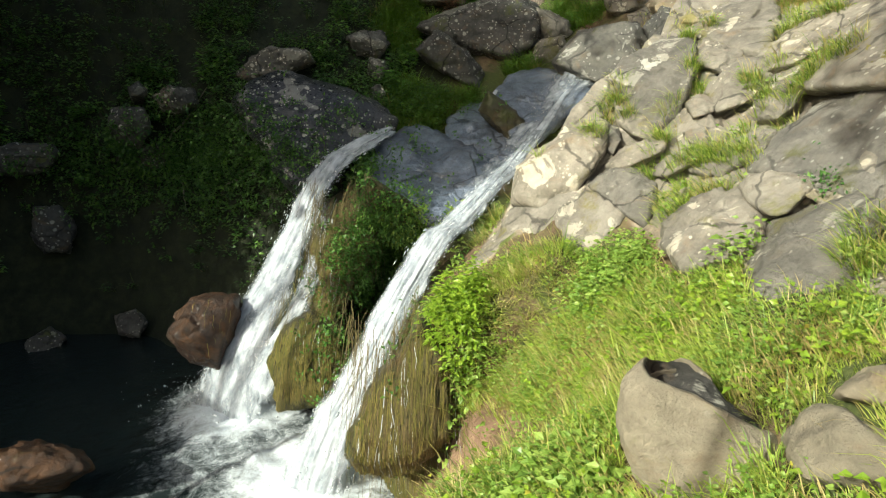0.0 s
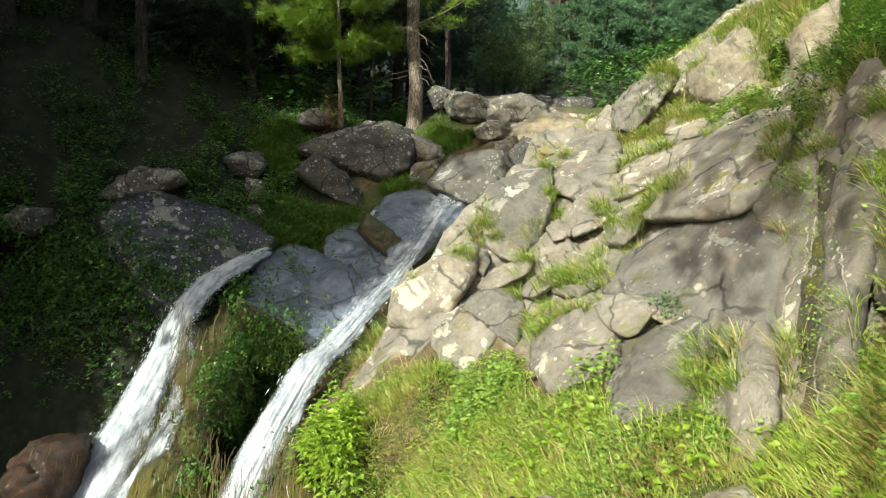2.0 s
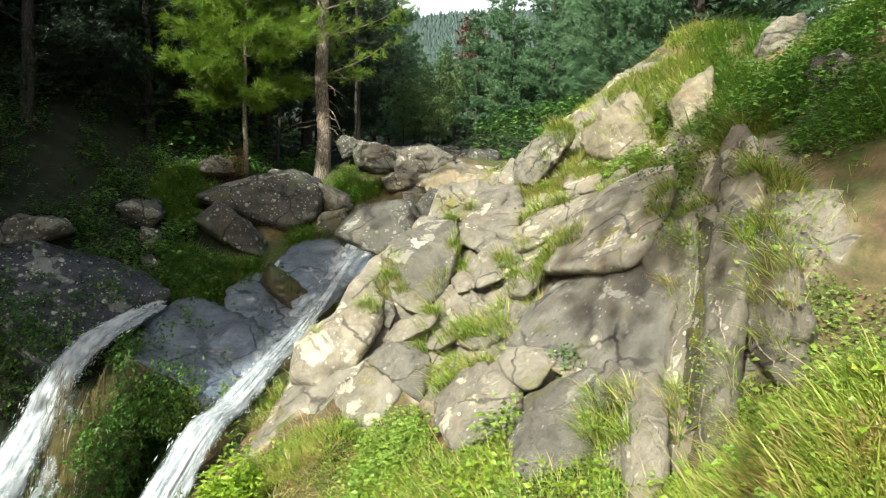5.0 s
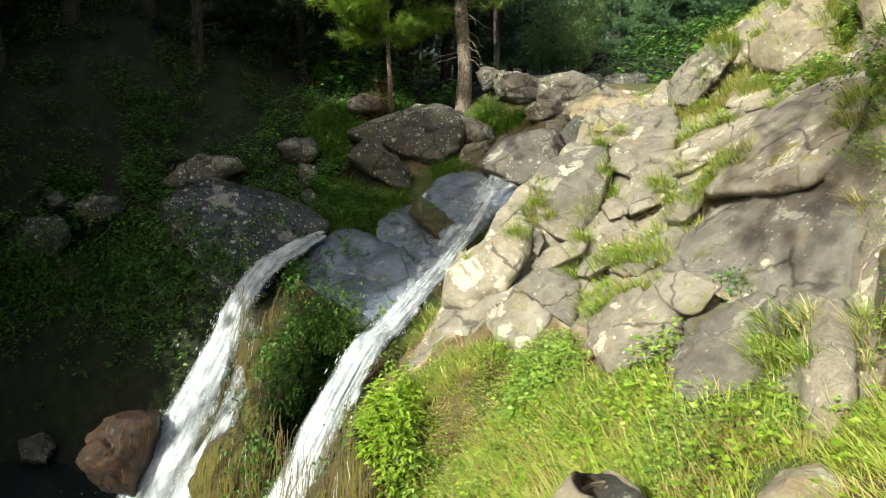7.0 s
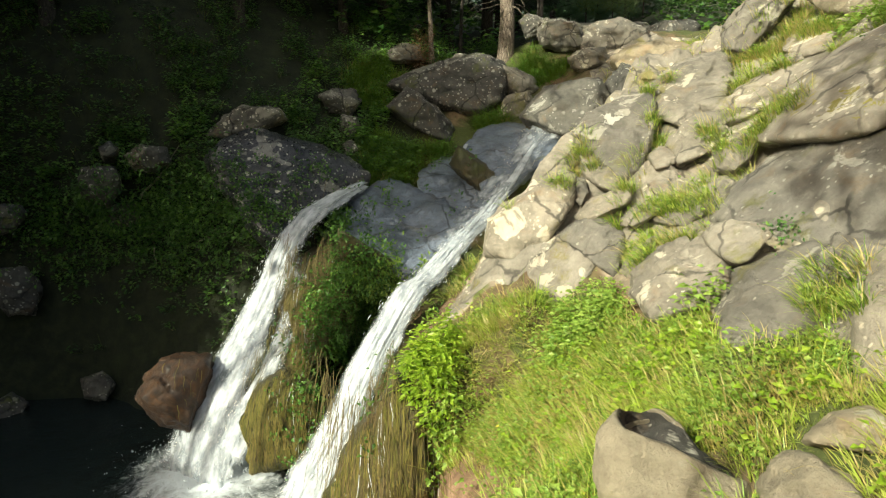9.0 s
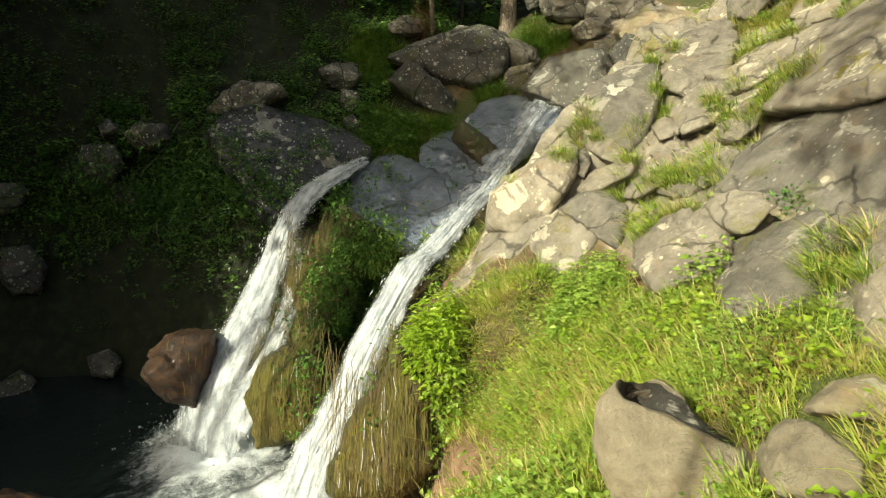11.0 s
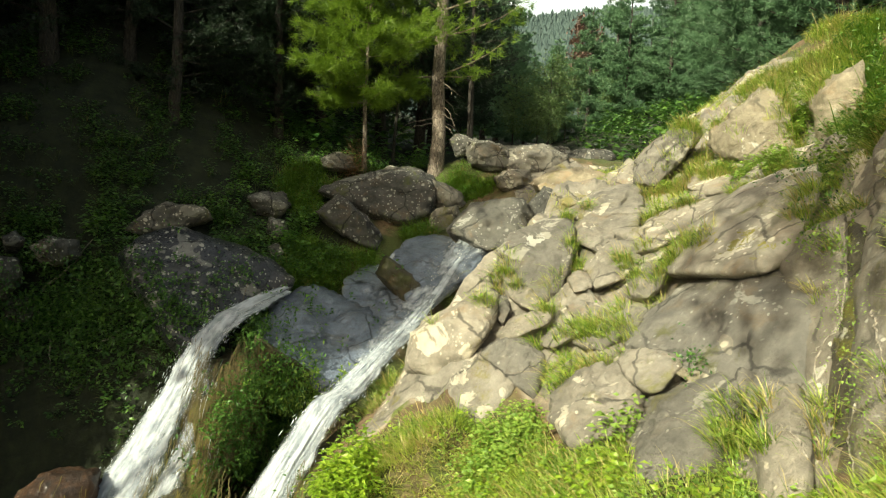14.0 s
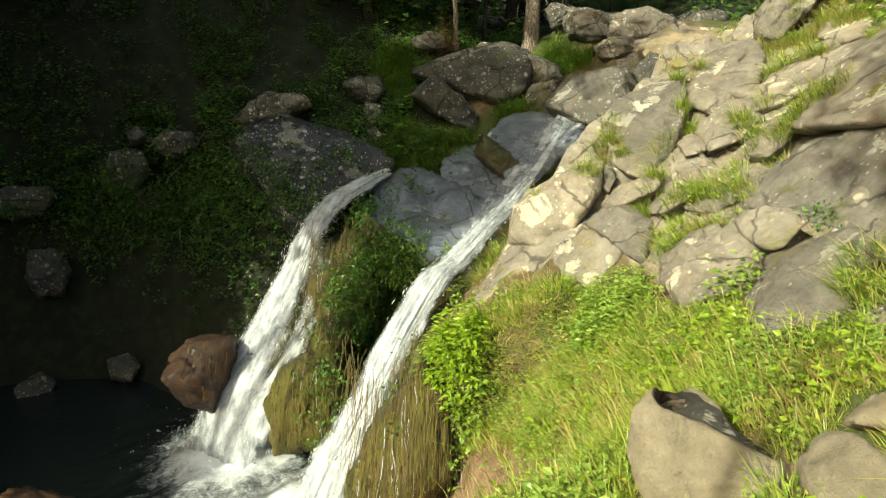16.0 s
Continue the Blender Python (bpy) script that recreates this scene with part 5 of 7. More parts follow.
def strands(rows, across, count, length, parent, seed, out=0.05):
    """Torn threads and clots of white water that fly along a fall."""
    rng = np.random.default_rng(seed)
    c = curve_points(rows, 220)
    p, width, cover = c[:, :3], c[:, 3], c[:, 4]
    along = np.gradient(p, axis=0)
    along /= np.linalg.norm(along, axis=1, keepdims=True)
    side = np.array(across, float)
    side = side - along * (along @ side)[:, None]
    side /= np.linalg.norm(side, axis=1, keepdims=True)
    up = np.cross(side, along)
    up *= np.sign(up[:, 2] - up[:, 1])[:, None]
    i = rng.integers(4, 219, count)
    a = np.clip(rng.normal(0, 0.50, count), -1.15, 1.15)
    at = p[i] + side[i] * (a * width[i] * 0.80)[:, None] + up[i] * (rng.uniform(0, 1, count) * (out + 0.10 * width[i] * (1 - np.minimum(1, a * a))))[:, None]
    L = length * rng.lognormal(-0.4, 0.5, count)
    r = L * rng.uniform(0.05, 0.16, count)
    way = along[i] + rng.normal(0, 0.10, (count, 3))
    way /= np.linalg.norm(way, axis=1, keepdims=True)
    s, u = side[i], np.cross(side[i], way)
    mid = at + way * (0.35 * L)[:, None]
    ring = [mid + s * r[:, None], mid + u * r[:, None], mid - s * r[:, None], mid - u * r[:, None]]
    v = np.stack([at, *ring, at + way * L[:, None]], 1).reshape(-1, 3)
    base = np.arange(count)[:, None] * 6
    f = np.concatenate([base + q for q in ((0, 2, 1), (0, 3, 2), (0, 4, 3), (0, 1, 4), (5, 1, 2), (5, 2, 3), (5, 3, 4), (5, 4, 1))])
    ob = raw_mesh("spray", v.tolist(), f.tolist(), FROTH, parent, smooth=True)
    return tagged(ob, "torn white threads of falling water", kind="stuff")


def froth_material():
    m, nt, bsdf, out = nodes_of("froth")
    v = coords(nt)
    col = ramp(nt, noise_node(nt, v, 30, 4, 0.6), ((0.3, (0.48, 0.53, 0.57)), (0.7, (0.66, 0.69, 0.71))))
    link(nt, col, bsdf.inputs["Base Color"])
    bsdf.inputs["Roughness"].default_value = 0.3
    return m


FROTH = froth_material()
fall_left = tagged(new("waterfall"), "white bluish waterfall pouring over mossy rock", "waterfall", "falls")
water_sheet(LEFT_RUN, (0.9, -0.45, 0), FALL, fall_left, 2.0, rough=0.02, bulge=0.07)
strands(LEFT_RUN, (0.9, -0.45, 0), 2600, 0.05, fall_left, 31)
strands(LEFT_VEIL_RUN, (0.85, -0.45, 0), 160, 0.05, fall_left, 32, out=0.02)
water_sheet(LEFT_VEIL_RUN, (0.85, -0.45, 0), FALL, fall_left, 4.0, name="veil", rough=0.02, bulge=0.05, cols=24, steps=90)
water_sheet([(*r[:3], r[3] * 0.85, r[4] * 0.55) for r in LEFT_RUN], (0.9, -0.45, 0), FALL, fall_left, 21.0, name="sheet", rough=0.025, bulge=0.12, lift=0.05)
spray((-2.55, 6.85, WATER + 0.05), (0.42, 0.32, 0.26), 1900, FROTH, fall_left, 12)
fall_right = tagged(new("waterfall"), "bright white waterfall in a narrow sunlit chute", "waterfall", "falls")
water_sheet(RIGHT_RUN, (0.95, -0.3, 0), FALL, fall_right, 7.0, rough=0.018)
strands(RIGHT_RUN[2:], (0.95, -0.3, 0), 2400, 0.045, fall_right, 33)
water_sheet(SLAB_VEIL_RUN, (0.95, -0.3, 0), FALL, fall_right, 9.0, name="veil", rough=0.02, bulge=0.02, cols=24, steps=90)
water_sheet(SIDE_THREAD_RUN, (0.95, -0.3, 0), FALL, fall_right, 13.0, name="thread", rough=0.01, cols=8, steps=30)
water_sheet([(*r[:3], r[3] * 0.85, r[4] * 0.5) for r in RIGHT_RUN[2:]], (0.95, -0.3, 0), FALL, fall_right, 27.0, name="sheet", rough=0.025, bulge=0.13, lift=0.04)
spray((-1.3, 5.25, WATER + 0.05), (0.36, 0.30, 0.22), 1300, FROTH, fall_right, 16)


# ---- plants ----
from mathutils.bvhtree import BVHTree


def rock_tree():
    vs, fs, n = [], [], 0
    for ob in ROCKS:
        off = Vector(ob.location)
        co = [v.co + off for v in ob.data.vertices]
        vs += co
        fs += [[i + n for i in p.vertices] for p in ob.data.polygons]
        n += len(co)
    return BVHTree.FromPolygons(vs, fs)


ROCK_TREE = rock_tree()


def on_rock(x, y, z):
    """How far a rock stands over the ground here (0: none)."""
    hit = ROCK_TREE.ray_cast(Vector((x, y, z + 4)), Vector((0, 0, -1)), 4.0)
    return hit[0].z - z if hit[0] else 0.0


def sprinkle(n, box, keep, seed, over=0.0, onto=False):
    """Points of the ground inside box = x0, x1, y0, y1 for which keep(x, y) exceeds a random number, clear of the rocks."""
    rng = np.random.default_rng(seed)
    x, y = rng.uniform(box[0], box[1], n), rng.uniform(box[2], box[3], n)
    ok = rng.uniform(0, 1, n) < keep(x, y)
    x, y = x[ok], y[ok]
    z = land(x, y)
    p = np.stack([x, y, z], 1)
    if onto:
        p[:, 2] += np.array([max(0.0, on_rock(*q)) for q in p])
        return p
    clear = np.array([on_rock(*q) <= over for q in p], bool) if len(p) else np.zeros(0, bool)
    return p[clear]


def patchy(scale, seed, lo=-0.15, hi=0.2):
    def keep(x, y):
        v = np.array([noise.fractal(Vector((a * scale, b * scale, seed)), 0.9, 2.0, 3) for a, b in zip(x, y)])
        return smoothstep(lo, hi, v)
    return keep


def slope_of(p):
    e = 0.05
    gx = (land(p[:, 0] + e, p[:, 1]) - land(p[:, 0] - e, p[:, 1])) / (2 * e)
    gy = (land(p[:, 0], p[:, 1] + e) - land(p[:, 0], p[:, 1] - e)) / (2 * e)
    n = np.stack([-gx, -gy, np.ones(len(p))], 1)
    return n / np.linalg.norm(n, axis=1, keepdims=True)


def grass(name, roots, height, width, material, seed, label, lean=0.5, blades=5, spread=0.05, hang=0.0, parent=None):
    """Tufts of curved, tapering blades. Each root carries a few blades that lean outwards and droop."""
    rng = np.random.default_rng(seed)
    p = np.repeat(roots, blades, 0)
    n = len(p)
    nor = np.repeat(slope_of(roots), blades, 0)
    az = rng.uniform(0, math.tau, n)
    out = np.stack([np.cos(az), np.sin(az), np.zeros(n)], 1)
    down = nor * np.array((1, 1, 0))
    p = p + out * rng.uniform(0, spread, n)[:, None]
    h = height * rng.lognormal(-0.1, 0.35, n)[:, None]
    tilt = rng.uniform(0.1, lean, n)[:, None]
    up = np.array((0, 0, 1.0)) + 0.35 * nor
    flow = out * tilt + down * 0.18 + up * (1 - hang)
    flow /= np.linalg.norm(flow, axis=1, keepdims=True)
    bend = out * 0.9 + down * 0.45 + np.array((0, 0, -0.75))
    side = np.cross(flow, out + 0.01)
    side /= np.linalg.norm(side, axis=1, keepdims=True) + 1e-9
    droop = rng.uniform(0.15, 0.75, n)[:, None]
    w = width * rng.uniform(0.6, 1.4, n)[:, None]
    a = p - 0.02 * nor
    b = p + flow * h * 0.45 + bend * droop * h * 0.08
    c = p + flow * h * 0.80 + bend * droop * h * 0.30
    d = p + flow * h * 1.00 + bend * droop * h * 0.62
    verts = np.stack([a - side * w, a + side * w, b - side * w * 0.9, b + side * w * 0.9, c - side * w * 0.55, c + side * w * 0.55, d], 1).reshape(-1, 3)
    base = np.arange(n)[:, None] * 7
    quads = np.concatenate([base + (0, 1, 3, 2), base + (2, 3, 5, 4)])
    tris = base + (4, 5, 6)
    ob = raw_mesh(name, verts.tolist(), quads.tolist() + tris.tolist(), material, parent)
    return tagged(ob, label, "grass", kind="stuff") if not parent else ob


def leaves(name, at, way, size, slim, material, label="", category="plants", parent=None, kind="stuff"):
    """Folded, pointed leaves: at, the way each one points, its length; slim: half width over length."""
    n = len(at)
    rng = np.random.default_rng(n)
    way = way / (np.linalg.norm(way, axis=1, keepdims=True) + 1e-9)
    ref = rng.normal(0, 0.45, (n, 3)) + (0, 0, 1.0)
    side = np.cross(way, ref)
    side /= np.linalg.norm(side, axis=1, keepdims=True) + 1e-9
    up = np.cross(side, way)
    L = size[:, None]
    w = L * slim
    v = np.stack([at, at + way * L * 0.42 - side * w + up * w * 0.35, at + way * L * 0.5, at + way * L * 0.42 + side * w + up * w * 0.35,
                  at + way * L - up * L * 0.18], 1).reshape(-1, 3)
    base = np.arange(n)[:, None] * 5
    f = np.concatenate([base + (0, 1, 2), base + (0, 2, 3), base + (1, 4, 2), base + (2, 4, 3)])
    ob = raw_mesh(name, v.tolist(), f.tolist(), material, parent)
    return tagged(ob, label, category, kind=kind) if label else ob


def herbs(name, roots, leaf, tall, count, material, label, seed, slim=0.3, kind="stuff", parent=None, spread=0.10, up=0.6):
    """Low leafy plants: each root has a few stems, with leaves up their length that spread outwards."""
    rng = np.random.default_rng(seed)
    p = np.repeat(roots, count, 0)
    n = len(p)
    nor = np.repeat(slope_of(roots), count, 0)
    az = rng.uniform(0, math.tau, n)
    out = np.stack([np.cos(az), np.sin(az), np.zeros(n)], 1)
    t = rng.uniform(0.15, 1, n) ** 0.8
    h = np.repeat(tall * rng.uniform(0.6, 1.3, len(roots)), count)
    at = p + (0.6 * nor + np.array((0, 0, 0.6))) * (t * h)[:, None] + out * (spread * rng.uniform(0, 1, n))[:, None]
    way = out + nor * (up * rng.uniform(0.0, 1.0, n))[:, None] + (0, 0, -0.15)
    size = leaf * rng.uniform(0.55, 1.35, n)
    return leaves(name, at, way, size, slim, material, label, "plants", parent, kind)


GRASS_SUN = leaf_material("grass_sunlit", ((0.22, 0.31, 0.04), (0.33, 0.42, 0.065), (0.48, 0.55, 0.12), (0.38, 0.47, 0.075)), dry=0.7, through=0.4, dry_colour=(0.50, 0.40, 0.16))
GRASS_LUSH = leaf_material("grass_lush", ((0.08, 0.17, 0.018), (0.13, 0.24, 0.026), (0.20, 0.31, 0.035), (0.12, 0.22, 0.022)), dry=0.25, through=0.35)
GRASS_DRY = leaf_material("grass_dry", ((0.42, 0.34, 0.14), (0.55, 0.45, 0.21), (0.38, 0.35, 0.10), (0.50, 0.41, 0.18)), through=0.3)
# darker copy of the sunlit grass, with the bank's shade in its colour
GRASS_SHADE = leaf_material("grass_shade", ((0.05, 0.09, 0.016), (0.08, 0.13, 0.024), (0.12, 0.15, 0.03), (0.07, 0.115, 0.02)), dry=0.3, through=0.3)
HERB_SUN = leaf_material("herb_sunlit", ((0.13, 0.235, 0.035), (0.22, 0.35, 0.055), (0.36, 0.48, 0.10), (0.21, 0.33, 0.05)), through=0.35)
HERB_LIME = leaf_material("herb_lime", ((0.17, 0.29, 0.025), (0.27, 0.41, 0.035), (0.40, 0.52, 0.06), (0.22, 0.36, 0.03)), through=0.45)
# darker copy of the sunlit herb green: shade is put into the leaf colour
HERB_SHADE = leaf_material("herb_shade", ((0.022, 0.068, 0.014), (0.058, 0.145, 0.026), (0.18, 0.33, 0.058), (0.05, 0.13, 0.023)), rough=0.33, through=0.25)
HERB_CLEFT = leaf_material("herb_cleft", ((0.035, 0.10, 0.016), (0.08, 0.19, 0.028), (0.16, 0.31, 0.05), (0.07, 0.165, 0.024)), through=0.3)
MOSS_STRAND = leaf_material("moss_strand", ((0.10, 0.10, 0.02), (0.19, 0.16, 0.04), (0.27, 0.21, 0.06), (0.13, 0.14, 0.025)), through=0.15)
DEAD_LEAF = leaf_material("dead_leaf", ((0.16, 0.085, 0.045), (0.24, 0.13, 0.065), (0.31, 0.18, 0.09), (0.20, 0.11, 0.055)), through=0.2)
HERB_BANK = leaf_material("herb_bank", ((0.06, 0.16, 0.024), (0.12, 0.27, 0.04), (0.25, 0.43, 0.065), (0.10, 0.23, 0.033)), through=0.3)
ROOTS = leaf_material("hanging_roots", ((0.10, 0.07, 0.032), (0.19, 0.14, 0.06), (0.065, 0.048, 0.022), (0.15, 0.135, 0.04)), through=0.1)


def sun_meadow(x, y):
    """The grassy foot of the sunny slope."""
    edge = smoothstep(0.25, 0.6, shore_distance(x, y))
    top = smoothstep(0.25, -0.1, y - (5.75 - 0.55 * np.abs(x - 0.4) - 0.25 * np.maximum(0, x - 1.2)))
    right = smoothstep(0.15, -0.15, x - (2.55 - 0.30 * np.clip(y - 1.8, 0, 4)))
    soil = 1 - np.clip(1.7 * bare_soil(x, y) - 0.1, 0, 0.985)
    return edge * top * right * soil


PATCHES = (  # tufts among the rocks: x, y, radius
    (2.11, 5.15, 0.34), (2.18, 4.87, 0.22), (2.35, 4.85, 0.16), (1.95, 4.92, 0.12), (2.54, 6.45, 0.16), (2.64, 7.02, 0.10), (2.94, 7.25, 0.09), (1.78, 6.59, 0.16),
    (1.87, 6.33, 0.09), (1.50, 6.22, 0.12), (2.06, 5.87, 0.10), (1.92, 5.69, 0.09), (2.24, 6.13, 0.13), (2.81, 5.82, 0.11), (3.03, 5.84, 0.09), (2.65, 5.35, 0.13),
    (2.80, 5.08, 0.14), (2.96, 5.09, 0.16), (3.05, 4.87, 0.10), (3.39, 6.43, 0.13), (3.58, 6.48, 0.13), (3.77, 7.27, 0.16), (4.08, 7.14, 0.31), (4.44, 7.38, 0.36),
    (4.27, 6.58, 0.25), (3.63, 6.20, 0.13), (4.06, 5.78, 0.19), (5.15, 6.35, 0.18), (4.23, 5.10, 0.12), (2.27, 3.11, 0.19), (2.14, 2.79, 0.11), (2.33, 3.29, 0.10),
    (2.49, 2.77, 0.08), (2.60, 2.89, 0.06), (2.36, 2.63, 0.06), (3.35, 4.10, 0.10), (3.51, 4.16, 0.17), (3.64, 4.06, 0.16), (3.18, 3.58, 0.07), (2.94, 3.45, 0.06),
    (2.98, 2.84, 0.06), (2.89, 2.74, 0.06), (2.81, 2.58, 0.09), (2.76, 2.45, 0.15), (2.65, 2.38, 0.20), (4.15, 4.63, 0.24), (5.06, 5.40, 0.30), (5.05, 6.48, 0.37),
    (5.05, 6.30, 0.33), (4.43, 4.37, 0.37), (3.63, 3.33, 0.24), (3.19, 2.86, 0.17), (0.99, 6.34, 0.06), (4.37, 5.72, 0.21),
    (5.95, 7.2, 0.6), (5.6, 7.7, 0.5), (0.62, 7.05, 0.16), (0.45, 6.7, 0.14), (7.2, 7.8, 0.9), (6.3, 5.2, 0.8))


def patches(x, y):
    k = np.zeros(x.shape)
    for px, py, r in PATCHES:
        k = np.maximum(k, smoothstep(1.0, 0.55, np.hypot(x - px, y - py) / r))
    return k


meadow = sprinkle(26000, (-0.5, 2.7, 0.9, 5.9), sun_meadow, 1)
half = patchy(1.6, 3.0)(meadow[:, 0], meadow[:, 1]) > 0.5
grass("grass", meadow, 0.115, 0.0026, GRASS_SUN, 2, "short tangled sunlit grass on the bank", lean=1.4, blades=4, spread=0.05)
grass("grass", meadow[half][::4], 0.17, 0.0030, GRASS_SUN, 9, "longer blades of sunlit grass on the bank", lean=1.0, blades=4, spread=0.04)
deep = patchy(2.1, 17.0, -0.05, 0.25)(meadow[:, 0], meadow[:, 1]) > 0.5
grass("grass", meadow[deep][::2], 0.14, 0.0026, GRASS_LUSH, 12, "patches of deeper green grass on the bank", lean=1.3, blades=4, spread=0.05)
grass("grass", meadow[~half][::6], 0.19, 0.0024, GRASS_DRY, 3, "dry straw-coloured grass among the green", lean=1.3, blades=3, spread=0.05)
herbs("herb", meadow[deep][::3], 0.026, 0.11, 9, HERB_SUN, "small round-leaved weeds all through the grass", 10, slim=0.42)
herbs("herb", meadow[4::40], 0.045, 0.16, 6, HERB_LIME, "pale green weeds scattered in the grass", 13, slim=0.36)
tufts = sprinkle(150000, (0.3, 8.2, 2.0, 13.0), patches, 4, onto=True)
grass("grass", tufts, 0.12, 0.0024, GRASS_SUN, 5, "tufts of bright grass between the rocks", lean=1.4, blades=4, hang=0.35)
grass("grass", tufts[1::2], 0.13, 0.0024, GRASS_LUSH, 11, "green grass among the tufts between the rocks", lean=1.4, blades=4, hang=0.35)
herbs("herb", tufts[3::12], 0.035, 0.09, 7, HERB_SUN, "small weeds in the tufts between the rocks", 18, slim=0.38)
grass("grass", tufts[::9], 0.20, 0.003, GRASS_DRY, 6, "dry grass hanging between the rocks", lean=1.6, blades=3)
crevice = sprinkle(26000, (0.8, 7.0, 2.6, 11.5), lambda x, y: sunny_slope(x, y) * patchy(2.2, 8.0, -0.1, 0.25)(x, y), 14)
grass("grass", crevice, 0.10, 0.003, GRASS_SUN, 15, "short grass in the joints between the rocks", lean=1.2, blades=3, spread=0.03)
herbs("herb", crevice[::14], 0.03, 0.07, 6, HERB_SUN, "small weeds in the joints between the rocks", 16, slim=0.4)
lush = sprinkle(15000, (3.3, 8.0, 1.6, 7.5), lambda x, y: smoothstep(0.0, 0.35, x - (3.35 + 0.42 * (y - 2.4))) * smoothstep(0.25, 0.45, patchy(0.9, 5.0, -0.4, 0.4)(x, y)), 33, over=0.15)
grass("grass", lush, 0.22, 0.0042, GRASS_LUSH, 34, "long lush grass hanging over the top of the rock face", lean=1.4, blades=5, hang=0.3)
herbs("herb", lush[::5], 0.045, 0.20, 12, HERB_CLEFT, "green bushes and weeds over the top of the rock face", 35, slim=0.32, spread=0.15)
near_right = sprinkle(4200, (1.5, 3.3, 0.7, 2.3), lambda x, y: smoothstep(1.0, 0.6, np.hypot((x - 2.35) / 0.7, (y - 1.45) / 0.62)), 7, onto=True)
herbs("herb", near_right[::6], 0.024, 0.10, 9, HERB_SUN, "leafy weeds at the foot of the rock face", 17, slim=0.36)
grass("grass", near_right, 0.105, 0.0020, GRASS_SUN, 8, "tall lush grass at the foot of the rock face", lean=1.2, blades=9)


def clump(x, y, r):
    return lambda a, b: smoothstep(1.0, 0.5, np.hypot(a - x, b - y) / r)


# broad-leaved plants in the sun
def sun_herb(x, y, r, n, leaf, tall, label, material, seed, slim=0.3, count=9, over=0.1):
    roots = sprinkle(n, (x - r, x + r, y - r, y + r), clump(x, y, r), seed, over)
    if not len(roots):
        return None
    ob = herbs("herb", roots, leaf, tall, count, material, label, seed, slim, kind="stuff")
    ob["group"] = "herbs in the sun"
    return ob


sun_herb(0.18, 5.36, 0.34, 320, 0.072, 0.28, "lime-green bush with narrow pointed leaves beside the chute", HERB_LIME, 21, slim=0.20, count=13)
sun_herb(1.40, 4.72, 0.42, 480, 0.045, 0.20, "leafy green herbs under the wedge of rock", HERB_SUN, 22, count=12)
sun_herb(1.95, 4.00, 0.25, 220, 0.055, 0.20, "broad-leaved green herb against a boulder", HERB_SUN, 23, count=12)
sun_herb(0.95, 4.15, 0.55, 240, 0.035, 0.14, "small mint-like herbs in the grass", HERB_SUN, 24)
sun_herb(1.65, 2.75, 0.55, 260, 0.034, 0.12, "small broad-leaved herbs in the grass", HERB_SUN, 25)
sun_herb(1.55, 3.45, 0.40, 120, 0.05, 0.14, "yellow-green weeds in the grass", HERB_LIME, 26)
sun_herb(5.04, 6.53, 0.40, 420, 0.06, 0.22, "leafy green bush on top of the slope", HERB_SUN, 27, count=14, over=0.4)
sun_herb(4.37, 5.93, 0.32, 300, 0.05, 0.16, "leafy green herb below the big boulder", HERB_SUN, 28, count=14, over=0.3)
sun_herb(4.20, 4.85, 0.40, 120, 0.06, 0.18, "small green weeds in a cleft of the rock face", HERB_SUN, 29, over=0.4)
sun_herb(4.9, 4.2, 0.75, 900, 0.05, 0.25, "dark green bushes high on the rock face", HERB_BANK, 30, count=12, over=0.5)
sun_herb(4.4, 3.3, 0.55, 500, 0.045, 0.2, "leafy green weeds over the shoulder of the rock face", HERB_BANK, 37, count=10, over=0.5)
sun_herb(3.02, 2.25, 0.35, 160, 0.035, 0.16, "broad-leaved weeds beside the rock face", HERB_SUN, 32, count=10, over=0.6)
sun_herb(0.22, 12.75, 0.32, 200, 0.06, 0.62, "rust-brown dead bush at the foot of a young pine", DEAD_LEAF, 36, slim=0.14, count=14, over=1.2)
sun_herb(0.60, 2.30, 0.35, 110, 0.06, 0.12, "green weeds at the foot of a boulder", HERB_SUN, 31)


# the shaded bank
def shade_bank(x, y):
    s = shore_distance(x, y)
    return smoothstep(0.7, 1.4, s) * smoothstep(0.35, -0.15, x - (-0.75 + 0.55 * (np.clip(y, 9, 14) - 9.3))) * smoothstep(7.4, 7.9, y)


bank = sprinkle(26000, (-9.0, 2.6, 7.4, 15.5), lambda x, y: shade_bank(x, y) * smoothstep(12.4, 10.2, np.clip(y, 0, 11.4)) * (0.06 + 0.94 * patchy(1.3, 6.0, -0.15, 0.2)(x, y)), 41)
bright = patchy(0.9, 12.0, -0.1, 0.3)(bank[:, 0], bank[:, 1]) > 0.5
bright &= (bank[:, 1] < 10.4) | (bank[:, 0] > -2.2)
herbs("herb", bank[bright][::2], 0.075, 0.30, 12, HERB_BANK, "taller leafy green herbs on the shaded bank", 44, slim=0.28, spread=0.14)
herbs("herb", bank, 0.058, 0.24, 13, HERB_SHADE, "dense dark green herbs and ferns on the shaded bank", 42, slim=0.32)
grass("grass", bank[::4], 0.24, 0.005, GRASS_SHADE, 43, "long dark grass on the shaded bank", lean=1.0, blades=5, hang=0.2)
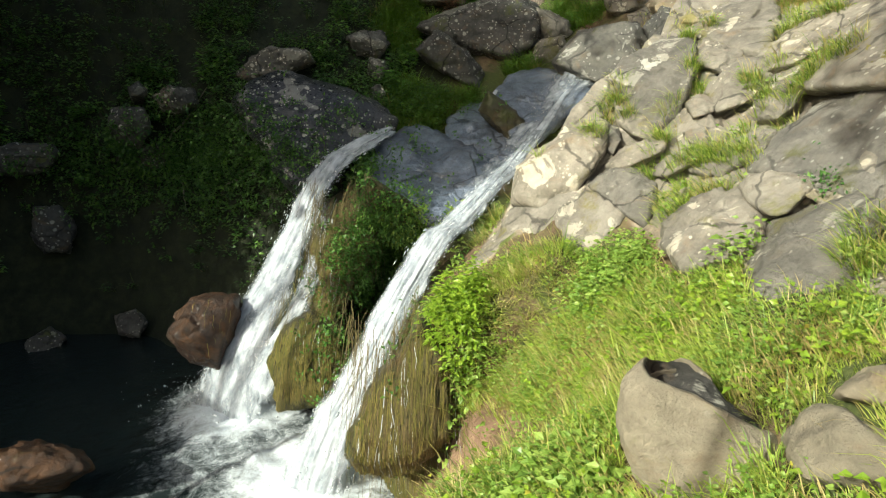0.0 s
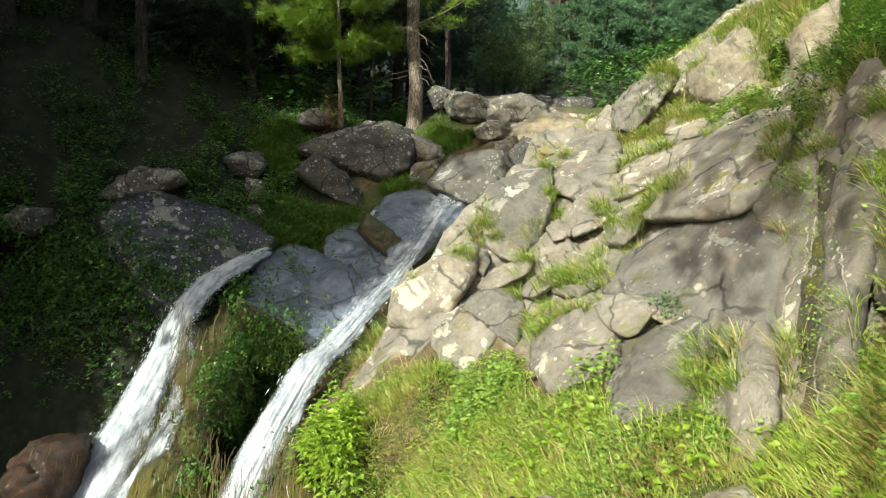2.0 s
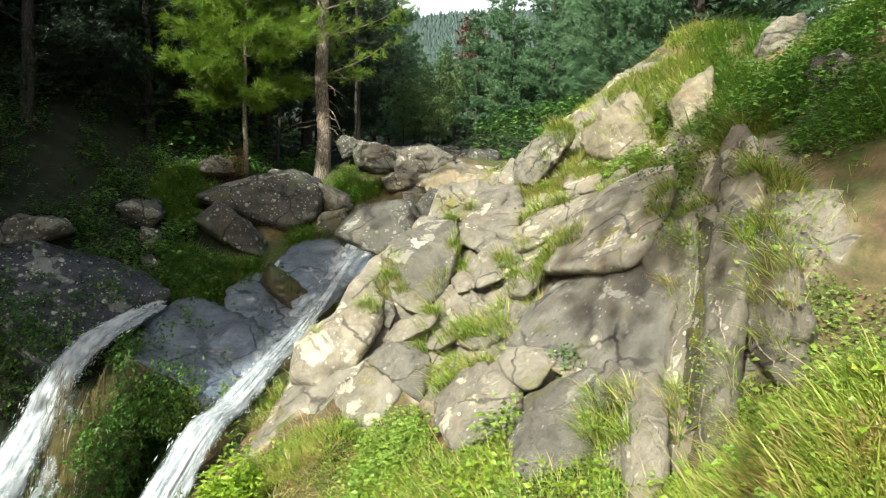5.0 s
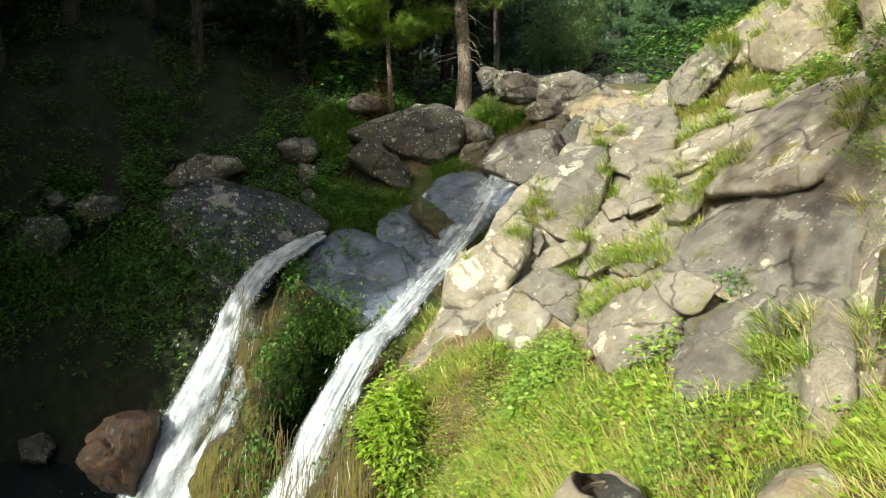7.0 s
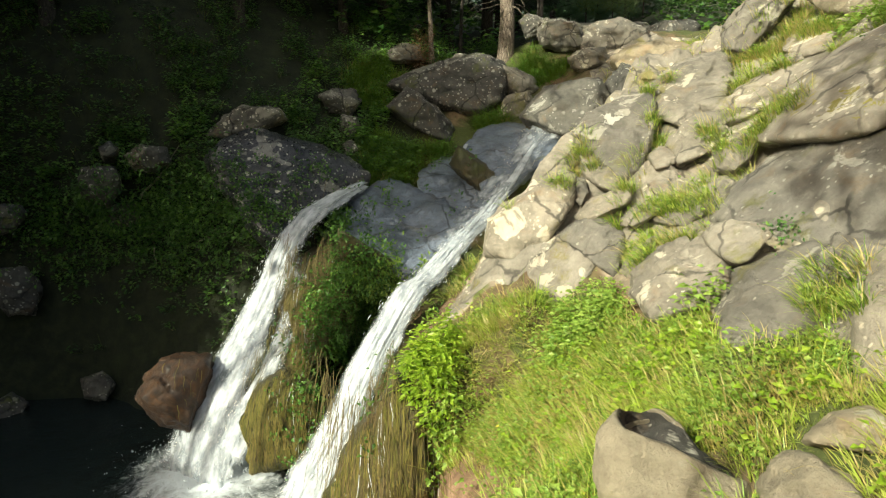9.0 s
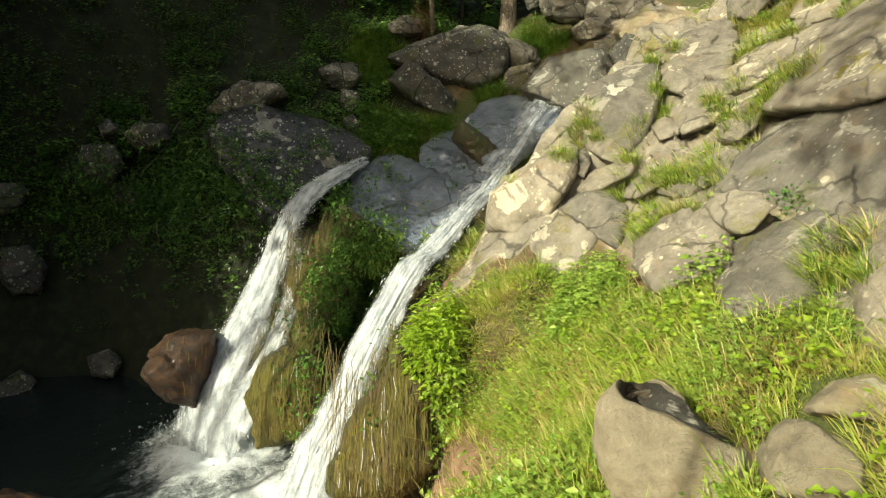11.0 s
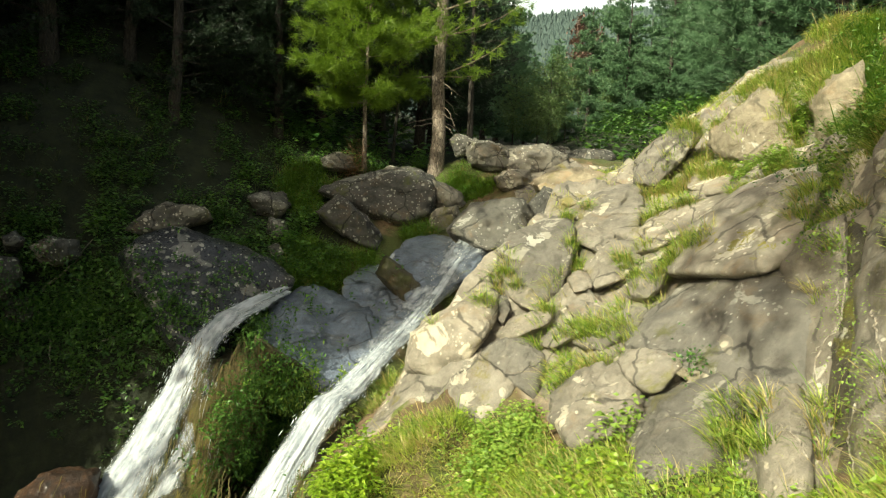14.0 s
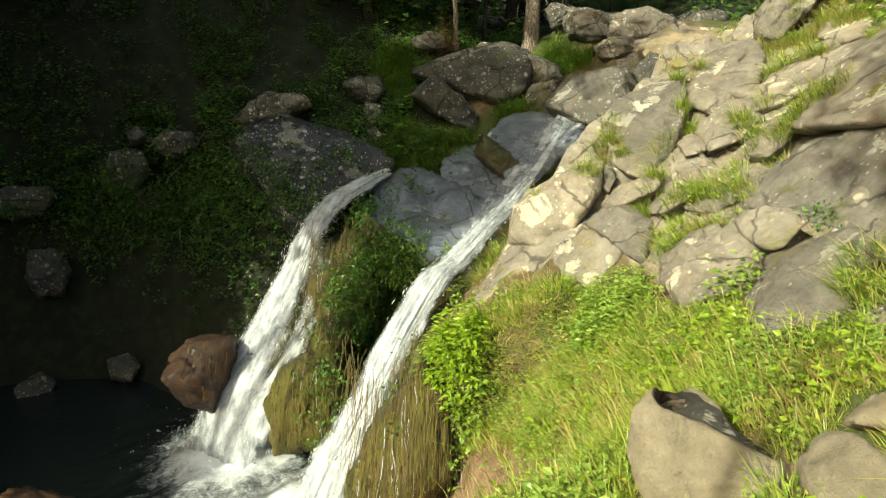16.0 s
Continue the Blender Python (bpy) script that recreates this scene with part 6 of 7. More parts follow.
def face_tree():
    """The rocks and the steep ground by the falls, for plants that cling to their faces."""
    g = bpy.data.objects["ground"].data
    co = np.empty(len(g.vertices) * 3)
    g.vertices.foreach_get("co", co)
    co = co.reshape(-1, 3)
    inside = (np.abs(co[:, 0]) < 8) & (co[:, 1] > 0) & (co[:, 1] < 15)
    fs = [list(q.vertices) for q in g.polygons if inside[q.vertices[0]]]
    vs = [Vector(c) for c in co]
    n = len(vs)
    for ob in ROCKS:
        off = Vector(ob.location)
        vs += [v.co + off for v in ob.data.vertices]
        fs += [[i + n for i in q.vertices] for q in ob.data.polygons]
        n += len(ob.data.vertices)
    return BVHTree.FromPolygons(vs, fs)


FACES = face_tree()


def cling(n, centre, size, seed, way=(0.05, 1.0, -0.22), steep=0.9):
    """Points on the faces round a centre, found along a way that runs into the slope: x, y, z and the normal."""
    rng = np.random.default_rng(seed)
    out, nor = [], []
    w = Vector(way).normalized()
    for _ in range(n):
        q = np.array(centre) + rng.normal(0, 0.5, 3) * size
        start = Vector(q) - w * 1.6
        hit = FACES.ray_cast(start, w, 3.6)
        if hit[0] and hit[1].z < steep and (hit[0] - Vector(q)).length < 1.3:
            out.append(hit[0][:])
            nor.append((hit[1] if hit[1].dot(w) < 0 else -hit[1])[:])
    return np.array(out), np.array(nor)


def clinging(n, centre, size, leaf, count, material, label, seed, slim=0.3, depth=0.14, way=(0.05, 1.0, -0.22), steep=0.9):
    """Leafy plants that grow out of a face."""
    p, nor = cling(n, centre, size, seed, way, steep)
    if not len(p):
        return
    rng = np.random.default_rng(seed + 1)
    p, nor = np.repeat(p, count, 0), np.repeat(nor, count, 0)
    k = len(p)
    at = p + nor * rng.uniform(0.01, depth, k)[:, None] + rng.normal(0, 0.05, (k, 3))
    direction = nor * 0.6 + rng.normal(0, 0.55, (k, 3)) + (0, 0, -0.1)
    leaves("herb", at, direction, leaf * rng.uniform(0.55, 1.35, k), slim, material, label)


clinging(1500, (-0.72, 7.05, -2.65), (0.62, 0.8, 1.25), 0.05, 14, HERB_CLEFT, "dark leafy plants in the wet cleft between the falls", 45)
clinging(260, (-0.25, 7.3, -2.15), (0.6, 0.6, 0.4), 0.06, 8, HERB_SUN, "bright moss and weeds under the wet slab", 46, slim=0.24)
clinging(120, (-1.05, 8.6, -1.55), (0.35, 0.5, 0.3), 0.06, 10, HERB_SHADE, "tuft of weeds at the lip of the fall", 47)
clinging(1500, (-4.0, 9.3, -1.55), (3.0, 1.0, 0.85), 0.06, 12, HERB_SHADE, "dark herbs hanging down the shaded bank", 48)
clinging(120, (0.22, 5.1, -2.7), (0.2, 0.5, 0.9), 0.06, 8, HERB_SUN, "green weeds hanging beside the roots", 49)
for n, c, s, mat, lab, seed in (
        (46, (3.25, 2.75, 0.10), (0.03, 0.08, 0.6), HERB_SUN, "small ferns in a crack of the rock face", 55),
        (26, (3.15, 3.60, 0.02), (0.06, 0.3, 0.10), HERB_SUN, "fern on the rock face", 56),
        (110, (3.05, 3.35, -0.55), (0.03, 0.05, 0.9), HERB_SUN, "yellow-green moss in a wet groove", 57),
        (16, (2.62, 4.10, -0.82), (0.07, 0.2, 0.07), HERB_SHADE, "dark fern at the foot of the slab", 58),
        (90, (3.95, 4.70, 0.50), (0.45, 0.4, 0.5), HERB_SHADE, "dark weeds in the cleft above the slab", 59)):
    clinging(n, c, s, 0.016 if seed == 57 else 0.030, 9, mat, lab, seed, way=(0.55, 0.8, -0.1), depth=0.05)


# roots and dripping moss that hang down the wet rocks
def hanging(x, y, z, wide, deep, count, seed, label):
    rng = np.random.default_rng(seed)
    vs, fs, n = [], [], 0
    for _ in range(count):
        a = rng.uniform(-1, 1)
        a = round(a * 7 + rng.normal(0, 0.35)) / 7 + rng.normal(0, 0.035)
        start = np.array((x + a * wide, y + 0.25 * a * wide + rng.uniform(0, 0.3), z + 0.25 * deep * math.sin(5 * a) * 0.5 - rng.uniform(-0.05, 0.75) * deep))
        L = deep * rng.uniform(0.12, 0.42)
        k = 6
        t = np.linspace(0, 1, k)[:, None]
        q = start + np.array((rng.normal(0, 0.10) * L - 0.05, -0.55 * L - rng.uniform(0, 0.1), 0)) * t + np.array((0, 0, -L)) * t ** 1.1 + np.cumsum(rng.normal(0, 0.012, (k, 3)), 0)
        for i in range(k):
            hit = ROCK_TREE.ray_cast(Vector((q[i][0], q[i][1] - 3.0, q[i][2])), Vector((0, 1, 0)), 4.0)
            if hit[0]:
                q[i][1] = min(q[i][1], hit[0].y - 0.012)
        w = rng.uniform(0.0012, 0.0042) * np.linspace(1, 0.35, k)[:, None]
        s = np.array((0.9, 0.2, 0.0))
        vs.append(np.stack([q - s * w, q + s * w], 1).reshape(-1, 3))
        fs += [(n + 2 * i, n + 2 * i + 1, n + 2 * i + 3, n + 2 * i + 2) for i in range(k - 1)]
        n += 2 * k
    ob = raw_mesh("hanging_roots", np.concatenate(vs), fs, ROOTS)
    return tagged(ob, label, "roots", kind="stuff")


hanging(-0.42, 5.25, -2.35, 0.46, 1.7, 420, 81, "brown roots and dripping moss beside the chute")
hanging(-1.25, 7.75, -1.75, 0.42, 1.2, 620, 82, "rust-brown roots under the wet slab")
hanging(-0.05, 5.0, -2.7, 0.30, 1.3, 260, 84, "tangled brown roots over the wet rock")
hanging(-1.55, 7.0, -2.95, 0.45, 0.9, 420, 83, "yellow-brown dripping moss between the falls")


# a curtain of fine roots, moss and grass that clings to the wet rock faces
def curtain(centre, size, count, length, seed, label, material, width=0.003, way=(0.0, 1.0, -0.15)):
    rng = np.random.default_rng(seed)
    p, nor = cling(count, centre, size, seed, way, 0.95)
    w = Vector(way).normalized()
    vs, fs, n = [], [], 0
    for q0 in p:
        L = length * rng.lognormal(-0.2, 0.45)
        k = 6
        drift = rng.normal(0, 0.10)
        row = []
        for i in range(k):
            q = np.array(q0) + np.array((drift * L * i / k + rng.normal(0, 0.006), 0, -L * i / (k - 1)))
            hit = FACES.ray_cast(Vector(q) - w * 1.2, w, 2.4)
            if not hit[0] or (row and abs(hit[0].y - row[-1][1]) > 0.35):
                break
            row.append(np.array(hit[0]) - np.array(w) * (0.008 + 0.035 * rng.uniform() * math.sin(math.pi * (i + 0.3) / k)))
        if len(row) < 3:
            continue
        row = np.array(row)
        half = width * rng.uniform(0.5, 1.5) * np.linspace(1, 0.3, len(row))[:, None] * np.array((0.95, 0.25, 0))
        vs.append(np.stack([row - half, row + half], 1).reshape(-1, 3))
        fs += [(n + 2 * i, n + 2 * i + 1, n + 2 * i + 3, n + 2 * i + 2) for i in range(len(row) - 1)]
        n += 2 * len(row)
    if vs:
        tagged(raw_mesh("hanging_roots", np.concatenate(vs), fs, material), label, "roots", kind="stuff")


curtain((-0.42, 5.05, -3.1), (0.75, 0.5, 1.5), 1300, 0.38, 181, "thick brown curtain of dripping roots beside the chute", ROOTS)
curtain((-0.45, 5.05, -3.0), (0.75, 0.5, 1.5), 1500, 0.26, 182, "olive moss strands on the wet rock", MOSS_STRAND)
curtain((-0.42, 5.05, -3.3), (0.75, 0.5, 1.3), 46, 0.42, 185, "thin white drips over the rock beside the chute", FROTH, width=0.003)
curtain((-1.35, 7.3, -2.6), (0.6, 0.6, 1.1), 40, 0.45, 186, "thin white drips between the falls", FROTH, width=0.003)
curtain((-1.25, 7.5, -2.3), (0.7, 0.6, 1.0), 1100, 0.40, 183, "rust-brown roots on the wet rock between the falls", ROOTS)
curtain((-1.55, 7.0, -3.3), (0.8, 0.6, 1.1), 2800, 0.22, 184, "golden moss strands on the wet rock between the falls", MOSS_STRAND)


# grass in the shade of the pines and round the slabs
shady = sprinkle(26000, (-1.6, 4.0, 9.6, 13.6), lambda x, y: np.maximum.reduce([clump(a, b, r)(x, y) for a, b, r in ((-0.35, 10.5, 0.7), (0.25, 10.6, 0.5), (-0.9, 10.0, 0.5), (2.6, 12.4, 0.75), (3.0, 13.0, 0.6), (0.9, 12.9, 0.6), (-0.5, 12.3, 0.9), (1.4, 11.2, 0.4))]), 61, 0.2)
grass("grass", shady, 0.24, 0.004, GRASS_LUSH, 62, "long dark grass hanging round the boulders", lean=1.4, blades=5, hang=0.3)
herbs("herb", shady[::7], 0.05, 0.18, 9, HERB_BANK, "small leafy weeds round the boulders by the stream", 63)


# undergrowth up the valley
brush = sprinkle(1500, (-12, 18, 13.5, 34), lambda x, y: smoothstep(2.0, 3.2, np.abs(x - 3.6 - 0.3 * (y - 12))) * 0.8, 51)
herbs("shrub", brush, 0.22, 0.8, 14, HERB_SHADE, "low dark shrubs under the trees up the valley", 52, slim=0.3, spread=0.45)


# ---- trees ----
def tube(points, radii, sides=8):
    """A bent, tapering limb: verts and faces."""
    points = np.array(points, float)
    along = np.gradient(points, axis=0)
    along /= np.linalg.norm(along, axis=1, keepdims=True) + 1e-9
    ref = np.array((0.31, 0.95, 0.05)) if abs(along[0][2]) > 0.6 else np.array((0, 0, 1.0))
    a = np.cross(along, ref)
    a /= np.linalg.norm(a, axis=1, keepdims=True) + 1e-9
    b = np.cross(along, a)
    ang = np.linspace(0, math.tau, sides, endpoint=False)
    ring = np.cos(ang)[None, :, None] * a[:, None] + np.sin(ang)[None, :, None] * b[:, None]
    v = (points[:, None] + ring * np.array(radii)[:, None, None]).reshape(-1, 3)
    f = [(i * sides + j, i * sides + (j + 1) % sides, (i + 1) * sides + (j + 1) % sides, (i + 1) * sides + j)
         for i in range(len(points) - 1) for j in range(sides)]
    return v, f


def join(pieces):
    vs, fs, n = [], [], 0
    for v, f in pieces:
        vs.append(v)
        fs += [tuple(i + n for i in q) for q in f]
        n += len(v)
    return np.concatenate(vs), fs


def needle_tufts(at, way, length, per, width, rng, open_=0.9):
    """Bunches of needles that spray from each point about a way."""
    n = len(at) * per
    p, w = np.repeat(at, per, 0), np.repeat(way, per, 0)
    d = w + rng.normal(0, open_, (n, 3)) * 0.62
    d /= np.linalg.norm(d, axis=1, keepdims=True) + 1e-9
    s = np.cross(d, rng.normal(0, 1, (n, 3)))
    s /= np.linalg.norm(s, axis=1, keepdims=True) + 1e-9
    L = length * rng.uniform(0.6, 1.15, n)[:, None]
    q = p + rng.normal(0, 0.02, (n, 3))
    v = np.stack([q - s * width, q + s * width, q + d * L + np.array((0, 0, -0.12)) * L], 1).reshape(-1, 3)
    f = np.arange(n * 3).reshape(-1, 3)
    return v, f


PINE_BARK = bark_material("pine_bark", (0.09, 0.07, 0.055), (0.28, 0.225, 0.175), (0.44, 0.37, 0.30))
# bark darkened further to carry some of the wood's shade
DARK_BARK = bark_material("dark_bark", (0.02, 0.017, 0.014), (0.055, 0.046, 0.037), (0.11, 0.093, 0.077))
NEEDLE_BRIGHT = leaf_material("needles_bright", ((0.10, 0.18, 0.015), (0.15, 0.25, 0.022), (0.23, 0.33, 0.03), (0.14, 0.24, 0.02)), through=0.35)
NEEDLE_BLUE = leaf_material("needles_blue", ((0.075, 0.155, 0.075), (0.115, 0.215, 0.105), (0.16, 0.27, 0.135), (0.10, 0.20, 0.10)), through=0.25)
# shaded copy of the conifer needles: the wood's gloom is in the colour
NEEDLE_SHADE = leaf_material("needles_shade", ((0.013, 0.030, 0.013), (0.02, 0.042, 0.018), (0.03, 0.056, 0.024), (0.02, 0.038, 0.017)), through=0.2)
# far conifers: distance haze is mixed into this greyed blue-green
NEEDLE_HAZE = leaf_material("needles_haze", ((0.045, 0.075, 0.070), (0.052, 0.083, 0.076), (0.060, 0.094, 0.084), (0.050, 0.078, 0.073)), rough=0.9, through=0.1)
LEAF_TREE = leaf_material("tree_leaves", ((0.10, 0.17, 0.06), (0.14, 0.22, 0.07), (0.19, 0.27, 0.09), (0.12, 0.19, 0.065)), through=0.35)


def pine(at, height, girth, crown_from, reach, tufts, needle, needle_width, material, bark, label, seed, per=16, lean=(0, 0), whorl=0.5, dead=0, tip=0.25, sides=10, split=False):
    rng = np.random.default_rng(seed)
    tree = tagged(new("pine_tree"), label, "tree")
    tree.location = at
    zs = np.linspace(-0.3, height, 14)
    wob = np.cumsum(rng.normal(0, 0.012, (14, 2)), 0) * height * 0.25
    stem = np.stack([wob[:, 0] + lean[0] * zs, wob[:, 1] + lean[1] * zs, zs], 1)
    stem[:, :2] -= stem[0, :2]
    rad = girth * (1 - 0.82 * np.clip(zs / height, 0, 1)) * (1 + 0.35 * np.exp(-np.clip(zs, 0, 9) * 4))
    v, f = tube(stem, rad, sides)
    raw_mesh("trunk", v, f, bark, tree, smooth=True)
    limbs, ends, ways = [], [], []
    z = crown_from
    while z < height * 0.985:
        k = (z - crown_from) / max(height - crown_from, 0.1)
        span = reach * (tip + (1 - tip) * (1 - k) ** 0.8) * (0.65 + 0.35 * min(1, k * 6))
        for _ in range(rng.integers(3, 6)):
            az = rng.uniform(0, math.tau)
            L = span * rng.uniform(0.6, 1.1)
            base = np.array([np.interp(z, zs, stem[:, 0]), np.interp(z, zs, stem[:, 1]), z])
            rise = rng.uniform(-0.1, 0.35)
            t = np.linspace(0, 1, 5)[:, None]
            out = np.array((math.cos(az), math.sin(az), 0))
            pts = base + out * L * t + np.array((0, 0, 1)) * L * (rise * t - 0.15 * t * t + 0.25 * t ** 3)
            limbs.append(tube(pts, np.linspace(max(0.012, girth * 0.16 * (1 - k)), 0.005, 5), 5))
            m = max(2, int(tufts * L / reach))
            tt = rng.uniform(0.3, 1.0, m)
            q = np.stack([np.interp(tt, t[:, 0], pts[:, i]) for i in range(3)], 1)
            q += rng.normal(0, 0.10 * L + 0.03, (m, 3)) * (1, 1, 0.45)
            ends.append(q)
            ways.append(out * 0.7 + rng.normal(0, 0.35, (m, 3)) + (0, 0, 0.45))
        z += whorl * rng.uniform(0.7, 1.3)
    for _ in range(dead):
        az, zz = rng.uniform(0, math.tau), rng.uniform(crown_from * 0.45, crown_from)
        L = rng.uniform(0.5, 1.3)
        t = np.linspace(0, 1, 6)[:, None]
        out = np.array((math.cos(az), math.sin(az), 0))
        pts = np.array((0, 0, zz)) + out * L * t + (0, 0, -0.35 * L) * t * t + rng.normal(0, 0.03, (6, 3)) * t
        limbs.append(tube(pts, np.linspace(0.014, 0.004, 6), 5))
    if split:
        for v, f in limbs:
            raw_mesh("branch", v, f, bark, tree)
    else:
        v, f = join(limbs)
        tagged(raw_mesh("branch", v, f, bark, tree), "bare dark boughs inside the crown", kind="stuff")
    v, f = needle_tufts(np.concatenate(ends), np.concatenate(ways), needle, per, needle_width, rng)
    tagged(raw_mesh("crown", v.tolist(), f.tolist(), material, tree), "green sprays of long needles", kind="stuff")
    return tree


def leaf_tree(at, height, girth, reach, count, leaf, material, bark, label, seed, crown_from=0.35):
    rng = np.random.default_rng(seed)
    tree = tagged(new("tree"), label, "tree")
    tree.location = at
    zs = np.linspace(-0.3, height * 0.9, 10)
    stem = np.stack([np.cumsum(rng.normal(0, 0.05, 10)), np.cumsum(rng.normal(0, 0.05, 10)), zs], 1)
    stem[:, :2] -= stem[0, :2]
    v, f = tube(stem, girth * (1 - 0.8 * np.clip(zs / height, 0, 1)), 9)
    raw_mesh("trunk", v, f, bark, tree, smooth=True)
    limbs, at_, way_ = [], [], []
    for _ in range(34):
        z = height * rng.uniform(crown_from, 0.92)
        az = rng.uniform(0, math.tau)
        k = (z / height - crown_from) / (1 - crown_from)
        L = reach * rng.uniform(0.5, 1.1) * math.sin(math.pi * (0.15 + 0.75 * k))
        base = np.array([np.interp(z, zs, stem[:, 0]), np.interp(z, zs, stem[:, 1]), z])
        out = np.array((math.cos(az), math.sin(az), rng.uniform(0.1, 0.6)))
        t = np.linspace(0, 1, 5)[:, None]
        pts = base + out * L * t + rng.normal(0, 0.06, (5, 3)) * t * L
        limbs.append(tube(pts, np.linspace(girth * 0.25, 0.01, 5), 5))
        m = count // 34
        tt = rng.uniform(0.25, 1.05, m)
        q = base + out * L * tt[:, None] + rng.normal(0, 0.22 * reach, (m, 3)) * (0.8, 0.8, 0.5)
        at_.append(q)
        way_.append(rng.normal(0, 0.7, (m, 3)) + (0, 0, -0.3))
    v, f = join(limbs)
    tagged(raw_mesh("branch", v, f, bark, tree), "bare dark boughs inside the crown", kind="stuff")
    a, w = np.concatenate(at_), np.concatenate(way_)
    crown = leaves("crown", a, w, leaf * rng.uniform(0.6, 1.3, len(a)), 0.34, material, parent=tree)
    tagged(crown, "green leaves of the crown", kind="stuff")
    return tree


def stand(x, y, sink=0.05):
    return (x, y, ground_at(x, y) - sink)


pine(stand(1.93, 13.3), 15.0, 0.15, 2.1, 2.1, 34, 0.20, 0.005, NEEDLE_BRIGHT, PINE_BARK, "tall pine with reddish scaly bark beside the stream", 61, per=22, dead=9, whorl=0.75, split=True)
pine(stand(0.43, 12.95), 5.0, 0.055, 1.6, 1.55, 60, 0.23, 0.005, NEEDLE_BRIGHT, PINE_BARK, "young pine with bright sunlit needles", 62, per=38, whorl=0.30, tip=0.35, split=True)
pine(stand(1.15, 14.6), 6.0, 0.04, 2.6, 1.0, 10, 0.22, 0.006, NEEDLE_BRIGHT, DARK_BARK, "thin pine sapling behind the boulders", 63, per=20, whorl=0.5)
pine(stand(3.3, 16.5), 9.0, 0.09, 2.4, 1.6, 12, 0.26, 0.009, NEEDLE_SHADE, DARK_BARK, "slender pine at the wood's edge, needles coloured for shade", 64, per=18)

fir_a = pine(stand(22.0, 27.0), 13.0, 0.20, 0.8, 3.6, 64, 0.32, 0.020, NEEDLE_BLUE, DARK_BARK, "blue-green conifer with dense drooping boughs", 71, per=20, whorl=0.55, tip=0.12)
fir_b = pine(stand(13.2, 16.5), 15.0, 0.22, 0.8, 4.2, 76, 0.26, 0.014, NEEDLE_BLUE, DARK_BARK, "tall blue-green conifer on the slope", 72, per=22, whorl=0.5, tip=0.12)
fir_c = pine(stand(-6.0, 18.0), 14.0, 0.20, 1.2, 3.6, 56, 0.22, 0.011, NEEDLE_SHADE, DARK_BARK, "conifer in the shaded wood, needles coloured for shade", 73, per=20, whorl=0.55, tip=0.15)
oak_a = leaf_tree(stand(9.9, 30.0), 4.6, 0.05, 1.3, 3000, 0.11, LEAF_TREE, DARK_BARK, "slender broad-leaved tree with yellow-green leaves", 74, 0.25)
# unseen trees left of the pool, added only to block the sun
shade_tree_b = leaf_tree(stand(-9.4, 5.0), 5.6, 0.2, 2.3, 3600, 0.22, HERB_SHADE, DARK_BARK, "unseen airy tree added to shade the far bank", 75, 0.10)
shade_tree_c = leaf_tree(stand(-12.2, 8.0), 9.5, 0.25, 3.0, 16000, 0.26, HERB_SHADE, DARK_BARK, "unseen dense tree added to shade the left wood", 76, 0.10)
shade_tree_d = leaf_tree(stand(-8.0, 3.6), 8.0, 0.25, 2.0, 11000, 0.24, HERB_SHADE, DARK_BARK, "unseen high-crowned tree added to shade slabs and boulders", 77, 0.75)


# more unseen trees and a shrub, each added to shade one spot
shade_tree_e = leaf_tree(stand(-4.3, -3.0), 11.2, 0.05, 1.6, 750, 0.19, HERB_SHADE, DARK_BARK, "unseen airy tree added to shade the rock face", 78, 0.74)
shade_tree_f = leaf_tree(stand(-8.1, 1.9), 8.2 - ground_at(-8.1, 1.9), 0.06, 1.25, 6500, 0.2, HERB_SHADE, DARK_BARK, "unseen slim tree added to shade the wet slabs", 79, 0.66)
shade_tree_g = leaf_tree(stand(-7.6, 2.0), 12.6 - ground_at(-7.6, 2.0), 0.05, 1.7, 1700, 0.2, HERB_SHADE, DARK_BARK, "unseen tall tree added to shade the stream bed", 81, 0.74)
bush = leaf_tree(stand(-8.8, 1.75), 1.1 - ground_at(-8.8, 1.75), 0.04, 0.75, 2200, 0.14, HERB_SHADE, DARK_BARK, "unseen shrub added to block a sun patch on the pool", 84, 0.08)
shade_tree_h = leaf_tree(stand(-8.2, 0.4), 5.7 - ground_at(-8.2, 0.4), 0.07, 0.6, 2600, 0.17, HERB_SHADE, DARK_BARK, "unseen small tree added to shade the cleft", 82, 0.72)
shade_tree_i = leaf_tree(stand(-4.5, -4.1), 10.6 - ground_at(-4.5, -4.1), 0.06, 1.5, 2300, 0.19, HERB_SHADE, DARK_BARK, "unseen airy tree added to shade the top of the rock face", 83, 0.80)
RUST_LEAF = leaf_material("rust_leaves", ((0.10, 0.055, 0.04), (0.13, 0.07, 0.05), (0.17, 0.095, 0.07), (0.11, 0.065, 0.05)), through=0.2)
dead_tree = leaf_tree(stand(17.8, 46.9), 15.9 - ground_at(17.8, 46.9), 0.1, 1.4, 2200, 0.24, RUST_LEAF, DARK_BARK, "dying tree with rust-red leaves among the conifers", 80, 0.35)


def wood(model, spots, seed):
    """Copies of a tree: x, y and height."""
    rnd = random.Random(seed)
    full = max(v.co.z for o in model.children for v in o.data.vertices)
    for x, y, h in spots:
        copy_thing(model, Matrix.Translation(stand(x, y, 0.2)) @ Matrix.Rotation(rnd.uniform(0, math.tau), 4, "Z") @ Matrix.Scale(h / full, 4))


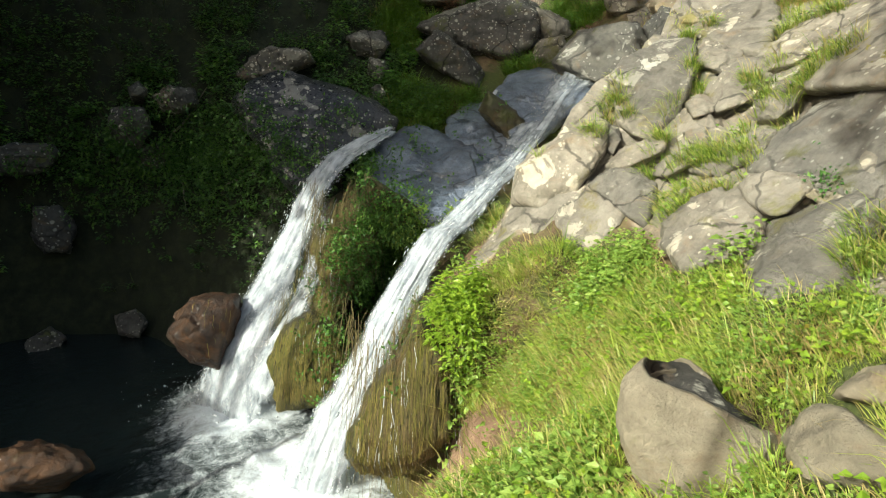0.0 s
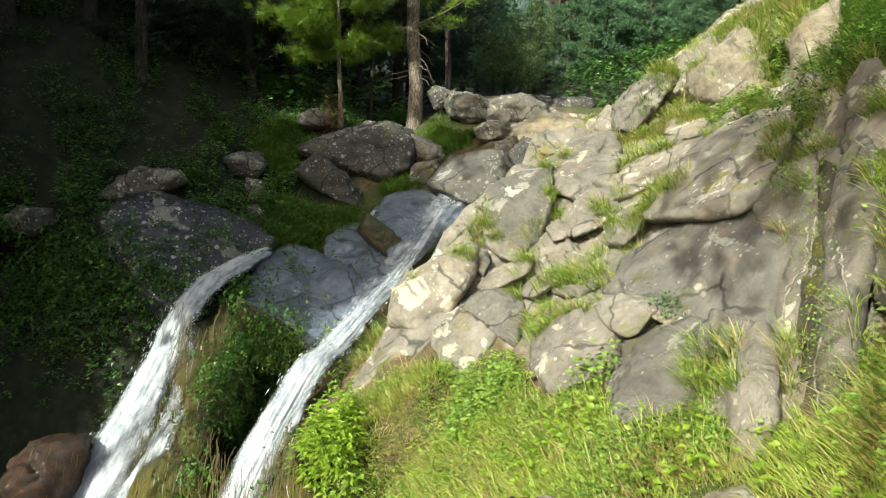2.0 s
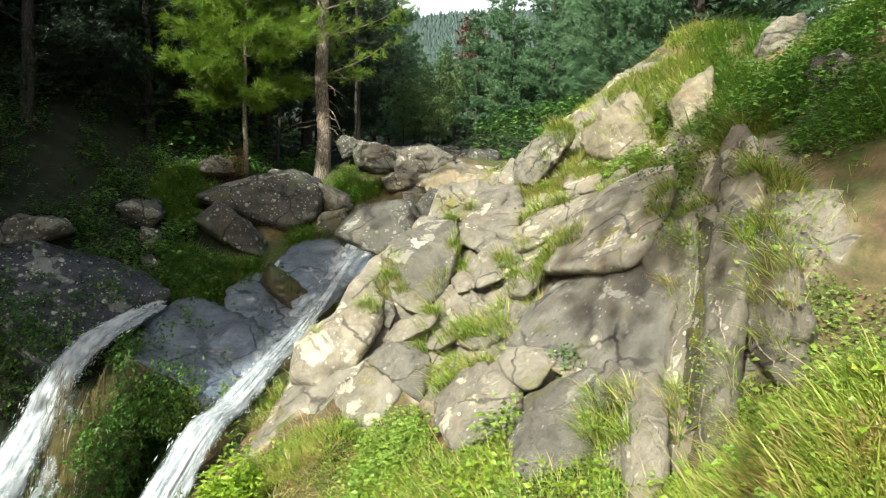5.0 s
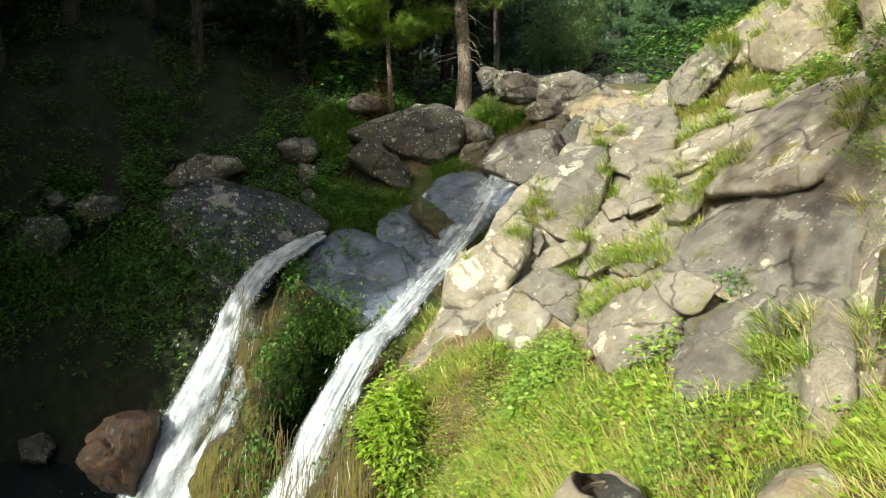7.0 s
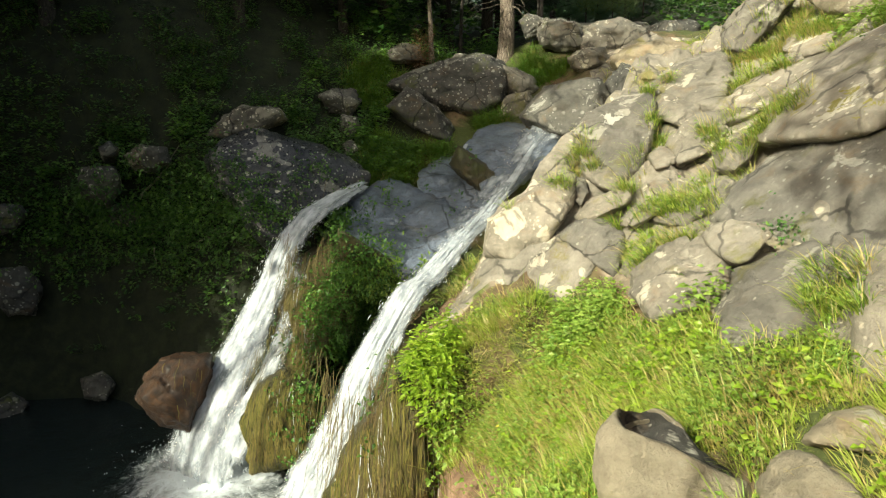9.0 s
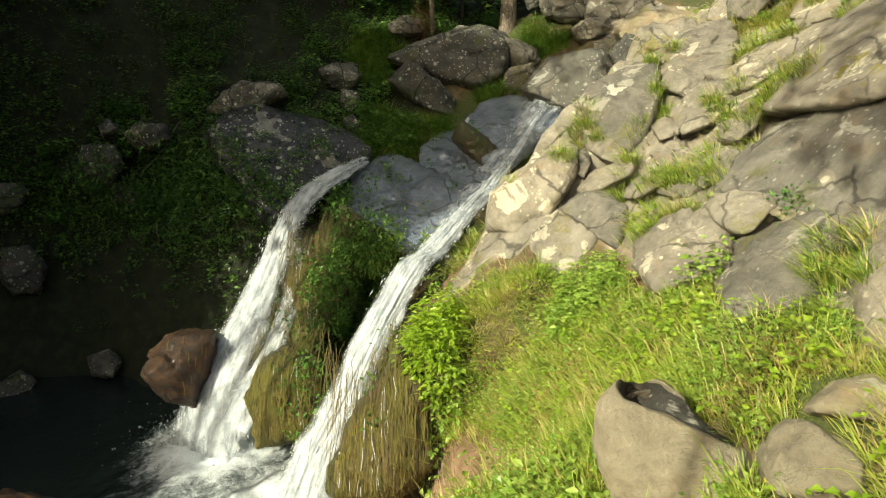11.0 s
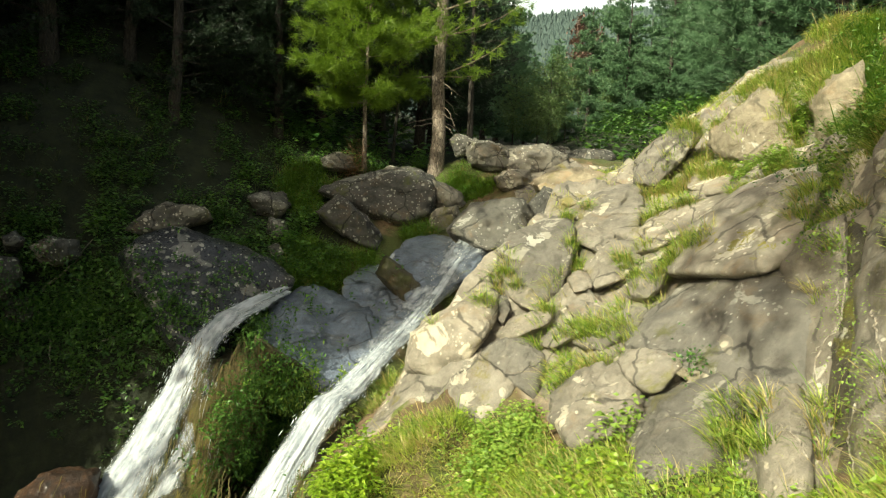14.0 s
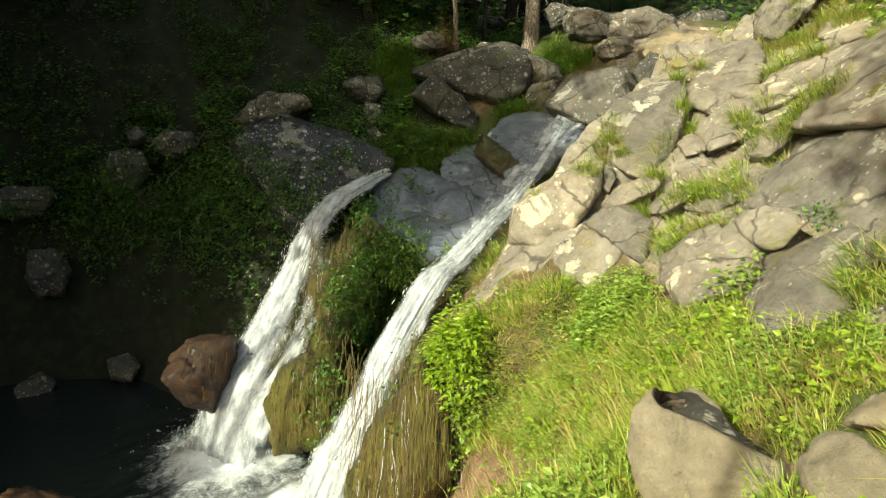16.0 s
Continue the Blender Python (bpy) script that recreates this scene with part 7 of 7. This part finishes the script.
wood(fir_a, ((14.9, 49.8, 7.5), (19.3, 56.8, 8.8), (20.5, 45.6, 7.2), (19.7, 39.4, 6.6), (22.8, 42.2, 8.9), (20.8, 36.5, 8.2), (26.6, 64.8, 9.8), (19, 30.6, 8.5), (27.8, 75, 10.3), (38.3, 81.5, 9.1), (15.9, 34.4, 8.5), (17.8, 33, 9.5), (19.5, 31.5, 10.5), (14.6, 37, 8), (21, 33, 11), (16.8, 38, 10), (13.0, 38.5, 6.5), (11.8, 41, 6), (11.6, 44.5, 10.6), (8.9, 37, 11.2), (16.5, 25, 9.7), (25.6, 91.5, 9.1)), 1)
wood(fir_b, ((14.9, 21.3, 12.1), (13.7, 17.2, 12.5), (12.3, 14.5, 13.2), (16.2, 17.7, 14.4), (14.1, 14.1, 13.4), (16.3, 14.8, 14.3), (28.3, 47.2, 10.9), (24.8, 37.6, 11.6), (7.8, 39.2, 13.3), (7.3, 33.2, 11.5), (21.4, 28.9, 14), (20.1, 22.3, 15.9)), 2)
# the crowded left ones, some out of view, are added to darken the wood
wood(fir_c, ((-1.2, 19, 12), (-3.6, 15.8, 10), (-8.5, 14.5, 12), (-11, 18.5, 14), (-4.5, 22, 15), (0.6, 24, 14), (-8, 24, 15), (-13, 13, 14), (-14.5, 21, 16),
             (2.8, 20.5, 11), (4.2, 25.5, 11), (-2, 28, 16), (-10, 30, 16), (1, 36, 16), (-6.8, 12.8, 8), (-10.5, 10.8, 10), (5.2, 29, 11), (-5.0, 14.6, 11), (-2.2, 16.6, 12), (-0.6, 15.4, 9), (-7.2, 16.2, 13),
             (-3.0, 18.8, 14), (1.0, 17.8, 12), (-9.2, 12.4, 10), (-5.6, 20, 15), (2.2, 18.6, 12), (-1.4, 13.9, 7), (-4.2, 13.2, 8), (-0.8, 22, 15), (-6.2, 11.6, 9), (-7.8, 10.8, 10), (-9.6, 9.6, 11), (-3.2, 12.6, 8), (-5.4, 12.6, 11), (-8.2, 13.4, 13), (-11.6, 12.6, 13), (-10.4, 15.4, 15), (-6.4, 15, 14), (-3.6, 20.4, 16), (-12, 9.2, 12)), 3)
wood(oak_a, ((8.1, 29.9, 4), (10.7, 34.4, 3.9), (9.4, 28.5, 3), (13.5, 37.6, 4.6), (17.1, 42.7, 5.3), (15.3, 34.8, 3.3)), 4)
def shade_wood(model, spots, seed):
    """Copies of a tree, given by x, y and the height that their tops reach."""
    wood(model, [(x, y, top - ground_at(x, y)) for x, y, top in spots], seed)


# out-of-view copies that fill in the added shade
shade_wood(shade_tree_d, ((-8.7, 4.1, 9.9), (-9.9, 5.2, 9.4)), 7)
shade_wood(shade_tree_b, ((-10.3, 6.4, 7.5), (-9.3, 4.4, 4.7), (-10.4, 3.7, 5.2)), 5)
shade_wood(shade_tree_c, ((-11.3, 5.9, 12.0), (-12.4, 7.2, 13.5), (-13.5, 8.5, 15), (-11.8, 4.4, 9.5), (-14.6, 10.2, 16), (-15.6, 11.8, 17), (-16.8, 13.4, 18), (-14.5, 5.0, 15), (-18.0, 15.5, 19), (-15.5, 8.0, 17)), 6)


# fallen sticks on the shaded bank
def fallen_stick(a, b, thick, seed, label):
    rng = np.random.default_rng(seed)
    t = np.linspace(0, 1, 8)[:, None]
    q = np.array(a) * (1 - t) + np.array(b) * t
    q[:, 2] = land(q[:, 0], q[:, 1]) + 0.16
    q += rng.normal(0, 0.025, q.shape)
    v, f = tube(q, np.linspace(thick, thick * 0.4, 8), 6)
    tagged(raw_mesh("fallen_stick", v, f, PALE_BARK, smooth=True), label, "stick")


PALE_BARK = bark_material("bleached_wood", (0.20, 0.17, 0.13), (0.36, 0.32, 0.26), (0.5, 0.46, 0.39))
fallen_stick((-4.35, 10.0, 0), (-3.7, 10.15, 0), 0.022, 1, "bleached stick lying in the dark herbs")
fallen_stick((-4.1, 9.75, 0), (-4.0, 9.5, 0), 0.015, 2, "short pale twig on the dark bank")
fallen_stick((-3.3, 9.35, 0), (-3.0, 9.3, 0), 0.014, 3, "thin pale twig among the herbs")


# pale roots that cling to the rock face
for k, run in enumerate((
        ((3.06, 3.33, -0.14), (2.94, 3.20, -0.30), (2.86, 3.14, -0.41), (2.79, 3.16, -0.51), (2.75, 3.18, -0.57)),
        ((3.03, 3.36, -0.19), (2.89, 3.16, -0.36), (2.83, 3.13, -0.45)),
        ((2.63, 2.72, -0.70), (2.52, 2.63, -0.82), (2.43, 2.50, -0.91), (2.33, 2.36, -0.98)),
        ((2.41, 2.98, -0.92), (2.38, 2.82, -0.93), (2.33, 2.65, -0.97)),
        ((2.82, 2.62, -0.40), (2.79, 2.50, -0.47), (2.77, 2.38, -0.54)),
        ((2.76, 3.14, -0.55), (2.66, 3.05, -0.66), (2.56, 2.89, -0.77)),
        ((2.92, 2.97, -0.27), (2.83, 2.83, -0.40), (2.76, 2.71, -0.52)))):
    rng = np.random.default_rng(300 + k)
    q = curve_points(run, 14) + rng.normal(0, 0.006, (14, 3))
    for j in range(14):
        hit = FACES.ray_cast(Vector((0.1, 0.0, 0.1)), Vector(q[j]) - Vector((0.1, 0.0, 0.1)), 9.0)
        if hit[0]:
            q[j] = hit[0] + hit[1] * 0.004
    v, f = tube(q, np.linspace(0.007, 0.003, 14), 6)
    tagged(raw_mesh("dry_root", v, f, PALE_BARK, smooth=True), "thin pale root clinging to the rock face", "root", "roots on the rock face")


# yellowed leaves here and there in the meadow
YELLOW_LEAF = leaf_material("yellow_leaf", ((0.55, 0.48, 0.06), (0.62, 0.58, 0.10), (0.45, 0.50, 0.06), (0.58, 0.44, 0.08)), through=0.4)
few = meadow[7::260]
herbs("herb", few, 0.028, 0.15, 2, YELLOW_LEAF, "single yellowed leaves among the grass", 64, slim=0.4)


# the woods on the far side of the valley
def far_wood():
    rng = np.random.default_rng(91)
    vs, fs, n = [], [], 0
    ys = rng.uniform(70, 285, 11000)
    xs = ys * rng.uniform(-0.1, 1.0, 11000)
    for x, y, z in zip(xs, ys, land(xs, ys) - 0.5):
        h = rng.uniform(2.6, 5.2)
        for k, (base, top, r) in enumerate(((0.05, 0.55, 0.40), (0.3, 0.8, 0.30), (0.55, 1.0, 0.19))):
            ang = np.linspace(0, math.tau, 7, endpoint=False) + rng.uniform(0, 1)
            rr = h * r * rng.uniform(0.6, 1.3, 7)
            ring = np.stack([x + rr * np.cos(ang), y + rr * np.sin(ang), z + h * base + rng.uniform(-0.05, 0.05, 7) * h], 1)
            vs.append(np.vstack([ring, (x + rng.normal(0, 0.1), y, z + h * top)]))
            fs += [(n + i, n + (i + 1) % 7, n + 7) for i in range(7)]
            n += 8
    ob = raw_mesh("far_trees", np.concatenate(vs).tolist(), fs, NEEDLE_HAZE)
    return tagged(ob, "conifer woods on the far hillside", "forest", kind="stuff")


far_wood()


# white haze and cloud behind the head of the valley
def cloud_bank():
    m, nt, bsdf, out = nodes_of("cloud")
    v = coords(nt)
    col = ramp(nt, noise_node(nt, v, 0.012, 4, 0.55), ((0.35, (0.74, 0.80, 0.87)), (0.65, (0.95, 0.96, 0.97))))
    glow = nt.nodes.new("ShaderNodeEmission")
    link(nt, col, glow.inputs["Color"])
    glow.inputs["Strength"].default_value = 1.05
    link(nt, glow.outputs[0], out.inputs["Surface"])
    ang = np.linspace(math.radians(-20), math.radians(75), 40)
    vs = [(620 * math.sin(a), 620 * math.cos(a), z) for z in (40.0, 420.0) for a in ang]
    fs = [(i, i + 1, i + 41, i + 40) for i in range(39)]
    return tagged(raw_mesh("backdrop", vs, fs, m), "white hazy cloud beyond the far ridge", "sky", kind="structure")


cloud_bank()
